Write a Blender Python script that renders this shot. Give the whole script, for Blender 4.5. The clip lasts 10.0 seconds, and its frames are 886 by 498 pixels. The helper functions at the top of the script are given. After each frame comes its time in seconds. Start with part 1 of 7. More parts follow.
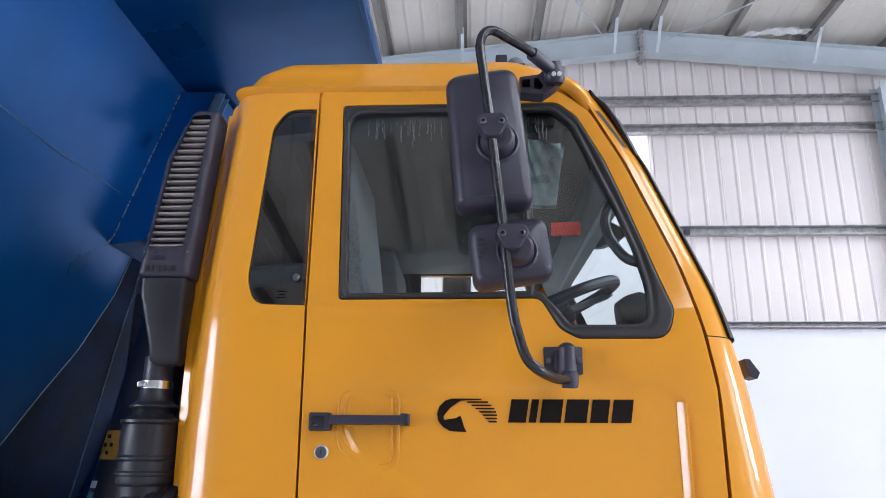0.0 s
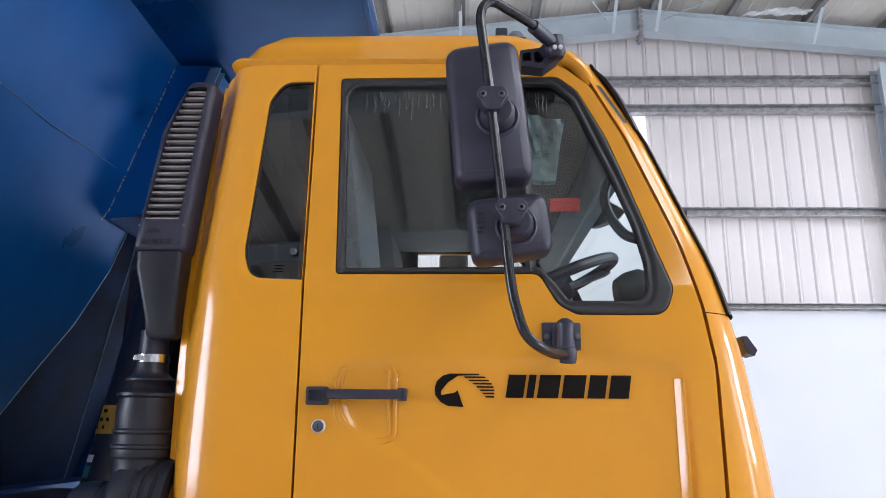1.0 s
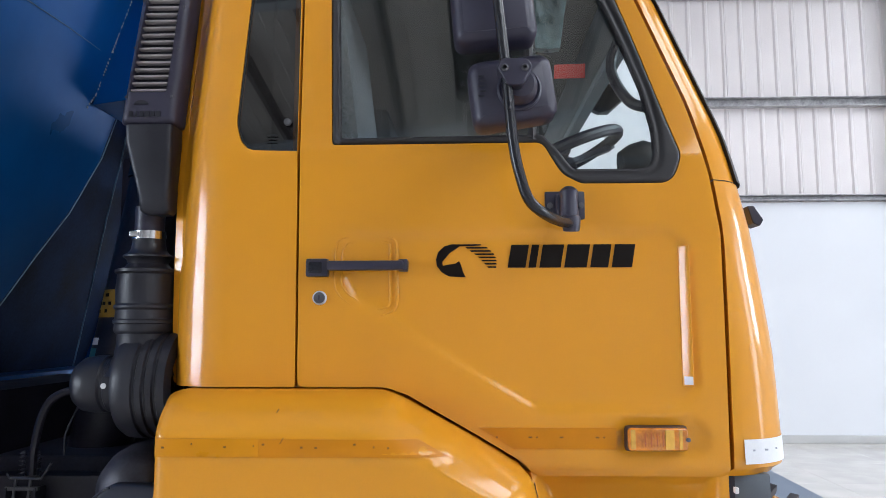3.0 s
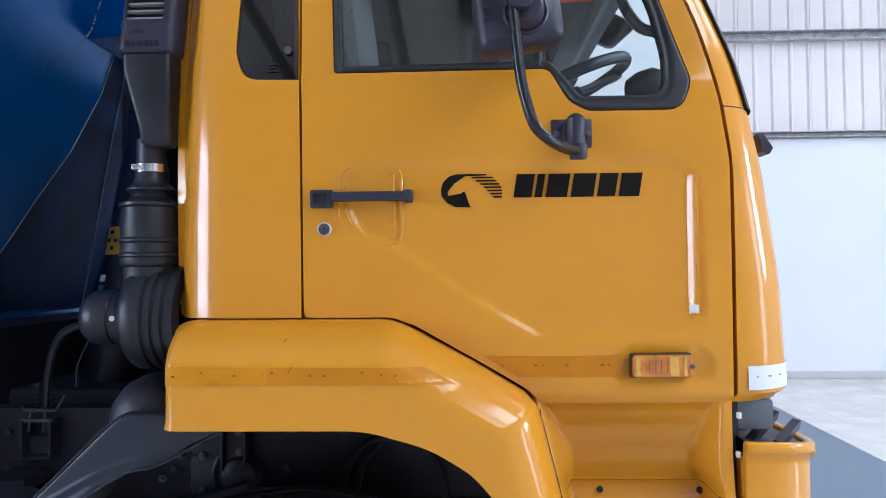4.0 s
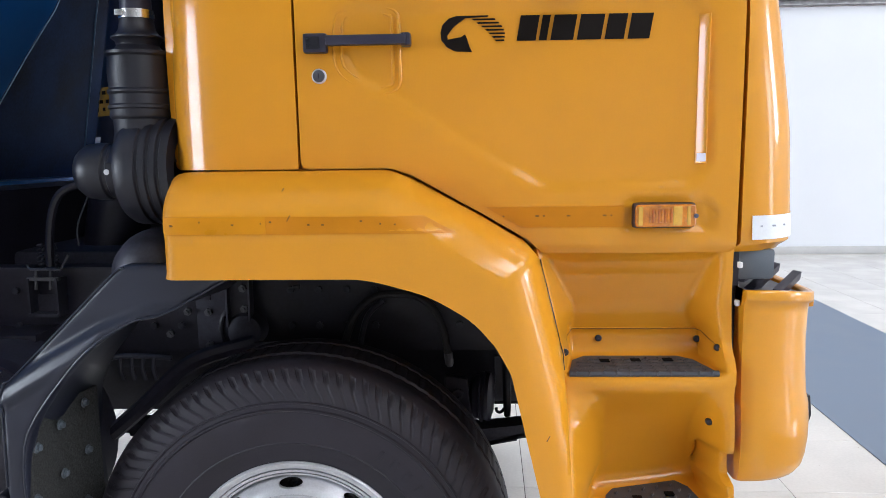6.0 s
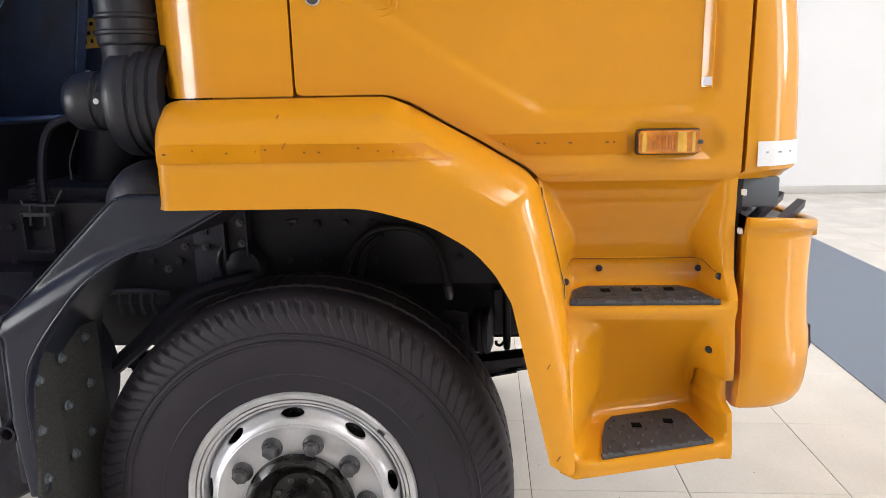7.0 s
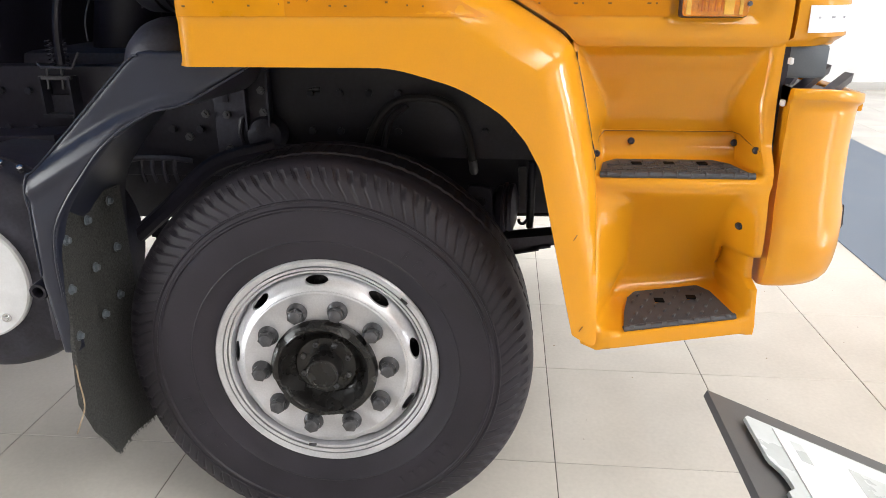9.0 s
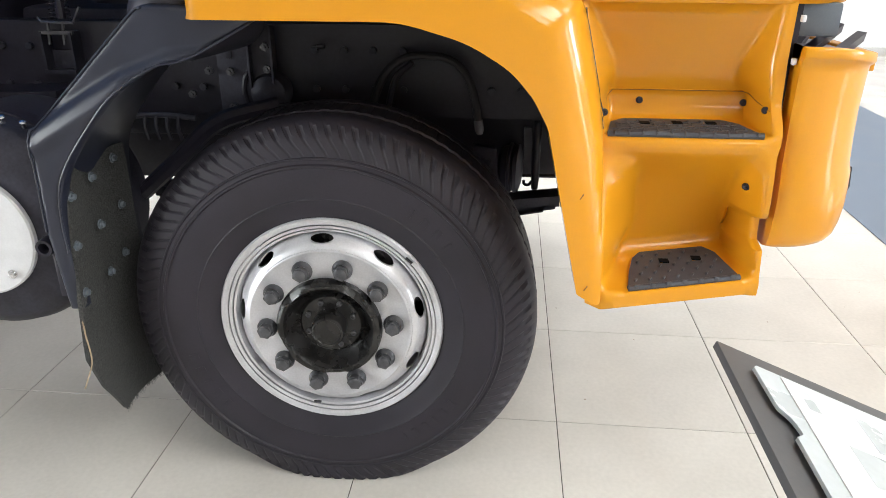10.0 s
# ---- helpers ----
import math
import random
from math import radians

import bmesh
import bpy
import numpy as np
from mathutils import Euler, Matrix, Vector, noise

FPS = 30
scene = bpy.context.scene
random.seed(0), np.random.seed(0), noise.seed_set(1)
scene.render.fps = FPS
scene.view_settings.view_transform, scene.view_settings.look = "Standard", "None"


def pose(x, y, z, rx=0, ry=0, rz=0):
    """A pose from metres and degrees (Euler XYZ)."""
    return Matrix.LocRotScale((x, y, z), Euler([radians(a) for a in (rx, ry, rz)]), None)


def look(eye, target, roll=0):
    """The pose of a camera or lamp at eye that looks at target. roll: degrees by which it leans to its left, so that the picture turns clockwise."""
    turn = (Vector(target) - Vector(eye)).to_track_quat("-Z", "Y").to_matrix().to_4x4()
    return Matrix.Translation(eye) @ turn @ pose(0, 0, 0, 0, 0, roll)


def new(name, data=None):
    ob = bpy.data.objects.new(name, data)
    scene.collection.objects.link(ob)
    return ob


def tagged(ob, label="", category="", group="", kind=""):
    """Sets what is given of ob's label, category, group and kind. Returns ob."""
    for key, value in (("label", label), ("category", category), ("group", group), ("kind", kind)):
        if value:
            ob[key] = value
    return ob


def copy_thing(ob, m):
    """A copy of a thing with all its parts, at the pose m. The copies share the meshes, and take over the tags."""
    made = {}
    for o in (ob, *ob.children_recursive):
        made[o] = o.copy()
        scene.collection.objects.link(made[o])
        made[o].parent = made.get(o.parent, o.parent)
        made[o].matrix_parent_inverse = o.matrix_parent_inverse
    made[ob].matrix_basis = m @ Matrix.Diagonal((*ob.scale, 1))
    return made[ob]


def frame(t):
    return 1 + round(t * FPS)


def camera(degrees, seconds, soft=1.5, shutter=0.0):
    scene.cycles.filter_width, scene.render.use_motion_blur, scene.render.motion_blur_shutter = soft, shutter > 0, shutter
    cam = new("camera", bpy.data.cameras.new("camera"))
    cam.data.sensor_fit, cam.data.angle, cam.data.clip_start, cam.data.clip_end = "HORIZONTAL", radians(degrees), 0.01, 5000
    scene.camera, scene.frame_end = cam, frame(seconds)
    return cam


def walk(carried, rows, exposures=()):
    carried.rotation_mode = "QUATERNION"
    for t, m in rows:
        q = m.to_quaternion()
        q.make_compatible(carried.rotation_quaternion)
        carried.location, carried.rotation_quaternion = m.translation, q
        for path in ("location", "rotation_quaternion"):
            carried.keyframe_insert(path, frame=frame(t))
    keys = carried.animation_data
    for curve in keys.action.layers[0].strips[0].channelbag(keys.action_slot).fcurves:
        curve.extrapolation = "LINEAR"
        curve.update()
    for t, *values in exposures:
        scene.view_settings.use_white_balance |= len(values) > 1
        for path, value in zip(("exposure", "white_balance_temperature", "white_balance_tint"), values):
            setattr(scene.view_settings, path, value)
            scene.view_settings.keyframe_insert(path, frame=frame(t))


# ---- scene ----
cam = camera(63.6, 10.0, soft=0.8)
PATH = [
    (0, (0.45, -1.719, 1.715), (0.377, 0.204, 2.263), 0.3),
    (0.5, (0.449, -1.714, 1.711), (0.373, 0.212, 2.246), 0.5),
    (1, (0.444, -1.704, 1.705), (0.382, 0.233, 2.2), 0.6),
    (1.5, (0.443, -1.691, 1.697), (0.378, 0.258, 2.138), 0.7),
    (2, (0.442, -1.679, 1.687), (0.376, 0.284, 2.062), 0.5),
    (2.5, (0.439, -1.662, 1.667), (0.384, 0.316, 1.953), 0.1),
    (2.7, (0.437, -1.656, 1.655), (0.381, 0.328, 1.917), 0.0),
    (3.8, (0.437, -1.638, 1.626), (0.377, 0.358, 1.718), -0.3),
    (4, (0.434, -1.636, 1.617), (0.364, 0.362, 1.677), -0.5),
    (4.5, (0.436, -1.622, 1.595), (0.362, 0.376, 1.545), -0.4),
    (5, (0.438, -1.615, 1.574), (0.358, 0.379, 1.444), -0.5),
    (5.5, (0.441, -1.618, 1.561), (0.358, 0.373, 1.392), -0.3),
    (5.7, (0.443, -1.614, 1.556), (0.357, 0.373, 1.345), -0.5),
    (6.8, (0.438, -1.592, 1.511), (0.357, 0.369, 1.123), -1.1),
    (7, (0.439, -1.589, 1.508), (0.356, 0.364, 1.086), -1.1),
    (7.5, (0.44, -1.583, 1.49), (0.34, 0.353, 0.998), -0.9),
    (8, (0.424, -1.577, 1.466), (0.316, 0.338, 0.899), -0.5),
    (8.5, (0.416, -1.58, 1.455), (0.292, 0.31, 0.813), -0.4),
    (9, (0.414, -1.581, 1.443), (0.289, 0.288, 0.741), -0.1),
    (9.5, (0.41, -1.588, 1.437), (0.297, 0.265, 0.693), 0.0),
    (10, (0.403, -1.587, 1.428), (0.279, 0.246, 0.637), 0.3),
]
EXPOSE = [(0.0, 0.63, 5750, 13.5), (2.5, 0.48, 5900, 10), (4.5, 0.53, 5200, 9.5), (5.5, 0.58, 5450, 9.5), (7.0, 0.65, 6650, 11), (8.0, 0.73, 6850, 11), (10.0, 0.96, 6450, 7)]
walk(cam, [(t, look(eye, target, roll)) for t, eye, target, roll in PATH], EXPOSE)

# ---- world and light ----
world = bpy.data.worlds.new("sky")
scene.world = world
world.use_nodes = True
wn = world.node_tree.nodes
sky = wn.new("ShaderNodeTexSky")
sky.sky_type = "NISHITA"
sky.sun_disc = False
sky.sun_elevation = radians(50)
sky.sun_rotation = radians(200)
wn["Background"].inputs["Strength"].default_value = 0.12
world.node_tree.links.new(sky.outputs[0], wn["Background"].inputs["Color"])


def area_lamp(name, m, sx, sy, watts, color=(1, 1, 1)):
    data = bpy.data.lights.new(name, "AREA")
    data.shape, data.size, data.size_y, data.energy, data.color = "RECTANGLE", sx, sy, watts, color
    ob = new(name, data)
    ob.matrix_world = m
    return ob


# daylight through the side doors and windows; unseen roof lamps added as fill light
area_lamp("side_daylight", look((13.9, -3.5, 2.15), (0, -3.5, 2.15)), 1.8, 4.2, 130, (0.95, 0.98, 1.0))
area_lamp("panel_daylight", look((14.02, -0.2, 3.6), (0, -0.2, 3.6)), 1.8, 2.6, 350, (0.95, 0.98, 1.0))
area_lamp("window_daylight", look((-10.95, -5.5, 2.4), (0, -5.5, 2.4)), 3.4, 3.4, 500, (0.95, 0.98, 1.0))
for x, y, watts in ((-7.5, 4.5, 420), (7.0, -5.5, 500), (8.6, 2.5, 260), (-4.0, 4.0, 420), (-7.2, -8.0, 680), (7.2, -14.0, 320)):
    area_lamp("roof_fill", look((x, y, 7.7), (x, y, 0)), 3.0, 7.0, watts, (1.0, 0.99, 0.97))


# ---- materials ----
def material(name, color, rough=0.5, metal=0.0, coat=0.0, vary=0.12, scale=6.0, fine=90.0, bump=0.02, dark=None,
             each=0.0, rough_vary=0.08, distance=0.002, spec=0.5):
    """A surface with colour variation at two scales, uneven gloss and fine relief."""
    m = bpy.data.materials.new(name)
    m.use_nodes = True
    nt = m.node_tree
    n, l = nt.nodes, nt.links
    b = n["Principled BSDF"]
    tc = n.new("ShaderNodeTexCoord")
    big, small = n.new("ShaderNodeTexNoise"), n.new("ShaderNodeTexNoise")
    big.inputs["Scale"].default_value, big.inputs["Detail"].default_value = scale, 5
    small.inputs["Scale"].default_value, small.inputs["Detail"].default_value = fine, 3
    for t in (big, small):
        l.new(tc.outputs["Object"], t.inputs["Vector"])
    add = n.new("ShaderNodeMath")
    add.operation = "ADD"
    half = n.new("ShaderNodeMath")
    half.operation = "MULTIPLY"
    half.inputs[1].default_value = 0.4
    l.new(small.outputs[0], half.inputs[0])
    l.new(big.outputs[0], add.inputs[0])
    l.new(half.outputs[0], add.inputs[1])
    src = add.outputs[0]
    if each:
        info = n.new("ShaderNodeObjectInfo")
        em = n.new("ShaderNodeMath")
        em.operation = "MULTIPLY_ADD"
        em.inputs[1].default_value, em.inputs[2].default_value = each, -each / 2
        l.new(info.outputs["Random"], em.inputs[0])
        sm = n.new("ShaderNodeMath")
        sm.operation = "ADD"
        l.new(src, sm.inputs[0])
        l.new(em.outputs[0], sm.inputs[1])
        src = sm.outputs[0]
    ramp = n.new("ShaderNodeValToRGB")
    d = dark or tuple(c * (1 - 2 * vary) for c in color)
    e = tuple(min(1, c * (1 + vary)) for c in color)
    ramp.color_ramp.elements[0].position, ramp.color_ramp.elements[0].color = 0.4, (*d, 1)
    ramp.color_ramp.elements[1].position, ramp.color_ramp.elements[1].color = 0.95, (*e, 1)
    l.new(src, ramp.inputs[0])
    l.new(ramp.outputs[0], b.inputs["Base Color"])
    rr = n.new("ShaderNodeMapRange")
    rr.inputs["From Min"].default_value, rr.inputs["From Max"].default_value = 0.3, 0.7
    rr.inputs["To Min"].default_value, rr.inputs["To Max"].default_value = max(0.02, rough - rough_vary), min(1, rough + rough_vary)
    l.new(big.outputs[0], rr.inputs[0])
    l.new(rr.outputs[0], b.inputs["Roughness"])
    b.inputs["Metallic"].default_value = metal
    b.inputs["Coat Weight"].default_value = coat
    b.inputs["Specular IOR Level"].default_value = spec
    b.inputs["Coat Roughness"].default_value = 0.04
    if bump:
        bp = n.new("ShaderNodeBump")
        bp.inputs["Strength"].default_value, bp.inputs["Distance"].default_value = bump, distance
        l.new(small.outputs[0], bp.inputs["Height"])
        l.new(bp.outputs[0], b.inputs["Normal"])
    return m


YELLOW = material("yellow_paint", (0.70, 0.298, 0.012), 0.45, coat=0.80, vary=0.03, scale=2.5, fine=300, bump=0.012, rough_vary=0.05, spec=0.08)
YELLOW.node_tree.nodes["Principled BSDF"].inputs["Coat Roughness"].default_value = 0.11
BLUE = material("blue_body_paint", (0.007, 0.108, 0.370), 0.36, metal=0.5, spec=0.3, coat=0.32, vary=0.14, scale=2.0, fine=5, bump=0.14, distance=0.02, rough_vary=0.10)
BLUE.node_tree.nodes["Principled BSDF"].inputs["Coat Roughness"].default_value = 0.24
PLASTIC = material("black_plastic", (0.031, 0.029, 0.049), 0.38, spec=0.42, vary=0.12, scale=14, fine=700, bump=0.12, rough_vary=0.08)
ARMBLACK = material("glossy_black_tube_paint", (0.013, 0.013, 0.018), 0.24, spec=0.5, vary=0.12, scale=14, fine=500, bump=0.03, rough_vary=0.05)
GREYPLASTIC = material("grey_black_plastic", (0.014, 0.014, 0.021), 0.42, spec=0.42, vary=0.2, scale=10, fine=500, bump=0.08)
RUBBER = material("tyre_rubber", (0.025, 0.0215, 0.030), 0.55, spec=0.40, vary=0.22, scale=7, fine=260, bump=0.12, dark=(0.016, 0.0145, 0.020))
SEAL = material("black_rubber_seal", (0.02, 0.019, 0.022), 0.5, vary=0.15, scale=20, fine=400, bump=0.05)
STEEL = material("silver_wheel_paint", (0.70, 0.70, 0.735), 0.36, metal=0.6, vary=0.12, scale=12, fine=200, bump=0.03, rough_vary=0.08)
CHROME = material("bright_metal", (0.75, 0.75, 0.76), 0.22, metal=1.0, vary=0.08, scale=30, fine=300, bump=0.02)
BOLT = material("dark_bolt_metal", (0.12, 0.12, 0.13), 0.42, metal=0.6, vary=0.2, scale=40, fine=400, bump=0.05)
BLACKPAINT = material("chassis_black_paint", (0.021, 0.019, 0.031), 0.42, spec=0.42, vary=0.3, scale=5, fine=80, bump=0.1)
DULL = material("grey_chassis_parts", (0.044, 0.043, 0.060), 0.48, metal=0.2, spec=0.4, vary=0.35, scale=9, fine=120, bump=0.1)
HUBBLACK = material("oily_black_hub_paint", (0.013, 0.012, 0.012), 0.28, vary=0.3, scale=22, fine=160, bump=0.10)
FLAP = material("bristly_black_rubber", (0.10, 0.10, 0.098), 0.8, dark=(0.005, 0.006, 0.006), scale=200, fine=600, bump=0.9, distance=0.006)
MUDPLASTIC = material("smooth_black_guard_plastic", (0.019, 0.022, 0.038), 0.33, spec=0.5, vary=0.12, scale=8, fine=400, bump=0.02, rough_vary=0.04)
DUCTGREY = material("grey_duct_plastic", (0.12, 0.14, 0.165), 0.4, vary=0.12, scale=14, fine=300, bump=0.05)
# the body's blue paint darkened: shade is put into this colour
UNDERBODY = material("shaded_blue_paint", (0.018, 0.036, 0.095), 0.7, spec=0.12, vary=0.3, scale=5, fine=80, bump=0.1)
STAIN = material("dried_drip_film", (0.20, 0.20, 0.20), 0.7, vary=0.4, scale=60, fine=400, bump=0.0)
SLAT = material("pale_grey_louvre", (0.27, 0.24, 0.245), 0.5, vary=0.12, scale=40, fine=300, bump=0.03)
TAPELIGHT = material("yellow_reflective_tape", (0.66, 0.262, 0.002), 0.35, spec=0.25, vary=0.06, scale=9, fine=900, bump=0.05)
TRIM = material("dark_cab_trim", (0.016, 0.0165, 0.018), 0.6, vary=0.15, scale=8, fine=300, bump=0.1)
SEATCLOTH = material("grey_seat_cloth", (0.22, 0.23, 0.25), 0.85, vary=0.3, scale=160, fine=600, bump=0.3)
LINING = material("grey_roof_lining", (0.18, 0.18, 0.18), 0.8, vary=0.1, scale=6, fine=300, bump=0.1)
BLACKINK = material("black_decal", (0.008, 0.005, 0.004), 0.45, spec=0.15, vary=0.1, scale=20, fine=200, bump=0.0)
RED = material("red_sticker", (0.55, 0.03, 0.02), 0.5, vary=0.08, scale=30, fine=200, bump=0.0)
WHITEPAPER = material("white_label", (0.78, 0.78, 0.80), 0.5, vary=0.05, scale=20, fine=200, bump=0.0)
LABELYELLOW = material("yellow_label", (0.45, 0.25, 0.03), 0.5, vary=0.1, scale=30, fine=200, bump=0.0)
LABELBLUE = material("blue_green_label", (0.05, 0.22, 0.28), 0.5, vary=0.1, scale=30, fine=200, bump=0.0)
TAPE = material("amber_reflective_tape", (0.60, 0.220, 0.003), 0.35, spec=0.25, vary=0.08, scale=9, fine=900, bump=0.06)
MARK = material("faint_print", (0.16, 0.07, 0.01), 0.5, vary=0.1, scale=40, fine=200, bump=0.0)
MASONRY = material("white_painted_masonry", (0.82, 0.83, 0.86), 0.75, vary=0.03, scale=0.6, fine=60, bump=0.08)
SHEETING = material("white_corrugated_sheet", (0.83, 0.775, 0.765), 0.45, vary=0.05, scale=0.8, fine=50, bump=0.03)
GIRT = material("galvanised_girt", (0.43, 0.42, 0.43), 0.5, metal=0.3, vary=0.30, scale=9, fine=40, bump=0.25)
RAFTER = material("pale_blue_grey_steel_paint", (0.52, 0.58, 0.63), 0.5, vary=0.06, scale=2, fine=60, bump=0.03)
ROOFSHEET = material("cream_roof_underside", (0.76, 0.735, 0.69), 0.6, vary=0.08, scale=1.0, fine=40, bump=0.05)
PURLIN = material("grey_purlin", (0.30, 0.29, 0.28), 0.55, metal=0.3, vary=0.12, scale=4, fine=60, bump=0.04)
TILE = material("cream_vitrified_tile", (0.69, 0.655, 0.61), 0.14, vary=0.07, scale=2.2, fine=70, bump=0.008, each=0.10, rough_vary=0.06)
GROUT = material("dark_tile_joint", (0.07, 0.06, 0.05), 0.85, vary=0.2, scale=10, fine=100, bump=0.1)
SKIRTING = material("grey_skirting_tile", (0.56, 0.55, 0.54), 0.4, vary=0.06, scale=3, fine=60, bump=0.02)
FOIL = material("crumpled_silver_liner", (0.86, 0.87, 0.88), 0.38, metal=0.25, vary=0.10, scale=5, fine=14, bump=0.6, distance=0.03)
WALKWAY = material("blue_grey_walkway", (0.18, 0.22, 0.29), 0.55, vary=0.07, scale=3, fine=220, bump=0.06)
BOARD = material("grey_board", (0.095, 0.095, 0.098), 0.5, vary=0.06, scale=8, fine=200, bump=0.03)
DAYPANEL = material("daylit_panel", (0.9, 0.9, 0.9), 0.4, vary=0.02, bump=0.0)
DAYPANEL.node_tree.nodes["Principled BSDF"].inputs["Emission Color"].default_value = (1, 1, 1, 1)
DAYPANEL.node_tree.nodes["Principled BSDF"].inputs["Emission Strength"].default_value = 0.6
# paler than the body paint: reflected light is put into the colour
BLUESTEEL = material("sheen_blue_steel", (0.16, 0.27, 0.42), 0.35, metal=0.4, vary=0.12, scale=20, fine=200, bump=0.03)
FOAM = material("white_acrylic_edge", (0.52, 0.555, 0.57), 0.3, vary=0.06, scale=14, fine=120, bump=0.02)


def glass(name, tint, gloss=0.02, gain=2.3):
    m = bpy.data.materials.new(name)
    m.use_nodes = True
    n, l = m.node_tree.nodes, m.node_tree.links
    n.remove(n["Principled BSDF"])
    t, g, f, mix = (n.new("ShaderNodeBsdfTransparent"), n.new("ShaderNodeBsdfGlossy"), n.new("ShaderNodeFresnel"),
                    n.new("ShaderNodeMixShader"))
    t.inputs[0].default_value = (*tint, 1)
    g.inputs["Roughness"].default_value = gloss
    f.inputs["IOR"].default_value = 1.52
    m2 = n.new("ShaderNodeMath")
    m2.operation = "MULTIPLY"
    m2.inputs[1].default_value = gain
    l.new(f.outputs[0], m2.inputs[0])
    l.new(m2.outputs[0], mix.inputs[0])
    l.new(t.outputs[0], mix.inputs[1])
    l.new(g.outputs[0], mix.inputs[2])
    l.new(mix.outputs[0], n["Material Output"].inputs[0])
    return m


GLASS = glass("tinted_window_glass", (0.92, 0.99, 0.97))
SCREENGLASS = glass("green_tinted_windscreen", (0.80, 0.97, 0.95))
DARKGLASS = glass("dark_tinted_glass", (0.11, 0.09, 0.11), gain=2.4)
WRAP = material("crumpled_film_on_visor", (0.19, 0.27, 0.285), 0.30, coat=0.6, vary=0.5, scale=14, fine=30, bump=0.35, distance=0.01)
HEADER = material("grey_moulded_trim", (0.13, 0.15, 0.17), 0.5, vary=0.1, scale=8, fine=300, bump=0.05)
LAMPBASE = material("brown_lamp_base", (0.05, 0.022, 0.015), 0.4, vary=0.2, scale=30, fine=300, bump=0.03)

AMBER = material("amber_lens", (0.90, 0.27, 0.010), 0.10, coat=1.0, vary=0.25, scale=45, fine=200, bump=0.02)
AMBER.node_tree.nodes["Principled BSDF"].inputs["Transmission Weight"].default_value = 0.25

AMBERFACET = material("amber_reflector", (1.0, 0.50, 0.06), 0.18, metal=0.5, coat=1.0, vary=0.15, scale=60, fine=300, bump=0.02)
AMBERDARK = material("deep_amber_rib", (0.50, 0.125, 0.006), 0.15, coat=1.0, vary=0.1, scale=60, fine=300, bump=0.02)
MATRUBBER = material("grey_tread_rubber", (0.058, 0.060, 0.072), 0.5, vary=0.2, scale=25, fine=400, bump=0.12)
# near-black that paints the shade inside the tread slots
SLOTDARK = material("slot_shade_black", (0.004, 0.004, 0.005), 0.9, spec=0.1, vary=0.2, bump=0.0)
STRING = material("tan_string", (0.42, 0.32, 0.22), 0.8, vary=0.25, scale=60, fine=400, bump=0.1)
PRINTGREY = material("pale_grey_print", (0.42, 0.43, 0.48), 0.5, vary=0.1, scale=40, fine=200, bump=0.0)
MATRIB = material("lighter_tread_edges", (0.075, 0.076, 0.086), 0.55, vary=0.25, scale=60, fine=400, bump=0.08)


# ---- mesh helpers ----
def part(name, bm, mat, parent=None, label="", angle=35, bevel=0.0, kind="", smooth=True):
    """One mesh object from a bmesh, under a thing or a part."""
    me = bpy.data.meshes.new(name)
    bm.to_mesh(me)
    bm.free()
    me.materials.append(mat)
    if smooth:
        me.shade_smooth()
        me.set_sharp_from_angle(angle=radians(angle))
    ob = new(name, me)
    if parent is not None:
        ob.parent = parent
    if bevel:
        mod = ob.modifiers.new("edge", "BEVEL")
        mod.width, mod.segments, mod.limit_method, mod.angle_limit = bevel, 2, "ANGLE", radians(45)
        mod.harden_normals = True
    if label or kind:
        tagged(ob, label=label, kind=kind)
    return ob


def same(ob, name, m, parent):
    """Another object on the same mesh."""
    o = new(name, ob.data)
    o.parent = parent
    o.matrix_basis = m
    return o


def box(bm, c, size, m=None, bev=0.0):
    r = bmesh.ops.create_cube(bm, size=1.0, matrix=(m or Matrix()) @ Matrix.LocRotScale(c, None, size))
    if bev:
        es = {e for v in r["verts"] for e in v.link_edges}
        bmesh.ops.bevel(bm, geom=list(es), offset=bev, segments=2, profile=0.6, affect="EDGES", clamp_overlap=True)
    return bm


def boxed(c, size, m=None, bev=0.0):
    return box(bmesh.new(), c, size, m, bev)


def smooth_path(pts, n=6):
    """A Catmull-Rom line through the points."""
    p = [Vector(q) for q in pts]
    p = [p[0] * 2 - p[1]] + p + [p[-1] * 2 - p[-2]]
    out = []
    for i in range(1, len(p) - 2):
        for k in range(n):
            t = k / n
            a, b, c, d = p[i - 1], p[i], p[i + 1], p[i + 2]
            out.append(0.5 * (2 * b + (c - a) * t + (2 * a - 5 * b + 4 * c - d) * t * t + (3 * b - a - 3 * c + d) * t ** 3))
    out.append(p[-2])
    return out


def tube(bm, pts, r, seg=12, cap=True, radii=None):
    pts = [Vector(p) for p in pts]
    rings = []
    u = None
    for i, p in enumerate(pts):
        d = (pts[min(i + 1, len(pts) - 1)] - pts[max(i - 1, 0)]).normalized()
        if u is None:
            u = d.orthogonal().normalized()
        u = (u - d * u.dot(d)).normalized()
        w = d.cross(u)
        rr = radii[i] if radii else r
        rings.append([bm.verts.new(p + rr * (math.cos(a) * u + math.sin(a) * w)) for a in (2 * math.pi * k / seg for k in range(seg))])
    for a, b in zip(rings, rings[1:]):
        for k in range(seg):
            bm.faces.new((a[k], a[(k + 1) % seg], b[(k + 1) % seg], b[k]))
    if cap:
        bm.faces.new(rings[0][::-1])
        bm.faces.new(rings[-1])
    return bm


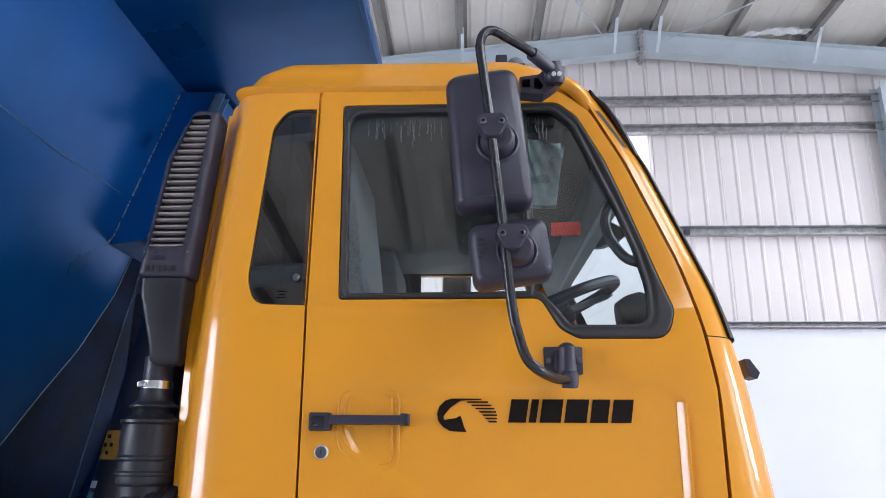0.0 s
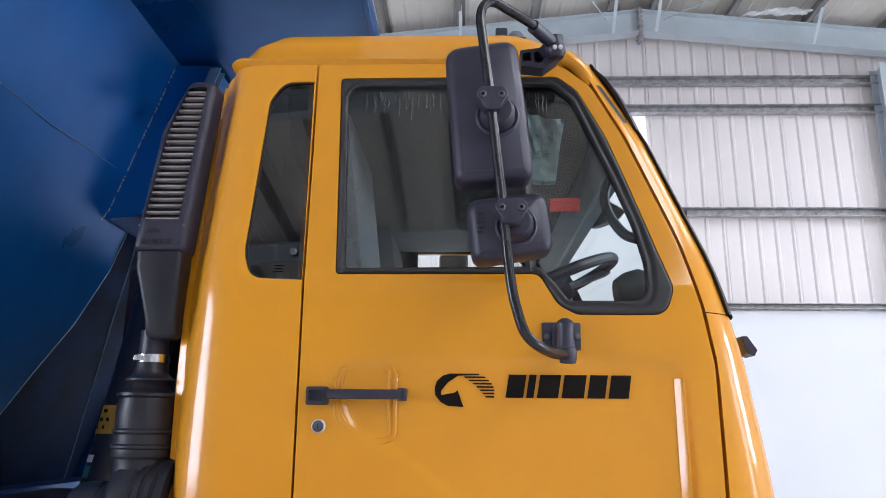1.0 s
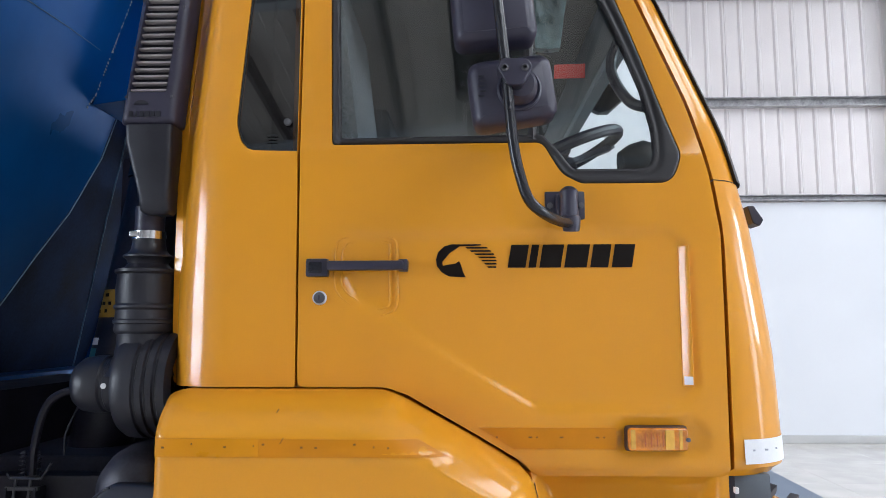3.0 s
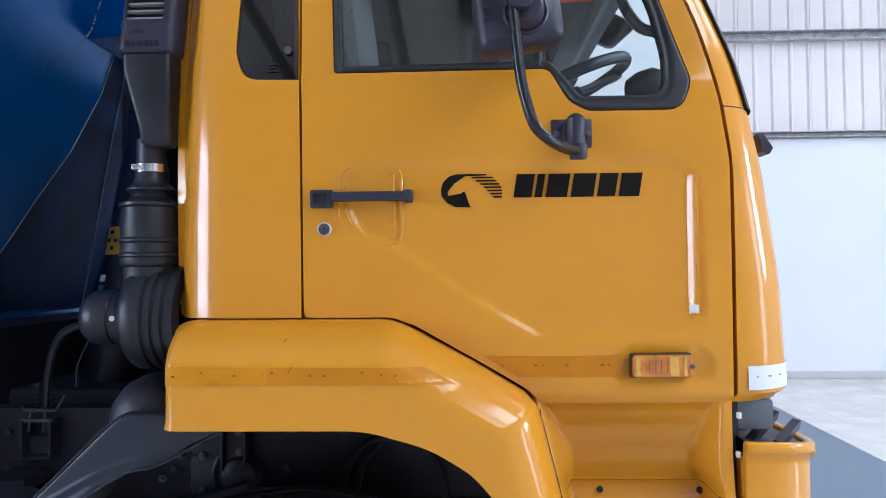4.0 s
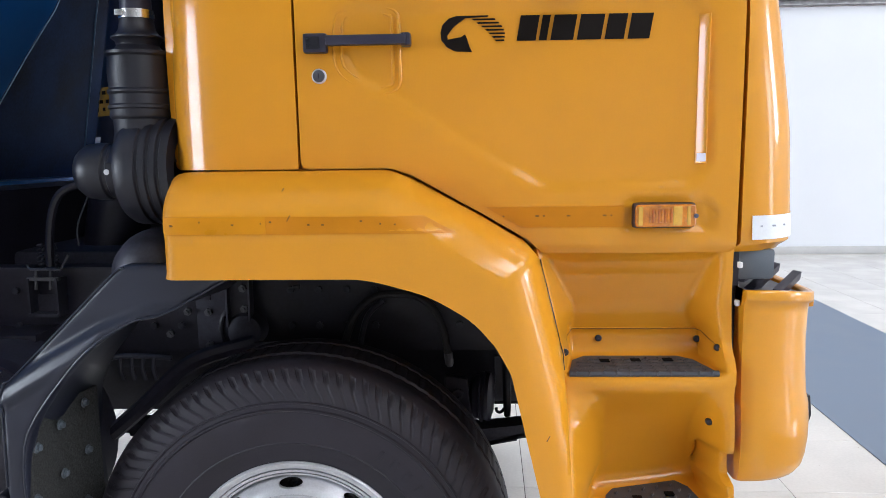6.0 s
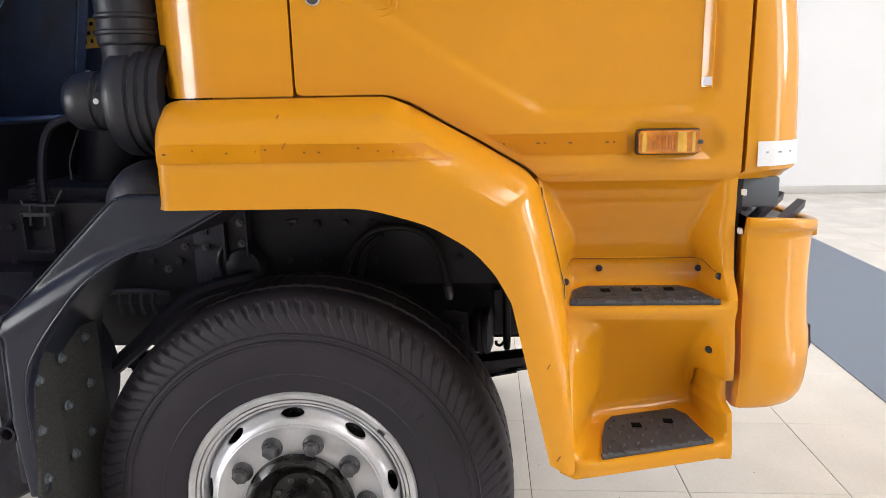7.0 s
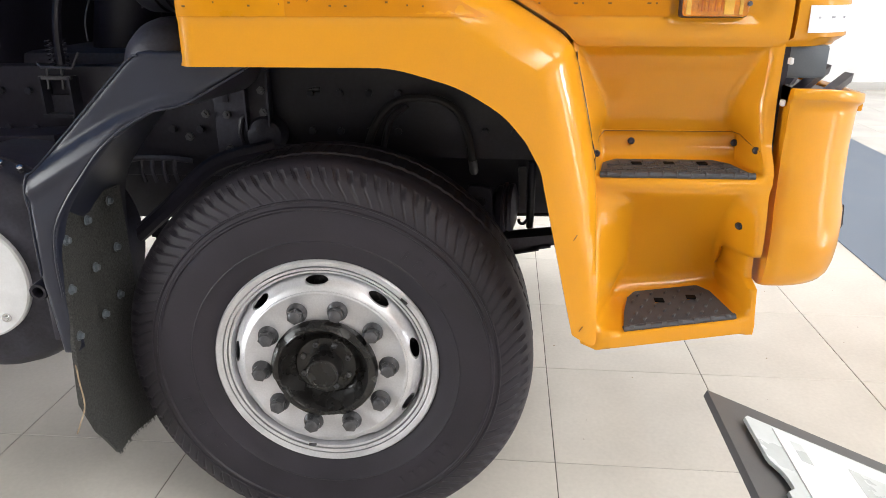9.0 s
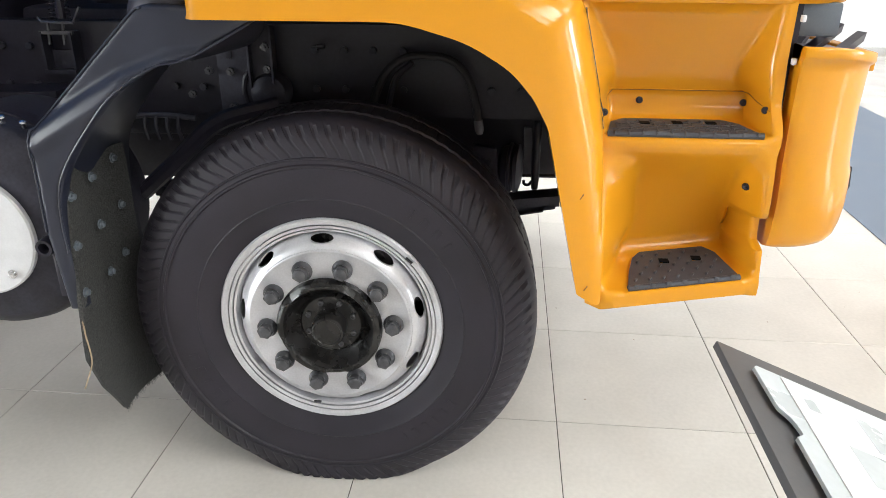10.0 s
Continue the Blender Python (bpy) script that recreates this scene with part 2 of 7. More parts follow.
def lathe(bm, profile, origin, axis, seg=48, close=True):
    """Turns (radius, height) pairs round an axis."""
    o, ax = Vector(origin), Vector(axis).normalized()
    u = ax.orthogonal().normalized()
    w = ax.cross(u)
    rings = []
    for r, h in profile:
        if r < 1e-5:
            rings.append([bm.verts.new(o + ax * h)])
        else:
            rings.append([bm.verts.new(o + ax * h + r * (math.cos(a) * u + math.sin(a) * w)) for a in (2 * math.pi * k / seg for k in range(seg))])
    for a, b in zip(rings, rings[1:]):
        for k in range(seg):
            j = (k + 1) % seg
            if len(a) == 1 and len(b) > 1:
                bm.faces.new((a[0], b[j], b[k]))
            elif len(b) == 1 and len(a) > 1:
                bm.faces.new((a[k], a[j], b[0]))
            elif len(a) > 1:
                bm.faces.new((a[k], a[j], b[j], b[k]))
    bmesh.ops.recalc_face_normals(bm, faces=bm.faces)
    return bm


def prism(bm, poly, place, depth):
    """Extrudes a polygon: place(u, v, w) gives the point; w runs from 0 to depth."""
    a = [bm.verts.new(place(u, v, 0)) for u, v in poly]
    b = [bm.verts.new(place(u, v, depth)) for u, v in poly]
    n = len(poly)
    fs = [bm.faces.new(a), bm.faces.new(b[::-1])]
    for k in range(n):
        fs.append(bm.faces.new((a[k], b[k], b[(k + 1) % n], a[(k + 1) % n])))
    bmesh.ops.recalc_face_normals(bm, faces=fs)
    return bm


def rounded(poly, r, n=5):
    """The polygon with its corners rounded by radius r (one number, or one for each corner)."""
    out = []
    m = len(poly)
    for i in range(m):
        p, a, b = Vector(poly[i]), Vector(poly[i - 1]), Vector(poly[(i + 1) % m])
        rad = r[i] if isinstance(r, (list, tuple)) else r
        da, db = (a - p), (b - p)
        la, lb = da.length, db.length
        da, db = da / la, db / lb
        ang = max(1e-3, da.angle(db))
        cut = min(rad / math.tan(ang / 2), 0.48 * la, 0.48 * lb)
        if rad < 1e-4 or ang > 3.05:
            out.append((p.x, p.y))
            continue
        s, e = p + da * cut, p + db * cut
        for k in range(n + 1):
            t = k / n
            q = s * (1 - t) ** 2 + p * 2 * t * (1 - t) + e * t * t
            out.append((q.x, q.y))
    return out


def inside(poly, pts):
    """Which of the points lie within the polygon."""
    p = np.array(poly)
    q = np.roll(p, -1, axis=0)
    res = np.zeros(len(pts), bool)
    for (x0, y0), (x1, y1) in zip(p, q):
        if y0 == y1:
            continue
        hitx = (pts[:, 1] - y0) / (y1 - y0) * (x1 - x0) + x0
        res ^= ((y0 > pts[:, 1]) != (y1 > pts[:, 1])) & (pts[:, 0] < hitx)
    return res


def distance_to(line, pts, closed=False):
    """Distance of points from a line of points."""
    line = np.array(line, float)
    ends = np.roll(line, -1, axis=0) if closed else line[1:]
    best = np.full(len(pts), 1e9)
    for a, b in zip(line, ends):
        d = b - a
        t = np.clip(((pts - a) @ d) / max(1e-12, d @ d), 0, 1)
        best = np.minimum(best, np.hypot(*(pts - a - t[:, None] * d).T))
    return best


def split(poly, step):
    out = []
    for a, b in zip(poly, poly[1:] + poly[:1]):
        n = max(1, int(math.dist(a, b) / step + 0.99))
        out += [(a[0] + (b[0] - a[0]) * k / n, a[1] + (b[1] - a[1]) * k / n) for k in range(n)]
    return out


def sheet(outline, holes, place, step=0.02, lip=0.02, back=(0, 1, 0)):
    """A curved sheet over a flat outline with holes; place maps an (n, 2) array to (n, 3); its edges turn back by lip."""
    from mathutils.geometry import delaunay_2d_cdt
    loops = [split([tuple(p) for p in l], step) for l in (outline, *holes)]
    verts, edges = [], []
    for l in loops:
        s = len(verts)
        verts += l
        edges += [(s + k, s + (k + 1) % len(l)) for k in range(len(l))]
    o = np.array(outline)
    gx = np.arange(o[:, 0].min(), o[:, 0].max(), step)
    gy = np.arange(o[:, 1].min(), o[:, 1].max(), step)
    g = np.stack(np.meshgrid(gx, gy), -1).reshape(-1, 2)
    keep = inside(outline, g)
    for h in holes:
        keep &= ~inside(h, g)
    for l in loops:
        keep &= distance_to(l, g, True) > 0.45 * step
    verts += [tuple(p) for p in g[keep]]
    vs, _, fs, *_ = delaunay_2d_cdt([Vector(v) for v in verts], edges, [], 0, 1e-7)
    v2 = np.array([tuple(v) for v in vs])
    tri = np.array([f for f in fs if len(f) == 3])
    c = v2[tri].mean(1)
    ok = inside(outline, c)
    for h in holes:
        ok &= ~inside(h, c)
    tri = tri[ok]
    d1, d2 = v2[tri[:, 1]] - v2[tri[:, 0]], v2[tri[:, 2]] - v2[tri[:, 0]]
    flip = d1[:, 0] * d2[:, 1] - d1[:, 1] * d2[:, 0] < 0
    tri[flip] = tri[flip][:, ::-1]
    v3 = place(v2)
    bm = bmesh.new()
    used = {}
    for t in tri:
        f = []
        for k in t:
            k = int(k)
            if k not in used:
                used[k] = bm.verts.new(v3[k])
            f.append(used[k])
        try:
            bm.faces.new(f)
        except ValueError:
            pass
    if lip:
        rim = [e for e in bm.edges if len(e.link_faces) == 1]
        new_geo = bmesh.ops.extrude_edge_only(bm, edges=rim)["geom"]
        bmesh.ops.translate(bm, verts=[q for q in new_geo if isinstance(q, bmesh.types.BMVert)], vec=Vector(back) * lip)
    return bm


def ring(bm, outer, inner, place, depth):
    """A flat frame between two outlines with as many points, with depth."""
    n = len(outer)
    a = [bm.verts.new(place(*p, 0)) for p in outer]
    b = [bm.verts.new(place(*p, 0)) for p in inner]
    c = [bm.verts.new(place(*p, depth)) for p in outer]
    d = [bm.verts.new(place(*p, depth)) for p in inner]
    for k in range(n):
        j = (k + 1) % n
        for q in ((a[k], a[j], b[j], b[k]), (c[k], d[k], d[j], c[j]), (a[k], c[k], c[j], a[j]), (b[k], b[j], d[j], d[k])):
            bm.faces.new(q)
    bmesh.ops.recalc_face_normals(bm, faces=bm.faces)
    return bm


def inset(poly, d):
    """The outline moved inwards by d."""
    n = len(poly)
    area = sum(poly[i][0] * poly[(i + 1) % n][1] - poly[(i + 1) % n][0] * poly[i][1] for i in range(n))
    s = 1 if area > 0 else -1
    out = []
    for i in range(n):
        a, p, b = Vector(poly[i - 1]), Vector(poly[i]), Vector(poly[(i + 1) % n])
        d1, d2 = (p - a).normalized(), (b - p).normalized()
        n1, n2 = Vector((-d1.y, d1.x)) * s, Vector((-d2.y, d2.x)) * s
        m = n1 + n2
        m = m / max(0.35, m.length_squared / 2) if m.length > 1e-6 else n1
        out.append((p.x + m.x * d, p.y + m.y * d))
    return out


def empty(name, loc=(0, 0, 0)):
    ob = new(name)
    ob.location = loc
    ob.empty_display_size = 0.2
    return ob


# ---- the hall ----
def wall_part(name, c, size, mat, label=""):
    ob = part(name, boxed(c, size), mat, None, smooth=False)
    return tagged(ob, label=label, category="wall", kind="structure")


HX0, HX1, HY0, HY1, RIDGE = -11.0, 14.0, -24.0, 9.0, 3.25
floor = part("floor", boxed((1.5, -7.5, -0.052), (26, 34, 0.1)), GROUT, None, smooth=False)
tagged(floor, label="cream glossy square floor tiles with thin dark joints", category="floor", kind="structure")
wall_back = wall_part("wall_north", (1.5, 9.12, 1.75), (25.4, 0.24, 3.5), MASONRY, "plain white painted masonry wall below corrugated sheeting")

# corrugated sheeting above the masonry
bm = bmesh.new()
prof = []
RIB = 0.264
for k in range(-58, 37):
    x = 4.455 + RIB * k
    prof += [(x - 0.040, 9.06), (x - 0.015, 9.031), (x + 0.013, 9.031)]
    if k % 4 == 0:  # the next sheet laps over here
        prof += [(x + 0.016, 9.07), (x + 0.026, 9.07), (x + 0.027, 9.048)]
    prof += [(x + 0.038, 9.06)]
lo = [bm.verts.new((px, py, 3.5)) for px, py in prof]
hi = [bm.verts.new((px, py, 8.58 - 0.1 * abs(px - RIDGE))) for px, py in prof]
for k in range(len(prof) - 1):
    bm.faces.new((lo[k], lo[k + 1], hi[k + 1], hi[k]))
part("corrugated_sheeting", bm, SHEETING, wall_back, "white vertical corrugated metal sheeting", smooth=False)
bm = boxed((3.02, 9.02, 6.28), (0.62, 0.04, 0.74))
part("bright_panel", bm, DAYPANEL, wall_back, "translucent panel bright with daylight")


def channel(c0, c1, w, h, mat, name, parent, label=""):
    """A steel channel from one point to another: web and two flanges."""
    a, b = Vector(c0), Vector(c1)
    d = (b - a).normalized()
    side = d.cross(Vector((0, 0, 1))).normalized()
    up = side.cross(d)
    t = 0.012
    m = Matrix((side, d, up)).transposed().to_4x4()
    m.translation = (a + b) / 2
    bm = bmesh.new()
    L = (b - a).length
    box(bm, (0, 0, h / 2), (w, L, t), m)
    box(bm, (0, 0, -h / 2), (w, L, t), m)
    box(bm, (-w / 2, 0, 0), (t, L, h - t), m)
    return part(name, bm, mat, parent, label, smooth=False)


for z in (3.56, 5.02, 6.74, 7.24):
    girt = channel((HX0, 8.95, z), (HX1, 8.95, z), 0.12, 0.13 if z > 4 else 0.07, GIRT, "wall_girt", None)
    tagged(girt, label="galvanised steel girt along the sheeted wall", category="girt", group="wall girts", kind="structure")
for x in (7.05, -4.0):
    bm = bmesh.new()
    box(bm, (x, 8.8, 3.7), (0.012, 0.3, 7.4))
    box(bm, (x, 8.66, 3.7), (0.22, 0.014, 7.4))
    box(bm, (x, 8.94, 3.7), (0.22, 0.014, 7.4))
    tagged(part("steel_column", bm, RAFTER, None, smooth=False), label="pale blue grey steel wall column", category="column", kind="structure")
bm = boxed((1.5, 8.985, 0.055), (25, 0.03, 0.11), bev=0.006)
tagged(part("baseboard", bm, SKIRTING), label="grey tile skirting along the white wall", category="skirting", kind="structure")

part("wall_fitting", boxed((3.784, 8.87, 4.977), (0.085, 0.10, 0.085), bev=0.012), PLASTIC, wall_back, "small black fitting below a girt")
# side walls and the closed end wall behind the camera, all out of view
for y, l in ((-15.6, 16.8), (2.75, 13.1)):
    wall_part("wall_west", (-11.12, y, 3.7), (0.24, l, 7.4), MASONRY, "white side wall of the hall")
wall_part("wall_west", (-11.12, -5.5, 0.35), (0.24, 3.4, 0.7), MASONRY, "white wall below the window")
wall_part("wall_west", (-11.12, -5.5, 5.75), (0.24, 3.4, 3.3), MASONRY, "white wall above the window")
window = empty("window_1", (-10.85, -5.5, 2.4))
tagged(window, label="wide daylit window with metal bars", category="window", kind="structure")
for y in (-1.7, -0.85, 0.0, 0.85, 1.7):
    part("window_bar", boxed((0.0, y, 0), (0.05, 0.10, 3.4)), RAFTER, window, smooth=False)
for z in (-1.7, -0.6, 0.5, 1.7):
    part("window_bar", boxed((0.0, 0, z), (0.045, 3.4, 0.08)), RAFTER, window, smooth=False)
for y, l in ((-14.2, 19.6), (-1.85, 1.5), (5.0, 8.6)):
    wall_part("wall_east", (14.12, y, 2.2), (0.24, l, 4.4), MASONRY, "white side wall of the hall")
wall_part("wall_east", (14.12, -0.2, 1.15), (0.24, 1.8, 2.3), MASONRY, "white wall below the high window")
wall_part("wall_east", (14.12, -12.55, 6.1), (0.24, 22.9, 3.4), SHEETING, "white sheeting over the side doors")
wall_part("wall_east", (14.12, -0.2, 6.35), (0.24, 1.8, 2.9), SHEETING, "white sheeting over the high window")
wall_part("wall_east", (14.12, 4.85, 6.1), (0.24, 8.3, 3.4), SHEETING, "white sheeting over the side doors")
wall_part("wall_south", (1.5, HY0 - 0.12, 2.2), (25, 0.24, 4.4), MASONRY, "white masonry end wall of the hall")
wall_part("wall_south", (1.5, HY0 - 0.12, 6.65), (25, 0.24, 4.5), SHEETING, "white sheeting over the end wall")
# girts and columns added on the unseen end wall to line the glass reflections
for z in (5.0, 6.3, 7.6):
    girt = channel((HX0, HY0 + 0.08, z), (HX1, HY0 + 0.08, z), 0.12, 0.16, PURLIN, "wall_girt", None)
    tagged(girt, label="grey steel girt added on the unseen end wall", category="girt", group="wall girts", kind="structure")
for x in (-6.0, -1.0, 4.0, 9.0):
    tagged(part("steel_column", boxed((x, HY0 + 0.15, 6.3), (0.22, 0.26, 4.0)), PURLIN, None, smooth=False), label="grey steel wall column", category="column", kind="structure")
opening = empty("door_1", (13.82, -3.5, 2.15))
tagged(opening, label="open side doorway with steel mullions", category="doorway", kind="structure")
for y, w in ((-0.92, 0.10), (-0.30, 0.08), (0.32, 0.08), (0.92, 0.10)):
    part("mullion", boxed((0, y, 0), (0.05, w, 4.3)), RAFTER, opening, smooth=False)
panel_frame = empty("window_2", (13.95, -0.2, 3.6))
tagged(panel_frame, label="high daylit wall panel with steel bars", category="window", kind="structure")
for y in (-0.9, -0.3, 0.3, 0.9):
    part("window_bar", boxed((0, y, 0), (0.04, 0.08, 2.6)), RAFTER, panel_frame, smooth=False)
apron = part("ground", boxed((0, 0, -0.25), (400, 400, 0.2)), SKIRTING, None, smooth=False)
tagged(apron, label="pale concrete ground outside the hall", category="ground", kind="structure")


def roof_z(x):
    return 8.55 - 0.1 * abs(x - RIDGE)


bm = bmesh.new()
for xa, xb in ((HX0, RIDGE), (RIDGE, HX1)):
    n = int((xb - xa) / 0.25)
    xs = [xa + (xb - xa) * k / n for k in range(n + 1)]
    for k in range(n):
        x0, x1 = xs[k], xs[k + 1]
        q = [(x0, roof_z(x0)), (x0 + 0.04, roof_z(x0) + 0.010), (x1 - 0.04, roof_z(x1) + 0.010), (x1, roof_z(x1))]
        for (ax, az), (bx, bz) in zip(q, q[1:]):
            v = [bm.verts.new(p) for p in ((ax, HY0, az), (ax, HY1 + 0.1, az), (bx, HY1 + 0.1, bz), (bx, HY0, bz))]
            bm.faces.new(v)
ceiling = part("ceiling", bm, ROOFSHEET, None, smooth=False)
tagged(ceiling, label="cream metal roof sheets on steel purlins", category="roof", kind="structure")
PURLINS = [RIDGE + s * (a + 1.22 * k) for s, a in ((-1, 0.45), (1, 0.24)) for k in range(12) if HX0 < RIDGE + s * (a + 1.22 * k) < HX1]
for x in PURLINS:
    x = float(x)
    z = roof_z(x) - 0.1
    bm = bmesh.new()
    box(bm, (x, -7.5, z), (0.012, 33, 0.2))
    box(bm, (x + 0.035, -7.5, z + 0.094), (0.08, 33, 0.012))
    box(bm, (x - 0.035, -7.5, z - 0.094), (0.08, 33, 0.012))
    tagged(part("purlin", bm, PURLIN, None, smooth=False), label="grey steel roof purlin", category="purlin", group="roof purlins", kind="structure")
for y in (8.7, 3.4, -1.9, -7.2, -12.5, -17.8):
    rf = None
    for xa, xb in ((HX0, RIDGE), (RIDGE, HX1)):
        L = math.hypot(xb - xa, (xb - xa) * 0.1)
        sl = math.atan(0.1) * (1 if xa < RIDGE - 1 else -1)
        m = Matrix.Translation(((xa + xb) / 2, y, (roof_z(xa) + roof_z(xb)) / 2 - 0.4)) @ Matrix.Rotation(-sl, 4, "Y")
        web = boxed((0, 0, 0), (L, 0.012, 0.366), m)
        if rf is None:
            rf = part("roof_rafter", web, RAFTER, None, smooth=False)
        else:
            part("web", web, RAFTER, rf, smooth=False)
        for h in (0.19, -0.19):
            part("flange", boxed((0, 0, h), (L, 0.2, 0.014), m), RAFTER, rf, smooth=False)
    tagged(rf, label="pale blue grey steel portal rafter with bolted ridge joint", category="rafter", group="portal rafters", kind="structure")
    bm = bmesh.new()
    box(bm, (RIDGE - 0.012, y, 8.1), (0.02, 0.22, 0.56))
    box(bm, (RIDGE + 0.012, y, 8.1), (0.02, 0.22, 0.56))
    for k in range(6):
        for s in (-1, 1):
            box(bm, (RIDGE, y + s * 0.07, 7.87 + k * 0.09), (0.09, 0.03, 0.03))
    part("ridge_joint", bm, GIRT, rf, "bolted steel end plates", smooth=False)
    for x in (RIDGE - 5.33, RIDGE - 2.89, RIDGE - 0.45, RIDGE + 0.24, RIDGE + 2.68, RIDGE + 5.12):
        m = Matrix.Translation((x, y - 0.35, roof_z(x) - 0.36)) @ Matrix.Rotation(radians(45), 4, "X")
        part("fly_brace", boxed((0, 0, 0), (0.05, 0.01, 0.66), m), RAFTER, rf, smooth=False)
        part("brace_cleat", boxed((x, y - 0.03, roof_z(x) - 0.11), (0.09, 0.16, 0.18)), PURLIN, rf, smooth=False)
bm = bmesh.new()
for a, b in (((2.70, 8.60, 8.15), (-0.30, 3.5, 8.1)), ((3.62, 8.60, 8.15), (8.6, 3.5, 7.9))):
    tube(bm, [a, b], 0.012, 6)
tagged(part("bracing_rod", bm, RAFTER), label="thin steel roof bracing rods", category="rod", kind="structure")

bm = sheet([(4.80, 8.50), (4.85, 8.36), (5.2, 8.33), (5.55, 8.27), (5.85, 8.30), (5.82, 8.46), (5.55, 8.44), (5.39, 8.52), (5.1, 8.47)], [],
           lambda p: np.stack([p[:, 0], p[:, 1], 8.14 + 0.02 * np.sin(9 * p[:, 0] + 5 * p[:, 1]) + 0.012 * np.sin(31 * p[:, 0] + 12 * p[:, 1]) + 0.010 * np.sin(17 * p[:, 0] - 40 * p[:, 1])], 1), 0.03, 0)
part("loose_liner", bm, FOIL, ceiling, "torn crumpled piece of silver roof liner")

# blue grey walkway on the floor
m = Matrix.Translation((3.15, 3.0, 0.003)) @ Matrix.Rotation(radians(-2.6), 4, "Z")
walkway = part("walkway", boxed((0, 0.0, 0), (1.3, 12.0, 0.004), m), WALKWAY, None, smooth=False)
tagged(walkway, label="blue grey walkway strip on the cream floor tiles", category="walkway", kind="structure")

# ---- the truck ----
truck = empty("tipper_truck", (0, 1.05, 0))
tagged(truck, label="orange-yellow tipper truck with blue tipping body parked on tiles", category="truck")
ROOT = Matrix.Translation((0, -1.05, 0))


def tp(name, bm, mat, parent=truck, label="", **k):
    """A part of the truck, in the world's coordinates."""
    ob = part(name, bm, mat, parent, label, **k)
    if parent is truck:
        ob.matrix_basis = ROOT
    return ob


CY = 1.05
XF = [(1.30, 1.200), (1.40, 1.196), (1.514, 1.190), (1.60, 1.184), (1.74, 1.164), (1.86, 1.146), (1.965, 1.114), (2.13, 1.055), (2.285, 0.992), (2.45, 0.925), (2.60, 0.845), (2.68, 0.796), (2.80, 0.72)]


def front_x(z):
    return np.interp(z, [a for a, _ in XF], [b for _, b in XF])


def corner_r(z):
    return np.interp(z, [1.3, 1.85, 2.1, 2.7], [0.16, 0.15, 0.09, 0.07])


def lean_y(z):
    return np.maximum(0, z - 2.05) * 0.08


def side_y(x, z):
    """The cab's side: upright, leaning in above the belt line, and rounded to the front and rear."""
    r, xf = corner_r(z), front_x(z)
    u = np.clip(x - (xf - r), 0, r * 0.995)
    y = lean_y(z) + r - np.sqrt(r * r - u * u)
    xr = -0.205 - 0.058 * np.clip((2.6 - z) / 0.9, 0, 1)
    v = np.clip(xr + 0.05 - x, 0, 0.0495)
    bow = np.clip((-0.105 - x) / 0.145, 0, 1.2) ** 2
    return y + 0.05 - np.sqrt(0.05 ** 2 - v * v) + 0.050 * bow


CREASE = rounded([(0.140, 1.80), (0.165, 1.862), (0.90, 1.868), (0.948, 1.84), (0.963, 1.515), (0.935, 1.468), (0.60, 1.463),
                  (0.414, 1.57), (0.284, 1.659), (0.19, 1.705)], [0.03, 0.03, 0.03, 0.04, 0.04, 0.05, 0.08, 0.2, 0.1, 0.05])
POCKET = rounded([(0.136, 1.845), (0.175, 1.864), (0.283, 1.860), (0.283, 1.695), (0.262, 1.682), (0.19, 1.705), (0.136, 1.77)], 0.03)


def smoothstep(a, b, t):
    t = np.clip((t - a) / (b - a), 0, 1)
    return t * t * (3 - 2 * t)


def door_place(p):
    x, z = p[:, 0], p[:, 1]
    y = side_y(x, z)
    d = distance_to(CREASE, p, True) * np.where(inside(CREASE, p), 1, -1)
    y = y + 0.0064 * smoothstep(-0.011, 0.013, d)
    d = distance_to(POCKET, p, True) * np.where(inside(POCKET, p), 1, -1)
    y = y + 0.0016 * smoothstep(-0.008, 0.012, d)
    belt = [(0.06, 2.062), (0.62, 2.062)]
    y = y - 0.003 * smoothstep(0.03, 0.0, distance_to(belt, p))
    lamp = [(0.80, 1.40), (0.945, 1.402)]
    y = y + 0.006 * smoothstep(0.040, 0.034, distance_to(lamp, p))
    low = smoothstep(1.334, 1.311, z)
    y = y + 0.012 * low
    return np.stack([x, y, z], 1)


DOOR = rounded([(0.046, 2.672), (0.692, 2.672), (0.775, 2.60), (0.850, 2.452), (0.962, 2.168), (1.008, 2.0), (1.030, 1.86), (1.028, 1.313),
                (0.597, 1.313), (0.567, 1.3455), (0.459, 1.4085), (0.3055, 1.4945), (0.257, 1.5105), (0.055, 1.5105)],
               [0.01, 0.10, 0.1, 0.5, 0.6, 0.15, 0.1, 0.02, 0.03, 0.05, 0.3, 0.08, 0.08, 0.02])
DWIN = rounded([(0.126, 2.076), (0.108, 2.628), (0.689, 2.631), (0.740, 2.588), (0.806, 2.454), (0.842, 2.354), (0.875, 2.256), (0.916, 2.133), (0.947, 2.045), (0.925, 1.979), (0.712, 1.979),
                (0.668, 2.002), (0.622, 2.078)], [0.012, 0.012, 0.04, 0.06, 0.3, 0.3, 0.3, 0.3, 0.05, 0.05, 0.04, 0.06, 0.03])
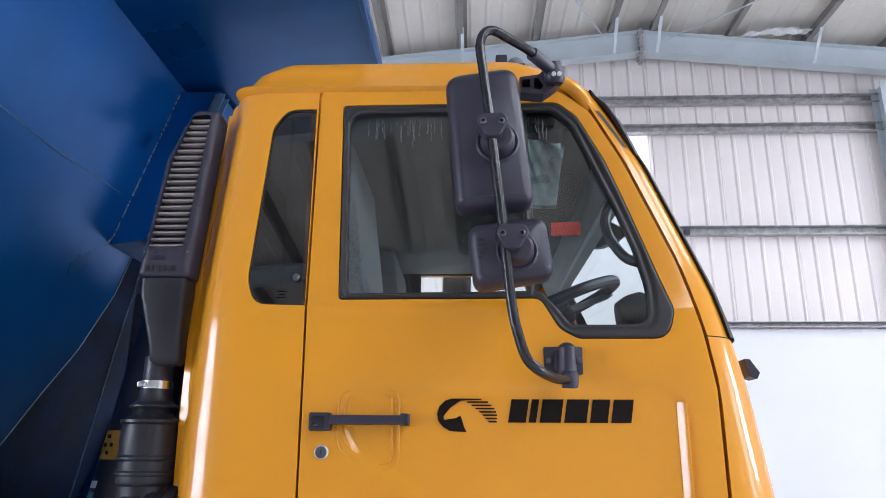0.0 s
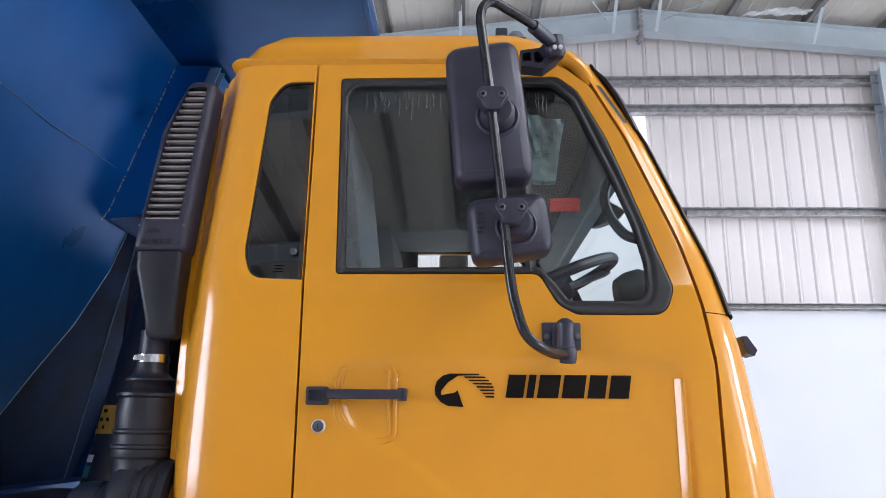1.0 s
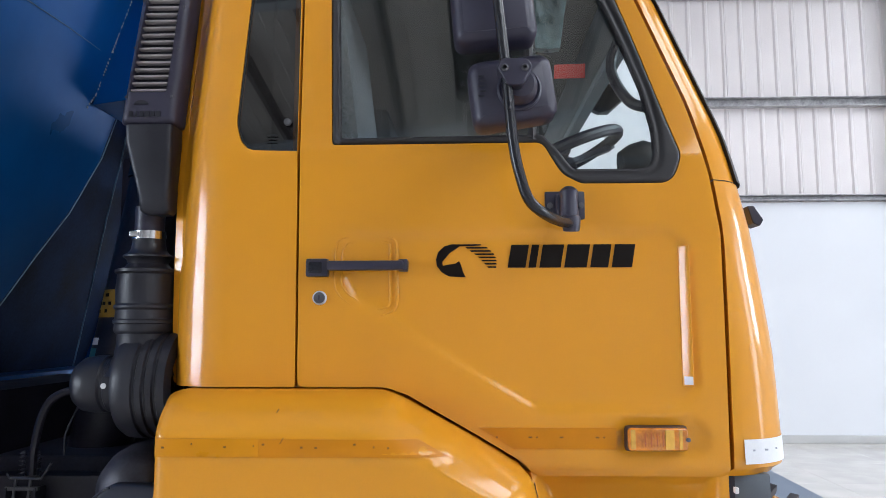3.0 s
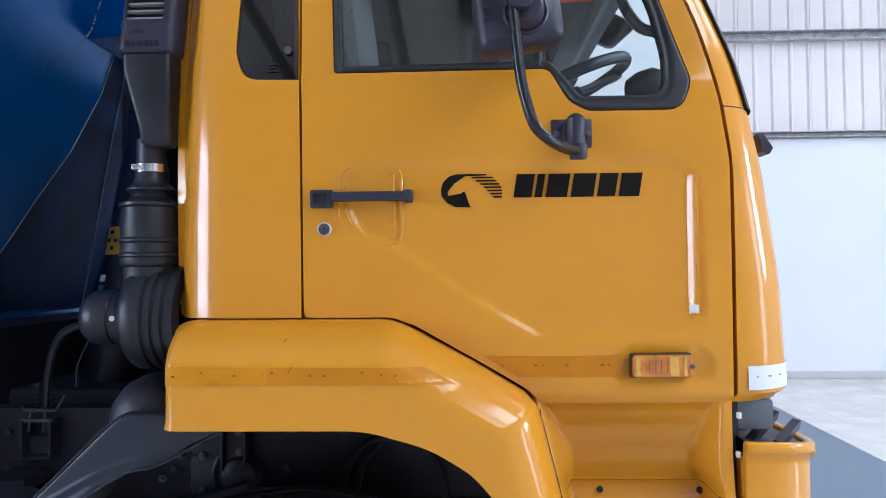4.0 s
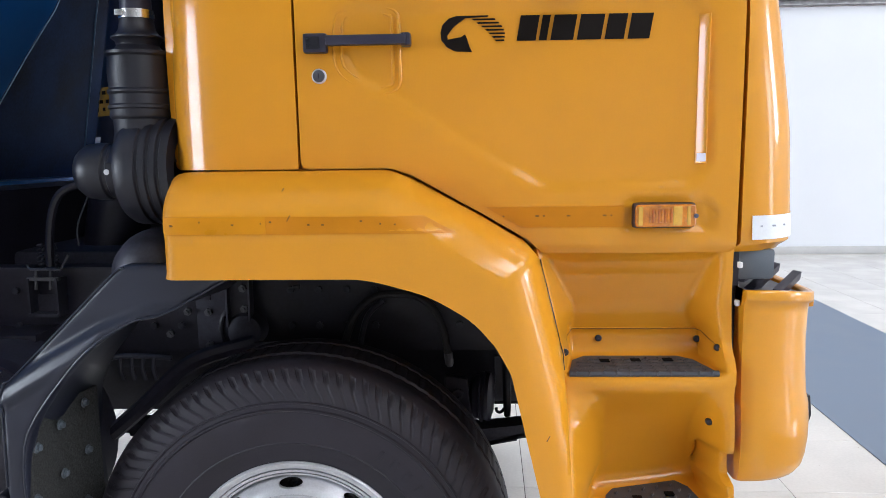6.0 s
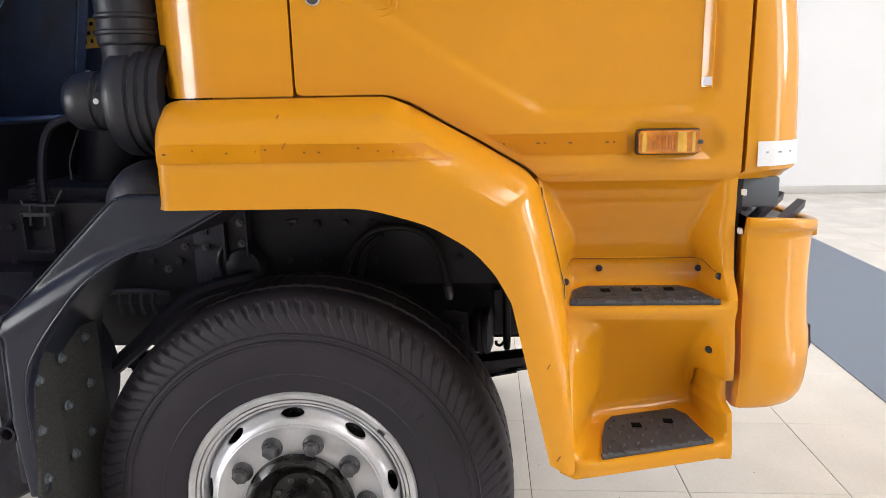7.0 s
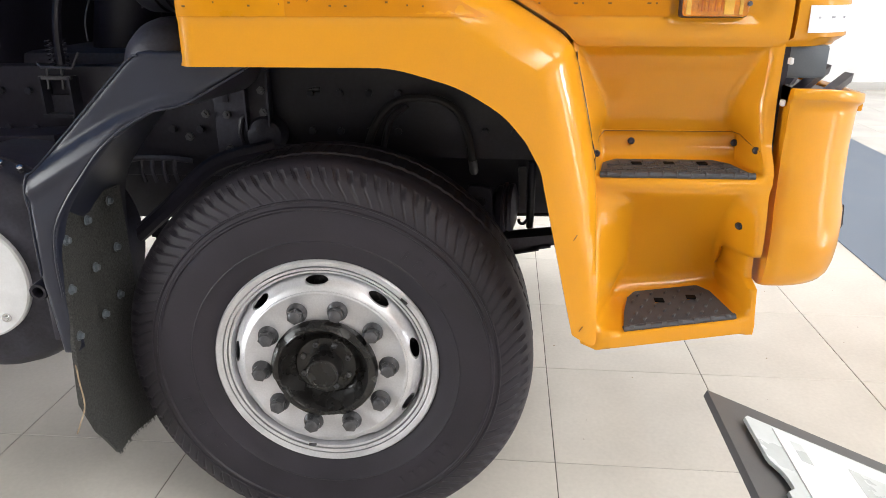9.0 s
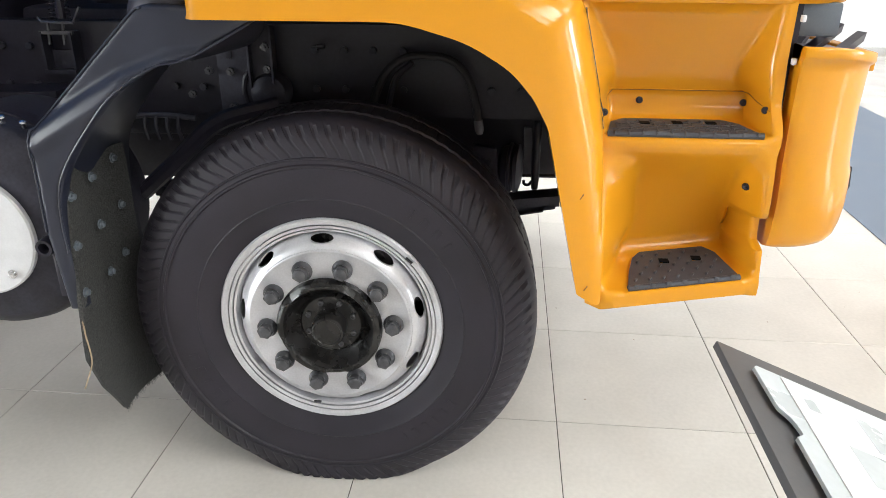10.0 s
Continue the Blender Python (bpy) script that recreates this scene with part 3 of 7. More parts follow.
DGLASS = rounded([(0.147, 2.092), (0.128, 2.602), (0.673, 2.607), (0.724, 2.559), (0.778, 2.423), (0.818, 2.323), (0.859, 2.209), (0.882, 2.107), (0.884, 2.013), (0.694, 2.013),
                  (0.662, 2.055), (0.624, 2.098)], [0.012, 0.045, 0.04, 0.06, 0.3, 0.3, 0.3, 0.2, 0.04, 0.02, 0.03, 0.02])
QUARTER = rounded([(0.040, 2.672), (-0.226, 2.672), (-0.232, 2.58), (-0.270, 1.95), (-0.270, 1.5105), (0.049, 1.5105)], [0.004, 0.03, 0.3, 0.5, 0.02, 0.004])
QWIN = rounded([(0.036, 2.618), (-0.045, 2.618), (-0.080, 2.56), (-0.106, 2.13), (-0.085, 2.066), (0.044, 2.062)], [0.003, 0.055, 0.06, 0.10, 0.055, 0.003])


def side_place(p):
    return np.stack([p[:, 0], side_y(p[:, 0], p[:, 1]), p[:, 1]], 1)


def flipped(place):
    def other(p):
        q = place(p)
        q[:, 1] = 2 * CY - q[:, 1]
        return q
    return other


door = tp("door", sheet(DOOR, [DWIN], door_place, 0.012, 0.03), YELLOW, bevel=0.003, angle=50)


def quarter_place(p):
    q = side_place(p)
    d = distance_to(QWIN, p, True)
    q[:, 1] -= 0.0028 * np.exp(-((d - 0.014) / 0.012) ** 2)
    return q


tp("cab_rear_side_panel", sheet(QUARTER, [QWIN], quarter_place, 0.014, 0.03), YELLOW, bevel=0.004, angle=50)
bm = bmesh.new()
prism(bm, rounded([(-0.262, 1.5105), (-0.274, 1.515), (-0.282, 1.60), (-0.287, 1.80), (-0.286, 1.905), (-0.287, 2.13), (-0.285, 2.245), (-0.275, 2.355), (-0.256, 2.52), (-0.243, 2.65), (-0.228, 2.65), (-0.258, 2.2)], [0.003, 0.012, 0.1, 0.1, 0.1, 0.1, 0.1, 0.1, 0.1, 0.003, 0.003, 0.2]),
      lambda u, v, w: (u, 0.094 + 0.6 * max(0.0, -0.258 - u) + float(lean_y(v)) + w, v), 0.010)
tp("cab_rear_return", bm, YELLOW, bevel=0.003, angle=50, smooth=False)

# the far side of the cab, seen through the glass
for name, o, h in (("far_door", DOOR, [DWIN]), ("cab_rear_side_panel", QUARTER, [])):
    bm = sheet(o, h, flipped(side_place), 0.05, 0.03, (0, -1, 0))
    bmesh.ops.reverse_faces(bm, faces=bm.faces)
    tp(name, bm, YELLOW)

tp("far_pillar_trim", boxed((0.125, 2.005, 2.36), (0.135, 0.02, 0.62), bev=0.006), TRIM)
far_mirror = tp("far_mirror", boxed((0.378, 2.30, 2.605), (0.165, 0.06, 0.20), bev=0.028), GREYPLASTIC, label="grey mirror housing on the far side")
part("mirror_arm", tube(bmesh.new(), [(0.39, 2.32, 2.69), (0.52, 2.28, 2.71), (0.66, 2.12, 2.68)], 0.011, 8), PLASTIC, far_mirror)
bm = sheet(DOOR, [DWIN], lambda p: flipped(side_place)(p) - np.array([0, 0.05, 0]), 0.06, 0)
tp("far_door_trim", bm, TRIM, label="dark inner panel of the far door")

# window seals and glass
def frame_at(off):
    def at(u, v, w):
        return (u, float(side_y(np.array(u), np.array(v))) + off + w, v)
    return at


def resample(poly, n):
    """n points at even steps round an outline, beginning at its first point."""
    p = np.array(poly + poly[:1], float)
    s = np.concatenate([[0], np.cumsum(np.hypot(*np.diff(p, axis=0).T))])
    t = np.linspace(0, s[-1], n, endpoint=False)
    return [(float(np.interp(q, s, p[:, 0])), float(np.interp(q, s, p[:, 1]))) for q in t]


def seal_place(p):
    q = side_place(p)
    d, e = distance_to(DWIN, p, True), distance_to(DGLASS, p, True)
    q[:, 1] += 0.003 - 0.009 * smoothstep(0.0, 0.006, d) + 0.006 * np.exp(-((e - 0.013) / 0.006) ** 2) + 0.004 * smoothstep(0.006, 0.0, e)
    return q


bm = sheet(inset(DWIN, 0.0006), [DGLASS], seal_place, 0.004, 0.02)
part("window_seal", bm, SEAL, door, "black rubber window seal", angle=60)
bm = sheet(DGLASS, [], lambda p: side_place(p) + np.array([0, 0.012, 0]), 0.08, 0)
g = part("window_pane", bm, GLASS, door, "clear tinted window glass")
g.visible_shadow = False
random.seed(14)
bm = bmesh.new()
for k in range(64):
    x, z, h = random.uniform(0.17, 0.66), random.uniform(2.565, 2.594), random.uniform(0.008, 0.085) * random.uniform(0.3, 1.0)
    for i in range(4):
        zz = z - h * i / 4
        box(bm, (x + 0.0012 * math.sin(zz * 300 + k), float(lean_y(np.array(zz))) + 0.0105, zz - h / 8), (0.0009, 0.0006, h / 4))
part("drip_stain", bm, STAIN, door, "pale dried drip marks on the glass", kind="stuff")
# divider of the fixed front pane
bm = tube(bmesh.new(), [frame_at(0.006)(u, v, 0) for u, v in ((0.602, 2.085), (0.597, 2.35), (0.588, 2.612))], 0.011, 8)
part("divider_bar", bm, SEAL, door, "black divider bar")
bm = tube(bmesh.new(), [frame_at(0.02)(u, v, 0) for u, v in ((0.613, 2.085), (0.608, 2.35), (0.600, 2.612))], 0.007, 8)
part("divider_bar", bm, SEAL, door)

qo = resample(inset(QWIN, 0.001), 64)
qi = resample(inset(QWIN, 0.003), 64)
bm = bmesh.new()
ring(bm, qo, qi, lambda u, v, w: (u, float(side_y(np.array(u), np.array(v))) + 0.002 + w, v), 0.012)
quarter_pane = tp("quarter_pane", sheet(inset(QWIN, 0.004), [], lambda p: side_place(p) + np.array([0, 0.007, 0]), 0.06, 0), DARKGLASS, label="dark tinted quarter window glass")
quarter_pane.visible_shadow = False
part("pane_seal", bm, SEAL, quarter_pane, "black rubber seal")
bm = lathe(bmesh.new(), [(0.009, 0.0), (0.009, 0.006), (0.006, 0.009), (0, 0.009)], (0.018, 0.008, 2.135), (0, -1, 0), 14)
part("pane_fastener", bm, BOLT, quarter_pane)
bm = bmesh.new()
for k in range(3):
    box(bm, (-0.02, 0.0035, 2.103 - k * 0.008), (0.026 - 0.008 * (k % 2), 0.001, 0.0025))
part("print_mark", bm, TRIM, quarter_pane, "faint printed mark")

# front of the cab: corner, front panel, windscreen pillars, windscreen
def corner_strip(zs, start, stop, n, y_off=0.0):
    """A strip round the front corner, between two bearings (0: side, 90: front), at the heights zs."""
    rows = []
    for z in zs:
        r, xf, ly = float(corner_r(z)), float(front_x(z)), float(lean_y(z))
        a0 = start(z) if callable(start) else start
        row = []
        for k in range(n + 1):
            a = radians(a0 + (stop - a0) * k / n)
            row.append((xf - r + r * math.sin(a) + y_off * math.sin(a), ly + r - r * math.cos(a) - y_off * math.cos(a), z))
        rows.append(row)
    return rows


def skin(bm, rows, thick=0.0):
    vs = [[bm.verts.new(p) for p in r] for r in rows]
    for a, b in zip(vs, vs[1:]):
        for k in range(len(a) - 1):
            bm.faces.new((a[k], a[k + 1], b[k + 1], b[k]))
    return vs


def gap_angle(z):
    """Bearing at which the door ends, a seam in front of it."""
    x = float(np.interp(z, [1.3, 1.86, 2.0, 2.168, 2.452, 2.6, 2.69], [1.037, 1.039, 1.017, 0.971, 0.859, 0.785, 0.74]))
    r, xf = float(corner_r(z)), float(front_x(z))
    return math.degrees(math.asin(max(-0.9, min(0.95, (x - xf + r) / r)))) if x > xf - r else 0.0


zs = [1.313, 1.318, 1.333] + [1.38 + 0.05 * k for k in range(12)] + [1.975, 1.985]
rows = []
for row in corner_strip(zs, gap_angle, 90, 16):
    z = row[0][2]
    tuck = 0.02 * float(smoothstep(1.338, 1.313, np.array(z)))
    row = [(x - tuck, y + tuck, zz) for x, y, zz in row]
    row = [(row[0][0], row[0][1] + 0.03, z)] + row
    rows.append(row + [(x, 2 * CY - y, zz) for x, y, zz in row[::-1]])
bm = bmesh.new()
skin(bm, rows)
tp("front_panel", bm, YELLOW, label="rounded orange-yellow front corner panel", angle=50)
zs = [1.9875] + [1.992 + 0.05 * k for k in range(1, 14)] + [2.68]
for far in (False, True):
    rows = [[(r[0][0], r[0][1] + 0.03, r[0][2])] + r for r in corner_strip(zs, lambda z: min(gap_angle(z), 44), 54, 8)]
    if far:
        rows = [[(x, 2 * CY - y, z) for x, y, z in r[::-1]] for r in rows]
    bm = bmesh.new()
    skin(bm, rows)
    tp("windscreen_pillar", bm, YELLOW, angle=50)
for far in (False, True):
    rows = []
    for r in corner_strip(zs, 50, 80, 6, 0.009):
        r = [(r[0][0] - 0.004, r[0][1] + 0.010, r[0][2])] + r + [(r[-1][0] - 0.012, r[-1][1], r[-1][2])]
        rows.append([(x, 2 * CY - y, z) for x, y, z in r[::-1]] if far else r)
    bm = bmesh.new()
    skin(bm, rows)
    tp("windscreen_seal", bm, SEAL, label="black windscreen rubber")
rows = []
for r in corner_strip(zs, 74, 90, 3, -0.002):
    rows.append(r + [(x, 2 * CY - y, z) for x, y, z in r[::-1]])
bm = bmesh.new()
skin(bm, rows)
wind = tp("windscreen", bm, SCREENGLASS, label="tinted windscreen glass")
wind.visible_shadow = False
for z0, z1 in ((1.985, 2.03), (2.62, 2.70)):
    bm = bmesh.new()
    rows = []
    for r in corner_strip([z0, z1], 74, 90, 4, 0.008):
        rows.append(r + [(x, 2 * CY - y, z) for x, y, z in r[::-1]])
    skin(bm, rows)
    tp("windscreen_edge", bm, SEAL)
bm = bmesh.new()
rows = []
for z, w in ((2.478, 0.004), (2.52, 0.010), (2.58, 0.016), (2.63, 0.016), (2.668, 0.004)):
    for r in corner_strip([z], 46, 62, 4, 0.004 + w):
        rows.append([(r[0][0] - 0.006, r[0][1] + 0.008, z)] + r + [(r[-1][0] - 0.014, r[-1][1], z)])
skin(bm, rows)
tp("visor_strip", bm, PLASTIC, label="black plastic blade on the windscreen pillar")
# flat strip on the pillar; the recess's shade is put into its black
bm = bmesh.new()
skin(bm, [corner_strip([z], a, a + 10, 2, 0.0015)[0] for z, a in ((2.495, 26), (2.52, 25), (2.55, 22), (2.58, 20), (2.605, 18))])
tp("pillar_slot_strip", bm, BLACKPAINT, label="flat black strip where the pillar has a dark slot")
bm = bmesh.new()
prism(bm, rounded([(1.160, 1.953), (1.177, 1.953), (1.200, 1.917), (1.191, 1.901), (1.173, 1.908)], 0.004), lambda u, v, w: (u, 0.17 + w, v), 0.06)
tp("wiper_pivot", bm, PLASTIC, label="black plastic wiper pivot cover", bevel=0.003)


# roof
def rrect(x0, x1, y0, r0, r1, n=7):
    """A rounded rectangle in plan, the cab's width less y0 on each side; r0 at the rear, r1 at the front."""
    y1 = 2 * CY - y0
    pts = []
    for cx, cy, r, a in ((x1 - r1, y0 + r1, r1, -90), (x1 - r1, y1 - r1, r1, 0), (x0 + r0, y1 - r0, r0, 90), (x0 + r0, y0 + r0, r0, 180)):
        pts += [(cx + r * math.cos(radians(a + 90 * k / n)), cy + r * math.sin(radians(a + 90 * k / n))) for k in range(n + 1)]
    return pts


bm = bmesh.new()
levels = [(2.662, -0.190, 0.775, 0.062, 0.05, 0.12), (2.674, -0.203, 0.788, 0.046, 0.05, 0.12), (2.682, -0.207, 0.791, 0.039, 0.05, 0.12), (2.689, -0.204, 0.787, 0.042, 0.05, 0.12),
          (2.694, -0.196, 0.776, 0.051, 0.05, 0.12), (2.699, -0.186, 0.766, 0.060, 0.06, 0.13), (2.745, -0.160, 0.742, 0.070, 0.07, 0.14),
          (2.778, -0.124, 0.700, 0.085, 0.09, 0.15), (2.794, -0.080, 0.640, 0.120, 0.10, 0.15), (2.802, 0.02, 0.55, 0.22, 0.1, 0.1), (2.806, 0.15, 0.45, 0.5, 0.1, 0.1)]
rings = [[bm.verts.new((px, py, z)) for px, py in rrect(x0, x1, y0, r0, r1)] for z, x0, x1, y0, r0, r1 in levels]
for a, b in zip(rings, rings[1:]):
    for k in range(len(a)):
        j = (k + 1) % len(a)
        bm.faces.new((a[k], a[j], b[j], b[k]))
bm.faces.new(rings[-1])
tp("roof", bm, YELLOW, label="orange-yellow roof with a gutter ledge", angle=60)
rail = smooth_path([(0.585, 0.046, 2.688), (0.66, 0.044, 2.690), (0.705, 0.046, 2.688), (0.738, 0.052, 2.672), (0.762, 0.060, 2.644), (0.778, 0.068, 2.614)], 6)
bm = tube(bmesh.new(), rail, 0.014, 12, radii=[0.010 + 0.010 * math.sin(math.pi * min(1.0, (k + 1) / len(rail)) * 0.8) for k in range(len(rail))])
tp("drip_rail", bm, YELLOW, label="orange-yellow drip rail turning down the pillar", angle=60)
bm = boxed((0.545, 0.12, 2.785), (0.034, 0.05, 0.050), bev=0.006)
box(bm, (0.57, 0.12, 2.768), (0.085, 0.06, 0.02), bev=0.004)
roof_lamp = tp("roof_lamp", bm, PLASTIC, label="small black roof marker lamp")
part("roof_lens", lathe(bmesh.new(), [(0.026, 0), (0.026, 0.014), (0.018, 0.026), (0, 0.029)], (0.586, 0.12, 2.777), (0, 0, 1), 18), DUCTGREY, roof_lamp, "smoky grey lens")

# rear wall, floor and lining of the cab
bm = bmesh.new()
box(bm, (-0.185, CY, 2.09), (0.03, 1.80, 1.14))
tp("cab_rear_wall", bm, TRIM, label="dark cab rear wall")
bm = boxed((0.42, CY, 1.62), (1.2, 1.96, 0.04))
tp("cab_floor", bm, TRIM)
bm = boxed((0.28, CY, 2.645), (0.88, 1.90, 0.02))
tp("roof_lining", bm, LINING)
bm = bmesh.new()
box(bm, (-0.09, 0.09, 2.05), (0.10, 0.03, 1.1))
tp("door_pillar_trim", bm, TRIM)
# hinge-side body gap behind the door edges
bm = bmesh.new()
prism(bm, [(0.02, 2.66), (0.075, 2.66), (0.085, 1.50), (0.02, 1.50)], lambda u, v, w: (u, 0.055 + w, v), 0.03)
tp("door_jamb", bm, YELLOW)
bm = bmesh.new()
prism(bm, [(0.99, 1.30), (1.06, 1.30), (1.07, 1.9), (1.0, 1.95)], lambda u, v, w: (u, 0.06 + w, v), 0.03)
tp("door_jamb", bm, YELLOW)
bm = boxed((0.42, 0.09, 1.42), (1.15, 0.04, 0.26))
tp("cab_sill", bm, YELLOW)


# seats
def seat(y):
    s = empty("seat", (0.18, y, 1.66))
    s.parent = truck
    s.matrix_basis = ROOT @ Matrix.Translation((0.18, y, 1.66))
    part("cushion", boxed((0.12, 0, 0.30), (0.48, 0.50, 0.14), bev=0.05), SEATCLOTH, s, "grey patterned seat cloth")
    m = Matrix.Translation((-0.09, 0, 0.62)) @ Matrix.Rotation(radians(-7), 4, "Y")
    part("backrest", boxed((0, 0, 0), (0.13, 0.50, 0.66), m, bev=0.05), SEATCLOTH, s)
    part("headrest", boxed((-0.13, 0, 1.0 - 0.02), (0.09, 0.28, 0.16), bev=0.035), SEATCLOTH, s)
    part("seat_base", boxed((0.1, 0, 0.11), (0.4, 0.4, 0.2), bev=0.01), TRIM, s)
    return s


seat(0.42)
seat(1.65)

# dashboard, cluster hood, steering wheel
bm = bmesh.new()
prism(bm, [(0.86, 1.64), (0.80, 1.95), (0.84, 2.02), (1.02, 2.01), (1.05, 1.9), (1.05, 1.64)], lambda u, v, w: (u, 0.14 + w, v), 1.82)
tp("dashboard", bm, TRIM, label="dark plastic dashboard", bevel=0.02)
bm = lathe(bmesh.new(), [(0, 0), (0.042, 0), (0.058, 0.03), (0.064, 0.07), (0.045, 0.11), (0, 0.12)], (0.872, 0.30, 2.085), (1, 0, 0.15), 28)
tp("instrument_hood", bm, TRIM)
sw = empty("steering_wheel")
sw.parent = truck
sw.matrix_basis = ROOT @ Matrix.Translation((0.70, 0.46, 2.13)) @ Matrix.Rotation(radians(-24), 4, "Y")
bm = bmesh.new()
tube(bm, [(0.215 * math.cos(a), 0.215 * math.sin(a), 0) for a in (2 * math.pi * k / 40 for k in range(41))], 0.017, 10, cap=False)
part("rim", bm, PLASTIC, sw, "black steering wheel rim")
bm = boxed((0, 0, -0.03), (0.12, 0.12, 0.05), bev=0.02)
for a in (20, 160, 270):
    m = Matrix.Rotation(radians(a), 4, "Z")
    box(bm, (0.12, 0, -0.015), (0.2, 0.04, 0.016), m)
part("spokes", bm, PLASTIC, sw)
part("column", tube(bmesh.new(), [(0, 0, -0.03), (0.06, 0, -0.45)], 0.04, 12), PLASTIC, sw)
# sticker, wrapped visor and far items seen through the glass
bm = bmesh.new()
prism(bm, [(0.668, 2.304), (0.746, 2.306), (0.744, 2.269), (0.667, 2.268)], lambda u, v, w: (u, 0.098 + w, v), 0.002)
tp("red_sticker", bm, RED, label="plain red sticker")
vis = [(0.625, 2.630), (0.736, 2.612), (0.714, 2.50), (0.698, 2.388), (0.620, 2.388)]
random.seed(8)
bm = sheet(vis, [], lambda p: np.stack([p[:, 0], 0.20 + 0.005 * np.sin(p[:, 0] * 95 + 2.5 * np.sin(p[:, 1] * 17)) + 0.003 * np.sin(p[:, 1] * 75 + p[:, 0] * 160 + 2 * np.sin(p[:, 0] * 60)), p[:, 1]], 1), 0.008, 0.03)
tp("inner_visor", bm, WRAP, label="sun visor in crumpled clear plastic wrap")
bm = bmesh.new()
prism(bm, [(0.58, 2.64), (0.835, 2.61), (0.84, 2.55), (0.72, 2.575), (0.58, 2.60)], lambda u, v, w: (u, 0.10 + w, v), 1.88)
header = tp("windscreen_header", bm, TRIM, label="dark moulded windscreen header trim", bevel=0.008)
bm = bmesh.new()
prism(bm, [(0.822, 2.553), (0.845, 2.574), (0.903, 2.490), (0.868, 2.458)], lambda u, v, w: (u, 0.20 + w, v), 1.7)
part("header_lip", bm, HEADER, header, "grey moulded lip", bevel=0.006)
tp("grab_handle", tube(bmesh.new(), smooth_path([(0.872, 0.13, 2.415), (0.848, 0.16, 2.39), (0.826, 0.17, 2.338), (0.834, 0.17, 2.285), (0.869, 0.16, 2.226), (0.905, 0.13, 2.200)]), 0.014, 10), PLASTIC, label="black grab handle on the pillar")
tp("engine_cover", boxed((0.30, CY, 1.95), (0.75, 0.55, 0.6), bev=0.05), TRIM)
bm = bmesh.new()
prism(bm, [(1.053, 2.385), (1.117, 2.385), (1.114, 2.34), (1.05, 2.34)], lambda u, v, w: (u, 1.50 + w, v), 0.01)
tp("dash_card", bm, FOAM, label="pale blue card on the dashboard")


# ---- on the door ----
handle = part("door_handle", boxed((0.100, -0.012, 1.783), (0.052, 0.026, 0.042), bev=0.006), PLASTIC, door, "black plastic pull handle")
part("push_button", boxed((0.097, -0.027, 1.783), (0.030, 0.008, 0.026), bev=0.003), ARMBLACK, handle, "black push button")
bm = boxed((0.212, -0.022, 1.787), (0.175, 0.022, 0.022), bev=0.005)
box(bm, (0.298, -0.008, 1.788), (0.022, 0.036, 0.028), bev=0.005)
part("grip", bm, PLASTIC, handle)
lock = part("door_lock", lathe(bmesh.new(), [(0.0165, 0.0), (0.0165, 0.005), (0.014, 0.007), (0.0115, 0.006), (0.0115, 0.009), (0, 0.009)], (0.104, 0.0, 1.714), (0, -1, 0), 24), STEEL, door, "round chrome key lock")
part("lock_core", lathe(bmesh.new(), [(0.0132, 0.004), (0.0132, 0.0085), (0.0118, 0.0098), (0, 0.0098)], (0.104, 0.0, 1.714), (0, -1, 0), 20), BOLT, lock)
part("keyhole", boxed((0.104, -0.0100, 1.714), (0.003, 0.002, 0.011)), BLACKPAINT, lock)

# wedge face turned to catch the window: the pale highlight is built into its shape
bm = bmesh.new()
prism(bm, rounded([(0.9317, 0.004), (0.9532, -0.0135), (0.9532, 0.012), (0.9317, 0.012)], [0.002, 0.004, 0.001, 0.001]), lambda u, v, w: (u, v, 1.513 + w), 0.318)
rib = part("door_rib", bm, YELLOW, door, bevel=0.005, angle=40)
part("rib_sticker", boxed((0, 0, 0), (0.020, 0.001, 0.018), Matrix.Translation((0.9421, -0.0051, 1.526)) @ Matrix.Rotation(math.atan2(-0.0175, 0.0215), 4, "Z")), WHITEPAPER, rib, "small white sticker")
for off in (0.0, 0.0155):
    pts = smooth_path([(0.175 + off * 0.6, 0, 1.858 - off), (0.146 + off, 0, 1.846 - off * 0.5), (0.138 + off, 0, 1.80), (0.139 + off, 0, 1.752), (0.150 + off, 0, 1.719 + off * 0.5), (0.187 + off * 0.6, 0, 1.690 + off)], 5)
    ridge = [Vector((p.x, float(door_place(np.array([[p.x, p.z]]))[0, 1]) + 0.0004, p.z)) for p in pts]
    part("pocket_ridge", tube(bmesh.new(), ridge, 0.003, 8, radii=[0.003 * math.sin(math.pi * (k + 0.3) / (len(ridge) - 0.4)) + 0.0004 for k in range(len(ridge))]), YELLOW, door)
for off in (0.0, 0.0150):
    pts = smooth_path([(0.255 - off * 0.6, 0, 1.859 - off * 0.8), (0.273 - off, 0, 1.852 - off * 0.6), (0.281 - off, 0, 1.836), (0.281 - off, 0, 1.790), (0.282 - off, 0, 1.745), (0.282 - off, 0, 1.702), (0.273 - off, 0, 1.684 + off * 0.5), (0.245 - off * 0.6, 0, 1.673 + off)], 5)
    ridge = [Vector((p.x, float(door_place(np.array([[p.x, p.z]]))[0, 1]) + 0.0002, p.z)) for p in pts]
    part("pocket_ridge", tube(bmesh.new(), ridge, 0.004, 10, radii=[0.0042 * math.sin(math.pi * (k + 0.3) / (len(ridge) - 0.4)) ** 0.5 + 0.0002 for k in range(len(ridge))]), YELLOW, door)
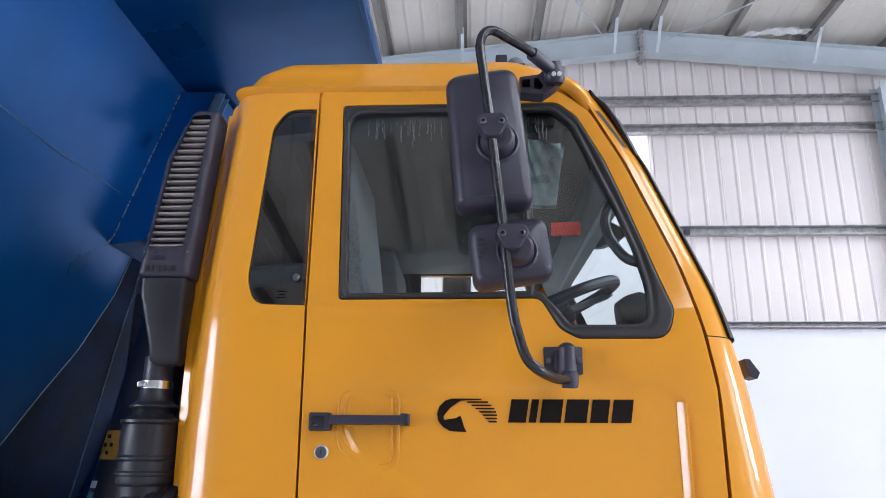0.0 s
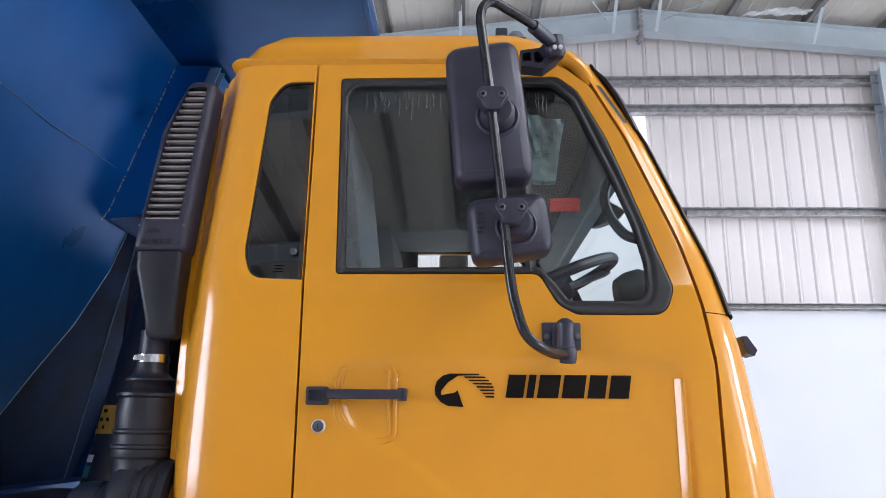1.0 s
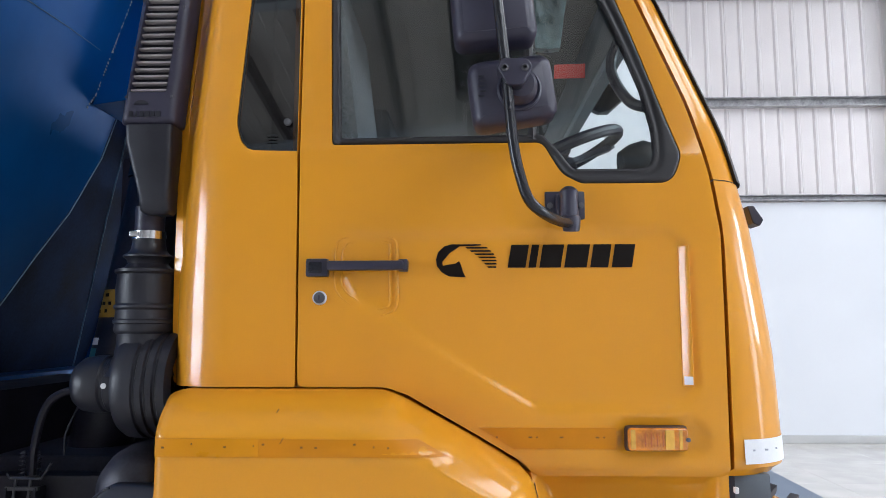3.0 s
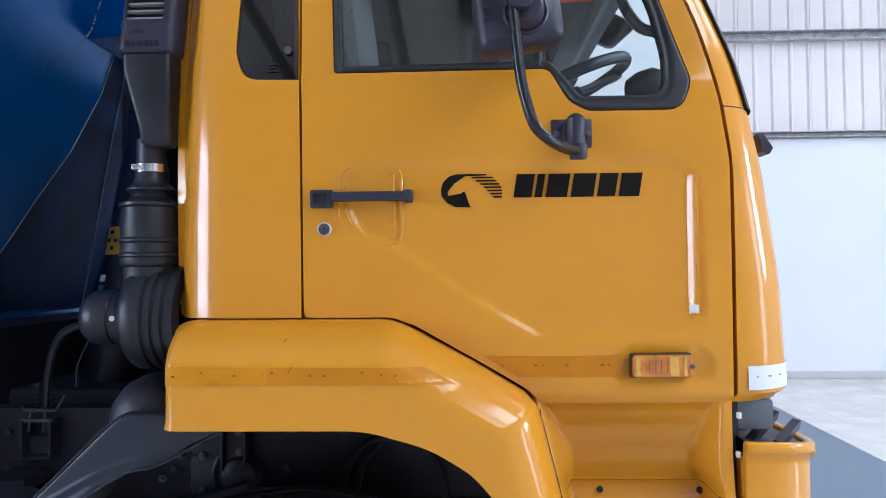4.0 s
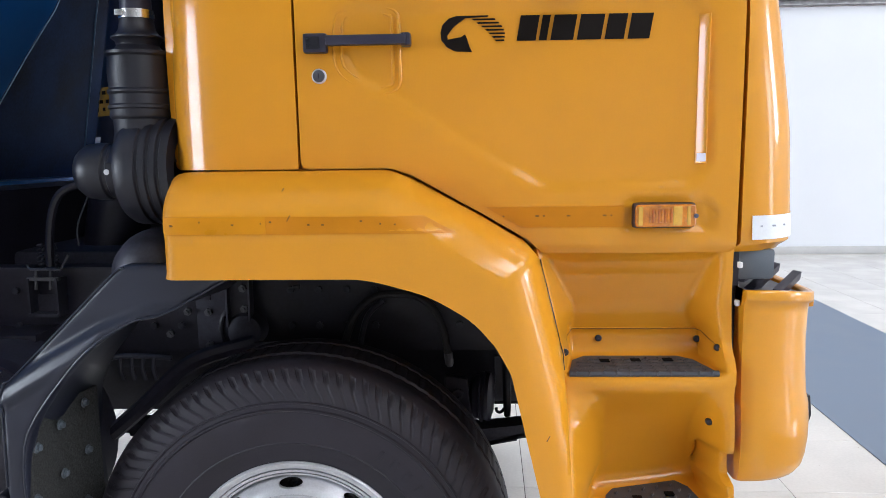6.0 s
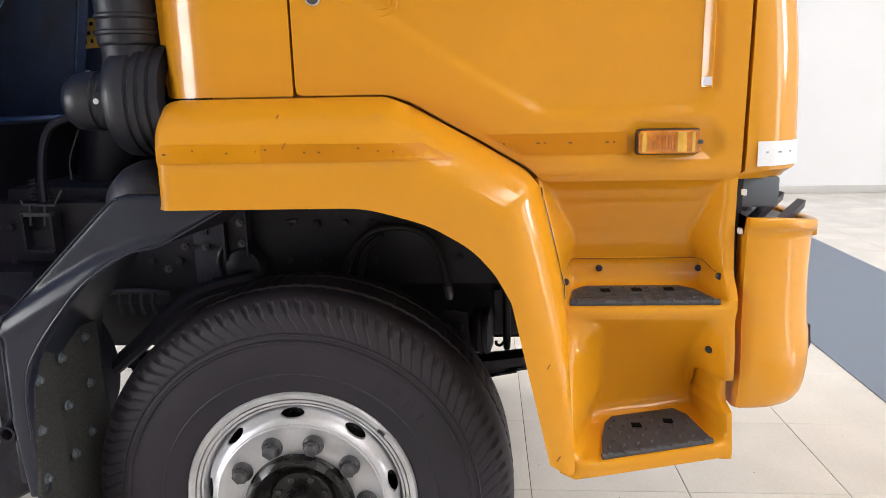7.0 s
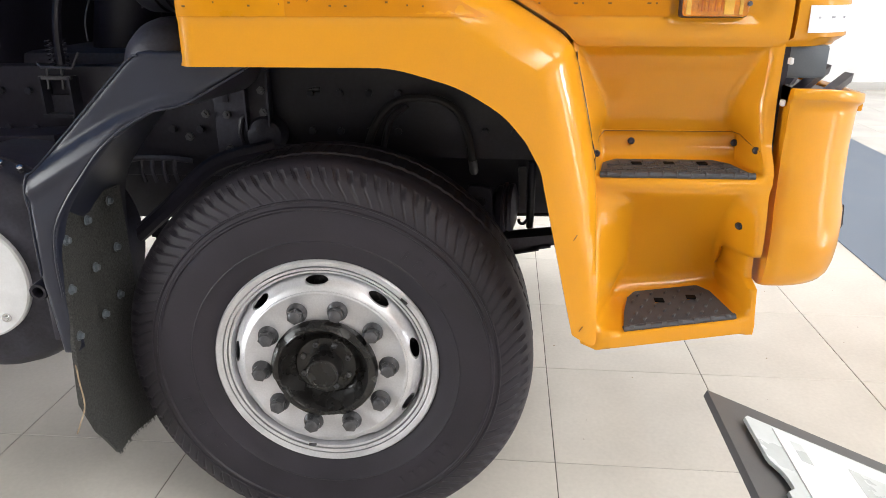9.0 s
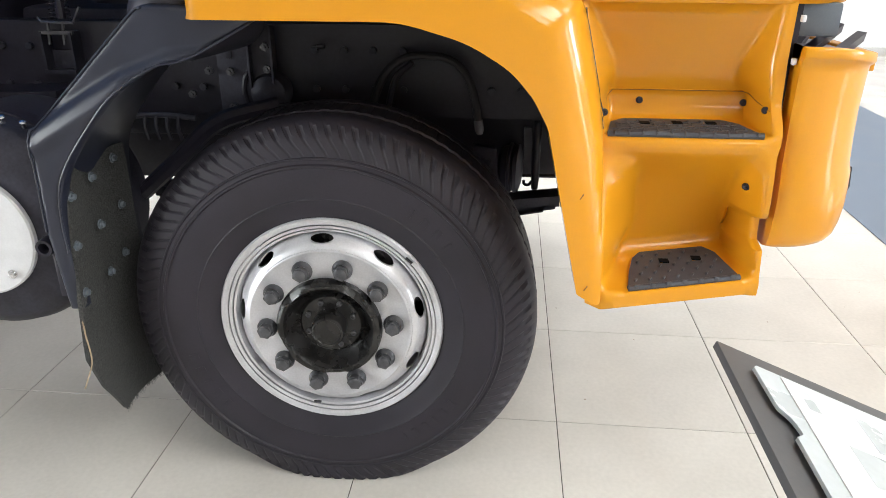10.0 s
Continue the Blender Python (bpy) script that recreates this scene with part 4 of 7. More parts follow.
# emblem and the row of dark blocks beside it (plain shapes)
emb = bmesh.new()
cres = [(0.409, 1.838), (0.392, 1.833), (0.378, 1.820), (0.373, 1.803), (0.375, 1.787), (0.387, 1.772), (0.404, 1.763), (0.442, 1.761), (0.436, 1.773), (0.432, 1.787), (0.427, 1.799),
        (0.418, 1.793), (0.404, 1.791), (0.389, 1.788), (0.388, 1.797), (0.404, 1.817), (0.428, 1.833), (0.477, 1.835), (0.478, 1.838)]
PX = 0.0045
prism(emb, cres, lambda u, v, w: (u, PX - w, v), 0.0012)
part("emblem", emb, BLACKINK, door, "black round emblem", smooth=False)
for k in range(7):
    u0 = 0.442 + 0.0082 * k + 0.004 * math.sin(k * 0.52)
    u1 = (0.492, 0.500, 0.507, 0.511, 0.513, 0.513, 0.512)[k]
    z = 1.8315 - 0.0075 * k
    bm = bmesh.new()
    prism(bm, [(u0, z), (u1, z), (u1 + 0.001, z - 0.0036), (u0 + 0.003, z - 0.0036)], lambda u, v, w: (u, PX - w, v), 0.0012)
    part("emblem_stripe", bm, BLACKINK, door, smooth=False)
u = 0.539
for wide, adv in ((0.62, 0.72), (0.26, 0.38), (0.74, 0.86), (0.78, 0.90), (0.62, 0.74), (0.70, 0.8)):
    sc, wd = 0.0535, 0.0665
    bm = bmesh.new()
    prism(bm, [(u + wd * a + 0.17 * sc * q, 1.783 + sc * q) for a, q in ((0, 0), (wide, 0), (wide, 1), (0, 1))], lambda a, v, w: (a, PX - w, v), 0.0012)
    part("lettering_bar", bm, BLACKINK, door, "plain black slanted bar", smooth=False)
    u += wd * adv

# reflective tape and marker lamp
bm = bmesh.new()
prism(bm, [(0.470, 1.421), (0.778, 1.421), (0.778, 1.374), (0.548, 1.374)], lambda u, v, w: (u, 0.0005 - w, v), 0.0025)
strip = part("reflective_tape", bm, TAPE, door, "amber honeycomb reflective tape")
for x in (0.51, 0.585, 0.60, 0.655, 0.735, 0.75):
    part("tape_mark", boxed((x, -0.0022, 1.4), (0.008 if int(x * 1000) % 2 else 0.004, 0.0006, 0.0035)), MARK, strip)
lamp = part("marker_lamp", boxed((0.863, -0.008, 1.400), (0.139, 0.022, 0.057), bev=0.010), LAMPBASE, door, "dark brown base of a side marker lamp")
bm = bmesh.new()
prism(bm, rounded([(0.797, 1.375), (0.929, 1.375), (0.929, 1.425), (0.797, 1.425)], 0.010), lambda u, v, w: (u, -0.019 - w, v), 0.012 )
part("lens", bm, AMBER, lamp, "glossy amber lens", bevel=0.004)
for k in range(8):
    part("lens_rib", boxed((0.828 + 0.0065 * k, -0.0315, 1.400), (0.003, 0.002, 0.030), bev=0.0008), AMBERDARK if k % 2 else AMBER, lamp)
for x, wd in ((0.808, 0.010), (0.888, 0.020), (0.912, 0.008)):
    part("lens_facet", boxed((x, -0.0312, 1.400), (wd, 0.003, 0.042), bev=0.0012), AMBERFACET, lamp)
part("screw", lathe(bmesh.new(), [(0.005, 0), (0.005, 0.004), (0, 0.005)], (0.927, -0.032, 1.4), (0, -1, 0), 10), BOLT, lamp)

# ---- mirrors ----
arm = tp("mirror_arm", tube(bmesh.new(), smooth_path([(0.675, -0.075, 1.875), (0.640, -0.130, 1.872), (0.600, -0.185, 1.882), (0.572, -0.20, 1.905), (0.556, -0.203, 1.948),
         (0.541, -0.204, 2.022), (0.525, -0.204, 2.201), (0.510, -0.204, 2.35), (0.497, -0.203, 2.485), (0.484, -0.20, 2.600), (0.479, -0.20, 2.655), (0.489, -0.198, 2.690), (0.512, -0.19, 2.702),
         (0.545, -0.175, 2.692), (0.608, -0.13, 2.678), (0.664, -0.065, 2.668)], 5), 0.0115, 14), ARMBLACK, label="black tubular mirror arm")
part("sleeve", tube(bmesh.new(), [(0.610, -0.125, 2.677), (0.664, -0.062, 2.668)], 0.017, 14), PLASTIC, arm)
part("pivot", lathe(bmesh.new(), [(0, 0.0), (0.020, 0), (0.026, 0.010), (0.026, 0.03), (0.022, 0.036), (0.022, 0.055), (0, 0.058)], (0.674, -0.050, 2.632), (-0.05, -0.15, 1), 20), PLASTIC, arm)
BRACKET = rounded([(0.583, 2.657), (0.634, 2.664), (0.668, 2.700), (0.690, 2.700), (0.701, 2.661), (0.680, 2.634), (0.643, 2.606), (0.586, 2.613)], 0.006)
bm = sheet(BRACKET, [rounded([(0.590, 2.649), (0.612, 2.652), (0.612, 2.626), (0.590, 2.625)], 0.004), rounded([(0.620, 2.652), (0.632, 2.654), (0.646, 2.634), (0.638, 2.620), (0.620, 2.622)], 0.004)],
           lambda p: np.stack([p[:, 0], np.full(len(p), -0.045), p[:, 1]], 1), 0.02, 0.045)
part("upper_bracket", bm, PLASTIC, arm, "black cast bracket", smooth=False)
bm = bmesh.new()
prism(bm, inset(BRACKET, 0.004), lambda u, v, w: (u, -0.005 + w, v), 0.01)
part("bracket_web", bm, BLACKPAINT, arm, smooth=False)
for x in (0.668, 0.682):
    part("bracket_bolt", lathe(bmesh.new(), [(0.006, 0), (0.006, 0.006), (0, 0.007)], (x, -0.078, 2.645), (0, -1, -0.2), 8), STEEL, arm)


def mirror(name, pts, y, label, boss, br):
    """A mirror seen from behind: a rounded shell with a round boss and its clamp."""
    prof = [(0.0, 0.075), (0.0, 0.02), (0.008, 0.008), (0.022, 0.0)]
    bm = bmesh.new()
    n = len(pts)
    rows = [[bm.verts.new((p[0], y + d, p[1])) for p in inset(pts, i)] for i, d in prof]
    for a, b in zip(rows, rows[1:]):
        for k in range(n):
            j = (k + 1) % n
            bm.faces.new((a[k], a[j], b[j], b[k]))
    bm.faces.new(rows[-1])
    bmesh.ops.recalc_face_normals(bm, faces=bm.faces)
    ob = tp(name, bm, PLASTIC, label=label, angle=70)
    bm = bmesh.new()
    prism(bm, inset(pts, 0.012), lambda u, v, w: (u, y + 0.072 + w, v), 0.004)
    part("mirror_glass", bm, CHROME, ob, "mirror glass")
    bx, bz = boss
    part("boss", lathe(bmesh.new(), [(br, -0.006), (br, 0.004), (br * 0.92, 0.008), (br * 0.80, 0.006), (br * 0.76, 0.03), (br * 0.6, 0.040), (0, 0.042)], (bx + 0.014, y, bz - 0.004), (0, -1, 0), 28), PLASTIC, ob)
    bm = bmesh.new()
    prism(bm, rounded([(bx - 0.038, bz + 0.022), (bx - 0.026, bz + 0.040), (bx + 0.026, bz + 0.040), (bx + 0.038, bz + 0.022), (bx + 0.016, bz - 0.018), (bx - 0.016, bz - 0.018)], 0.014),
          lambda u, v, w: (u, -0.222 + w, v), 0.05)
    clamp = part("clamp", bm, PLASTIC, ob, bevel=0.004)
    for s in (-1, 1):
        part("clamp_screw", lathe(bmesh.new(), [(0.008, 0.0), (0.008, 0.004), (0.004, 0.005), (0.004, 0.001), (0, 0.001)], (bx + 0.021 * s, -0.221, bz + 0.018), (0, -1, 0), 12), BOLT, clamp)
    return ob


BIG = rounded([(0.392, 2.610), (0.568, 2.636), (0.604, 2.276), (0.420, 2.262)], [0.045, 0.040, 0.028, 0.028], 7)
SMALL = rounded([(0.444, 2.222), (0.626, 2.243), (0.646, 2.102), (0.462, 2.072)], [0.035, 0.03, 0.03, 0.03], 7)
mirror("wide_mirror", BIG, -0.150, "large black mirror housing", (0.505, 2.428), 0.052)
sm = mirror("small_mirror", SMALL, -0.150, "small square black mirror housing", (0.545, 2.160), 0.048)
bm = bmesh.new()
for k in range(5):
    box(bm, (0.477 + 0.004 * (k % 2), -0.153, 2.185 - k * 0.011), (0.012, 0.001, 0.004))
part("moulded_mark", bm, GREYPLASTIC, sm)
plate = tp("mirror_bracket", boxed((0.672, -0.006, 1.926), (0.092, 0.012, 0.066), bev=0.005), PLASTIC, label="black mirror foot bolted to the door")
part("foot", lathe(bmesh.new(), [(0, 0), (0.020, 0), (0.023, 0.006), (0.021, 0.02), (0.019, 0.065), (0.022, 0.078), (0.017, 0.085), (0.010, 0.09), (0, 0.09)], (0.676, -0.050, 1.872), (0, 0.06, 1), 20), PLASTIC, plate)
part("gusset", boxed((0.674, -0.022, 1.925), (0.05, 0.03, 0.05), bev=0.008), PLASTIC, plate)
part("socket", lathe(bmesh.new(), [(0.018, 0), (0.02, 0.01), (0.02, 0.03), (0.016, 0.036), (0, 0.036)], (0.677, -0.066, 1.858), (0, -0.2, 1), 18), PLASTIC, plate)
for x in (0.637, 0.709):
    part("screw", lathe(bmesh.new(), [(0.007, 0), (0.007, 0.004), (0, 0.005)], (x, -0.013, 1.925), (0, -1, 0), 10), BOLT, plate)

# ---- wheel arch ----
TOPLINE = [(-0.226, 1.507), (0.253, 1.507), (0.305, 1.486), (0.458, 1.402), (0.561, 1.340), (0.590, 1.304), (0.640, 1.092), (0.655, 0.90), (0.664, 0.66)]
ARCH = rounded([(-0.226, 1.507), (0.253, 1.507), (0.305, 1.486), (0.458, 1.402), (0.561, 1.340), (0.590, 1.304), (0.640, 1.092), (0.650, 0.90), (0.664, 0.662),
                (0.606, 0.700), (0.545, 0.965), (0.520, 1.075), (0.487, 1.135), (0.440, 1.190), (0.350, 1.244), (0.215, 1.282), (-0.226, 1.282)],
               [0.03, 0.08, 0.08, 0.3, 0.08, 0.05, 0.2, 0.5, 0.012, 0.012, 0.3, 0.1, 0.1, 0.2, 0.3, 0.3, 0.01])


TOPLINE = [(p.x, p.z) for p in smooth_path([(x, 0, z) for x, z in TOPLINE], 6)]


def arch_place(p):
    x, z = p[:, 0], p[:, 1]
    base = np.interp(z, [0.6, 0.70, 0.90, 1.0, 1.10, 1.25], [-0.120, -0.114, -0.078, -0.056, -0.02, 0.0])
    d = distance_to(TOPLINE, p)
    q = np.clip(d / 0.105, 0, 1)
    y = base + (-0.138 - base) * np.sqrt(1 - (1 - q) ** 2)
    y = y - 0.004 * smoothstep(0.0, 0.012, z - 1.371 + 0 * x) * smoothstep(0.44, 0.38, x) * smoothstep(1.50, 1.44, z)
    e = np.clip((x + 0.226) / 0.035, 0, 1)
    y = y + 0.045 * (1 - np.sqrt(1 - (1 - e) ** 2))
    return np.stack([x, y, z], 1)


arch = tp("wheel_arch", sheet(ARCH, [], arch_place, 0.014, 0.10), YELLOW, label="flared orange-yellow wheel arch panel", bevel=0.005, angle=50)
bm = sheet([(-0.206, 1.417), (0.339, 1.414), (0.405, 1.378), (-0.206, 1.378)], [], lambda p: arch_place(p) + np.array([0, -0.0012, 0]), 0.02, 0.001)
tape = part("reflective_tape", bm, TAPE, arch, "amber honeycomb reflective tape")
bm = sheet([(-0.206, 1.416), (0.010, 1.416), (0.010, 1.379), (-0.206, 1.379)], [], lambda p: arch_place(p) + np.array([0, -0.0024, 0]), 0.02, 0.001)
part("tape_end", bm, TAPELIGHT, tape, "brighter yellow length of tape")
for x in (-0.19, -0.13, -0.06, 0.0, 0.02, 0.10, 0.13, 0.21, 0.25, 0.28):
    w = 0.002 + 0.004 * ((x * 37) % 1)
    part("tape_mark", boxed((x, -0.1445, 1.402 + 0.004 * math.sin(x * 40)), (w, 0.002, 0.0035)), MARK, tape)
for x, z in ((0.04, 1.468), (0.058, 1.412), (0.60, 0.93), (0.625, 0.715)):
    m = Matrix.Translation((x, float(arch_place(np.array([[x, z]]))[0, 1]) - 0.001, z)) @ Matrix.Rotation(radians(30), 4, "Y")
    part("paint_scratch", boxed((0, 0, 0), (0.002, 0.001, 0.014), m), MARK, arch)

# ---- entry steps ----
STEP = [(0.012, 1.322), (0.036, 1.298), (0.062, 1.25), (0.082, 1.19), (0.097, 1.120), (0.093, 1.117), (0.096, 1.107), (0.094, 1.080), (0.078, 1.056), (0.05, 1.050), (-0.030, 1.046), (-0.046, 1.042),
        (-0.052, 1.030), (-0.050, 1.018), (-0.041, 1.004), (-0.022, 0.984), (-0.002, 0.959), (0.016, 0.930), (0.030, 0.896), (0.041, 0.86), (0.049, 0.82), (0.054, 0.775), (0.055, 0.750), (0.049, 0.732), (0.036, 0.7215), (0.0, 0.7135), (-0.060, 0.7045), (-0.100, 0.699),
        (-0.114, 0.694), (-0.118, 0.682), (-0.116, 0.660), (-0.10, 0.655), (-0.06, 0.655)]


def step_left(z):
    return float(np.interp(z, [0.65, 0.72, 0.90, 1.09, 1.30, 1.33], [0.664, 0.655, 0.645, 0.640, 0.590, 0.585]))


def step_out(z):
    return float(np.interp(z, [0.65, 0.70, 0.90, 1.0, 1.05, 1.10, 1.2, 1.33], [-0.116, -0.112, -0.075, -0.052, -0.045, 0.0, 0.012, 0.012]))


def ease(t, k=0.24):
    """A straight flank with a short round at its foot and its top."""
    t = max(0.0, min(1.0, t))
    if t < k:
        return t * t / (2 * k) / (1 - k)
    if t > 1 - k:
        return 1 - (1 - t) ** 2 / (2 * k) / (1 - k)
    return (t - k / 2) / (1 - k)


def step_shear(x, y, z):
    """The lower step draws back and rises a little towards the bumper."""
    k = float(smoothstep(1.00, 0.74, np.array(z))) * max(0.0, min(1.0, (x - 0.70) / 0.31))
    return (x + 0.010 * k, y + 0.055 * k, z + 0.022 * k)


bm = bmesh.new()
rows = []
NU = 72
dense = []
for (a, b), (c, d) in zip(STEP, STEP[1:]):
    n = max(1, int(math.dist((a, b), (c, d)) / 0.012))
    dense += [(a + (c - a) * k / n, b + (d - b) * k / n) for k in range(n)]
dense.append(STEP[-1])
for y, z in dense:
    xl, xr = step_left(z), float(np.interp(z, [1.0, 1.07], [1.018, 1.027]))
    if z > 0.99:
        wl = float(np.interp(z, [0.99, 1.04, 1.11, 1.15, 1.19, 1.32], [0.08, 0.035, 0.035, 0.058, 0.060, 0.015]))
        wr = float(np.interp(z, [0.99, 1.04, 1.11, 1.15, 1.19, 1.32], [0.06, 0.030, 0.030, 0.062, 0.066, 0.012]))
    elif z > 0.72:
        wl, wr = float(np.interp(z, [0.72, 0.80], [0.066, 0.105])), float(np.interp(z, [0.72, 0.80], [0.034, 0.058]))
    else:
        wl, wr = 0.066, 0.034
    edge = float(arch_place(np.array([[xl, z]]))[0, 1]) + 0.003
    row = []
    for k in range(NU + 1):
        u = k / NU
        x = xl + (xr - xl) * u
        left, right = ease((x - xl - 0.001) / wl, 0.16), ease((1.008 - x) / wr)
        w = left * right
        yo = min(step_out(z), 0.012)
        yy = yo + (y - yo) * w if y > yo else y
        dent = float(smoothstep(0.962, 0.974, np.array(x)) * smoothstep(0.762, 0.778, np.array(z)) * smoothstep(0.850, 0.836, np.array(z)))
        tuck = float(smoothstep(0.012, 0.0, np.array(x - xl))) * float(smoothstep(1.12, 1.04, np.array(z)))
        yy = yy + (max(edge, yo) - yy) * tuck
        row.append(step_shear(x, yy + 0.045 * dent, z))
    rows.append([(row[0][0] - 0.03, row[0][1] + 0.03, row[0][2])] + row + [(row[-1][0], row[-1][1] + 0.09, row[-1][2])])
skin(bm, rows)
bmesh.ops.recalc_face_normals(bm, faces=bm.faces)
steps = tp("entry_steps", bm, YELLOW, label="orange-yellow double entry step moulding", angle=50)
def on_steps(x, z):
    """The moulding's face at x and z: the outermost y."""
    best = None
    for a in rows:
        if abs(a[3][2] - z) < 0.007:
            for p, q in zip(a[1:-1], a[2:-1]):
                if p[0] <= x <= q[0]:
                    y = p[1] + (q[1] - p[1]) * (x - p[0]) / (q[0] - p[0])
                    best = y if best is None or abs(a[3][2] - z) < best[1] else best
                    best = (y, abs(a[3][2] - z)) if not isinstance(best, tuple) or abs(a[3][2] - z) < best[1] else best
    return best[0] if best else 0.0


pts = []
for k in range(31):
    x = 0.655 + (1.004 - 0.655) * k / 30
    z = 1.118 - 0.030 * float(smoothstep(0.680, 0.652, np.array(x))) - 0.026 * float(smoothstep(0.975, 1.006, np.array(x)))
    pts.append((x, on_steps(x, z) - 0.0014, z))
part("seam", tube(bmesh.new(), pts, 0.0006, 6), BLACKPAINT, steps)


pts = []
for k in range(26):
    z = 1.305 - 0.245 * k / 25
    x = step_left(z) + 0.002
    pts.append((x, float(arch_place(np.array([[x, z]]))[0, 1]) - 0.001, z))
part("seam", tube(bmesh.new(), pts, 0.0014, 6), BLACKPAINT, steps)


def step_mat(poly, place3, slots, ribs, label):
    """A rubber tread: a plate with square drain slots, crossed ribs or slanted studs, and blocks along its front edge."""
    holes = [[(cx - 0.010, cy - 0.009), (cx + 0.010, cy - 0.009), (cx + 0.010, cy + 0.009), (cx - 0.010, cy + 0.009)] for cx, cy in slots]
    bm = sheet(rounded(poly, 0.012), holes, lambda p: np.array([place3(a, b) for a, b in p]), 0.03, 0.010, (0, 0, -1))
    ob = part("step_mat", bm, MATRUBBER, steps, label, bevel=0.002)
    # a near-black plate fills each slot: painted shade in place of depth
    for cx, cy in slots:
        q = Vector(place3(cx, cy))
        part("slot_shade", boxed(q + Vector((0, 0, 0.0005)), (0.022, 0.020, 0.0032)), SLOTDARK, ob)
    pl = inset(poly, 0.010)
    xs, yy = [p[0] for p in pl], [p[1] for p in pl]
    x0, x1, y0, y1 = min(xs), max(xs), min(yy), max(yy)
    clear = lambda a, b: inside(pl, np.array([[a, b]]))[0] and not any(abs(a - u) < 0.015 and abs(b - v) < 0.014 for u, v in slots)
    stud = None
    if ribs:
        step = 0.0085
        for i in range(11):
            for j in range(int((y1 - y0) / step)):
                a, b = x0 + (x1 - x0) * (i + 0.5) / 11 + 0.003 * (j % 2), y0 + step * (j + 0.5)
                if clear(a, b):
                    m = Matrix.Translation(Vector(place3(a, b)) + Vector((0, 0, -0.0004)))
                    if stud is None:
                        stud = part("tread_rib", boxed((0, 0, 0), (0.0035, 0.0075, 0.005)), MATRIB, ob)
                        stud.matrix_basis = m
                    else:
                        same(stud, "tread_rib", m, ob)
        bar = None
        for j in range(1, 5):
            for i in range(22):
                a, b = x0 + (x1 - x0) * (i + 0.5) / 22, y0 + (y1 - y0) * j / 5
                if clear(a, b):
                    m = Matrix.Translation(Vector(place3(a, b)) + Vector((0, 0, -0.0004)))
                    if bar is None:
                        bar = part("tread_bar", boxed((0, 0, 0), (0.0125, 0.003, 0.004)), MATRIB, ob)
                        bar.matrix_basis = m
                    else:
                        same(bar, "tread_bar", m, ob)
    else:
        for j in range(5):
            for i in range(7):
                a, b = x0 + (x1 - x0) * (i + 0.5 * (j % 2) + 0.25) / 7, y0 + (y1 - y0) * (j + 0.6) / 5
                if clear(a, b):
                    m = Matrix.Translation(Vector(place3(a, b)) + Vector((0, 0, 0.0015))) @ Matrix.Rotation(radians(58), 4, "Z")
                    if stud is None:
                        stud = part("stud", boxed((0, 0, 0), (0.013, 0.0055, 0.007), bev=0.002), MATRIB, ob)
                        stud.matrix_basis = m
                    else:
                        same(stud, "stud", m, ob)
    (ax, ay), (bx, by) = poly[0], poly[1]
    edge = [Vector(place3(ax + (bx - ax) * t / 10, ay + (by - ay) * t / 10)) + Vector((0, 0.002, -0.003)) for t in range(11)]
    part("front_nosing", tube(bmesh.new(), edge, 0.0075, 8), MATRUBBER, ob)
    n = 7 if not ribs else 11
    for i in range(n):
        t = (i + 0.5) / n
        p = Vector(place3(ax + (bx - ax) * t, ay + (by - ay) * t))
        if ribs:
            part("nosing_notch", boxed(p + Vector((0, -0.004, 0.0)), (0.0025, 0.006, 0.013)), MATRIB, ob)
        else:
            part("front_block", boxed(p + Vector((0, -0.003, 0.002)), (0.011, 0.007, 0.012), bev=0.003), MATRIB, ob)
    return ob


step_mat([(0.655, -0.044), (0.986, -0.044), (0.955, 0.045), (0.925, 0.072), (0.705, 0.072), (0.672, 0.04)], lambda x, y: (x, y, 1.0525 + 0.05 * y), [(0.747, 0.035), (0.820, 0.038), (0.895, 0.040)], True, "dark grey ribbed rubber step tread with square slots")
step_mat([(0.725, -0.106), (0.976, -0.106), (0.970, -0.085), (0.946, 0.005), (0.922, 0.036), (0.772, 0.038), (0.752, 0.015), (0.736, -0.04)], lambda x, y: step_shear(x, y, 0.7195 + 0.15 * y), [(0.822, -0.012), (0.897, -0.014)], False, "dark grey studded rubber step tread with square slots")
for x, z in ((0.742, 1.094), (0.977, 1.092), (0.652, 1.082), (1.000, 1.092), (0.978, 0.925)):
    y = on_steps(x, z) - 0.002
    part("step_bolt", lathe(bmesh.new(), [(0.0080, -0.006), (0.0080, 0.003), (0.0055, 0.005), (0.002, 0.005), (0.002, 0.003), (0, 0.003)], (x, y, z), (0, -1, 0.1), 14), BLACKPAINT, steps, "black plastic fastener")

# ---- bumper ----
def bumper_row(z, out, r=0.175, x0=1.045):
    """Plan line of the bumper at a height: side end, rounded corner, then across the front."""
    row = [(x0, 0.10, z), (x0, -0.02 - out, z), (x0 + 0.01, -0.025 - out, z)]
    for k in range(13):
        a = radians(90 * k / 12)
        drop = 0.026 * math.sin(a) ** 2 * max(0.0, min(1.0, (z - 1.0) / 0.2))
        row.append((1.075 + (r + out) * math.sin(a), r - 0.025 - (r + out) * math.cos(a), z - drop))
    return row + [(x, 2 * CY - y, zz) for x, y, zz in row[::-1]]


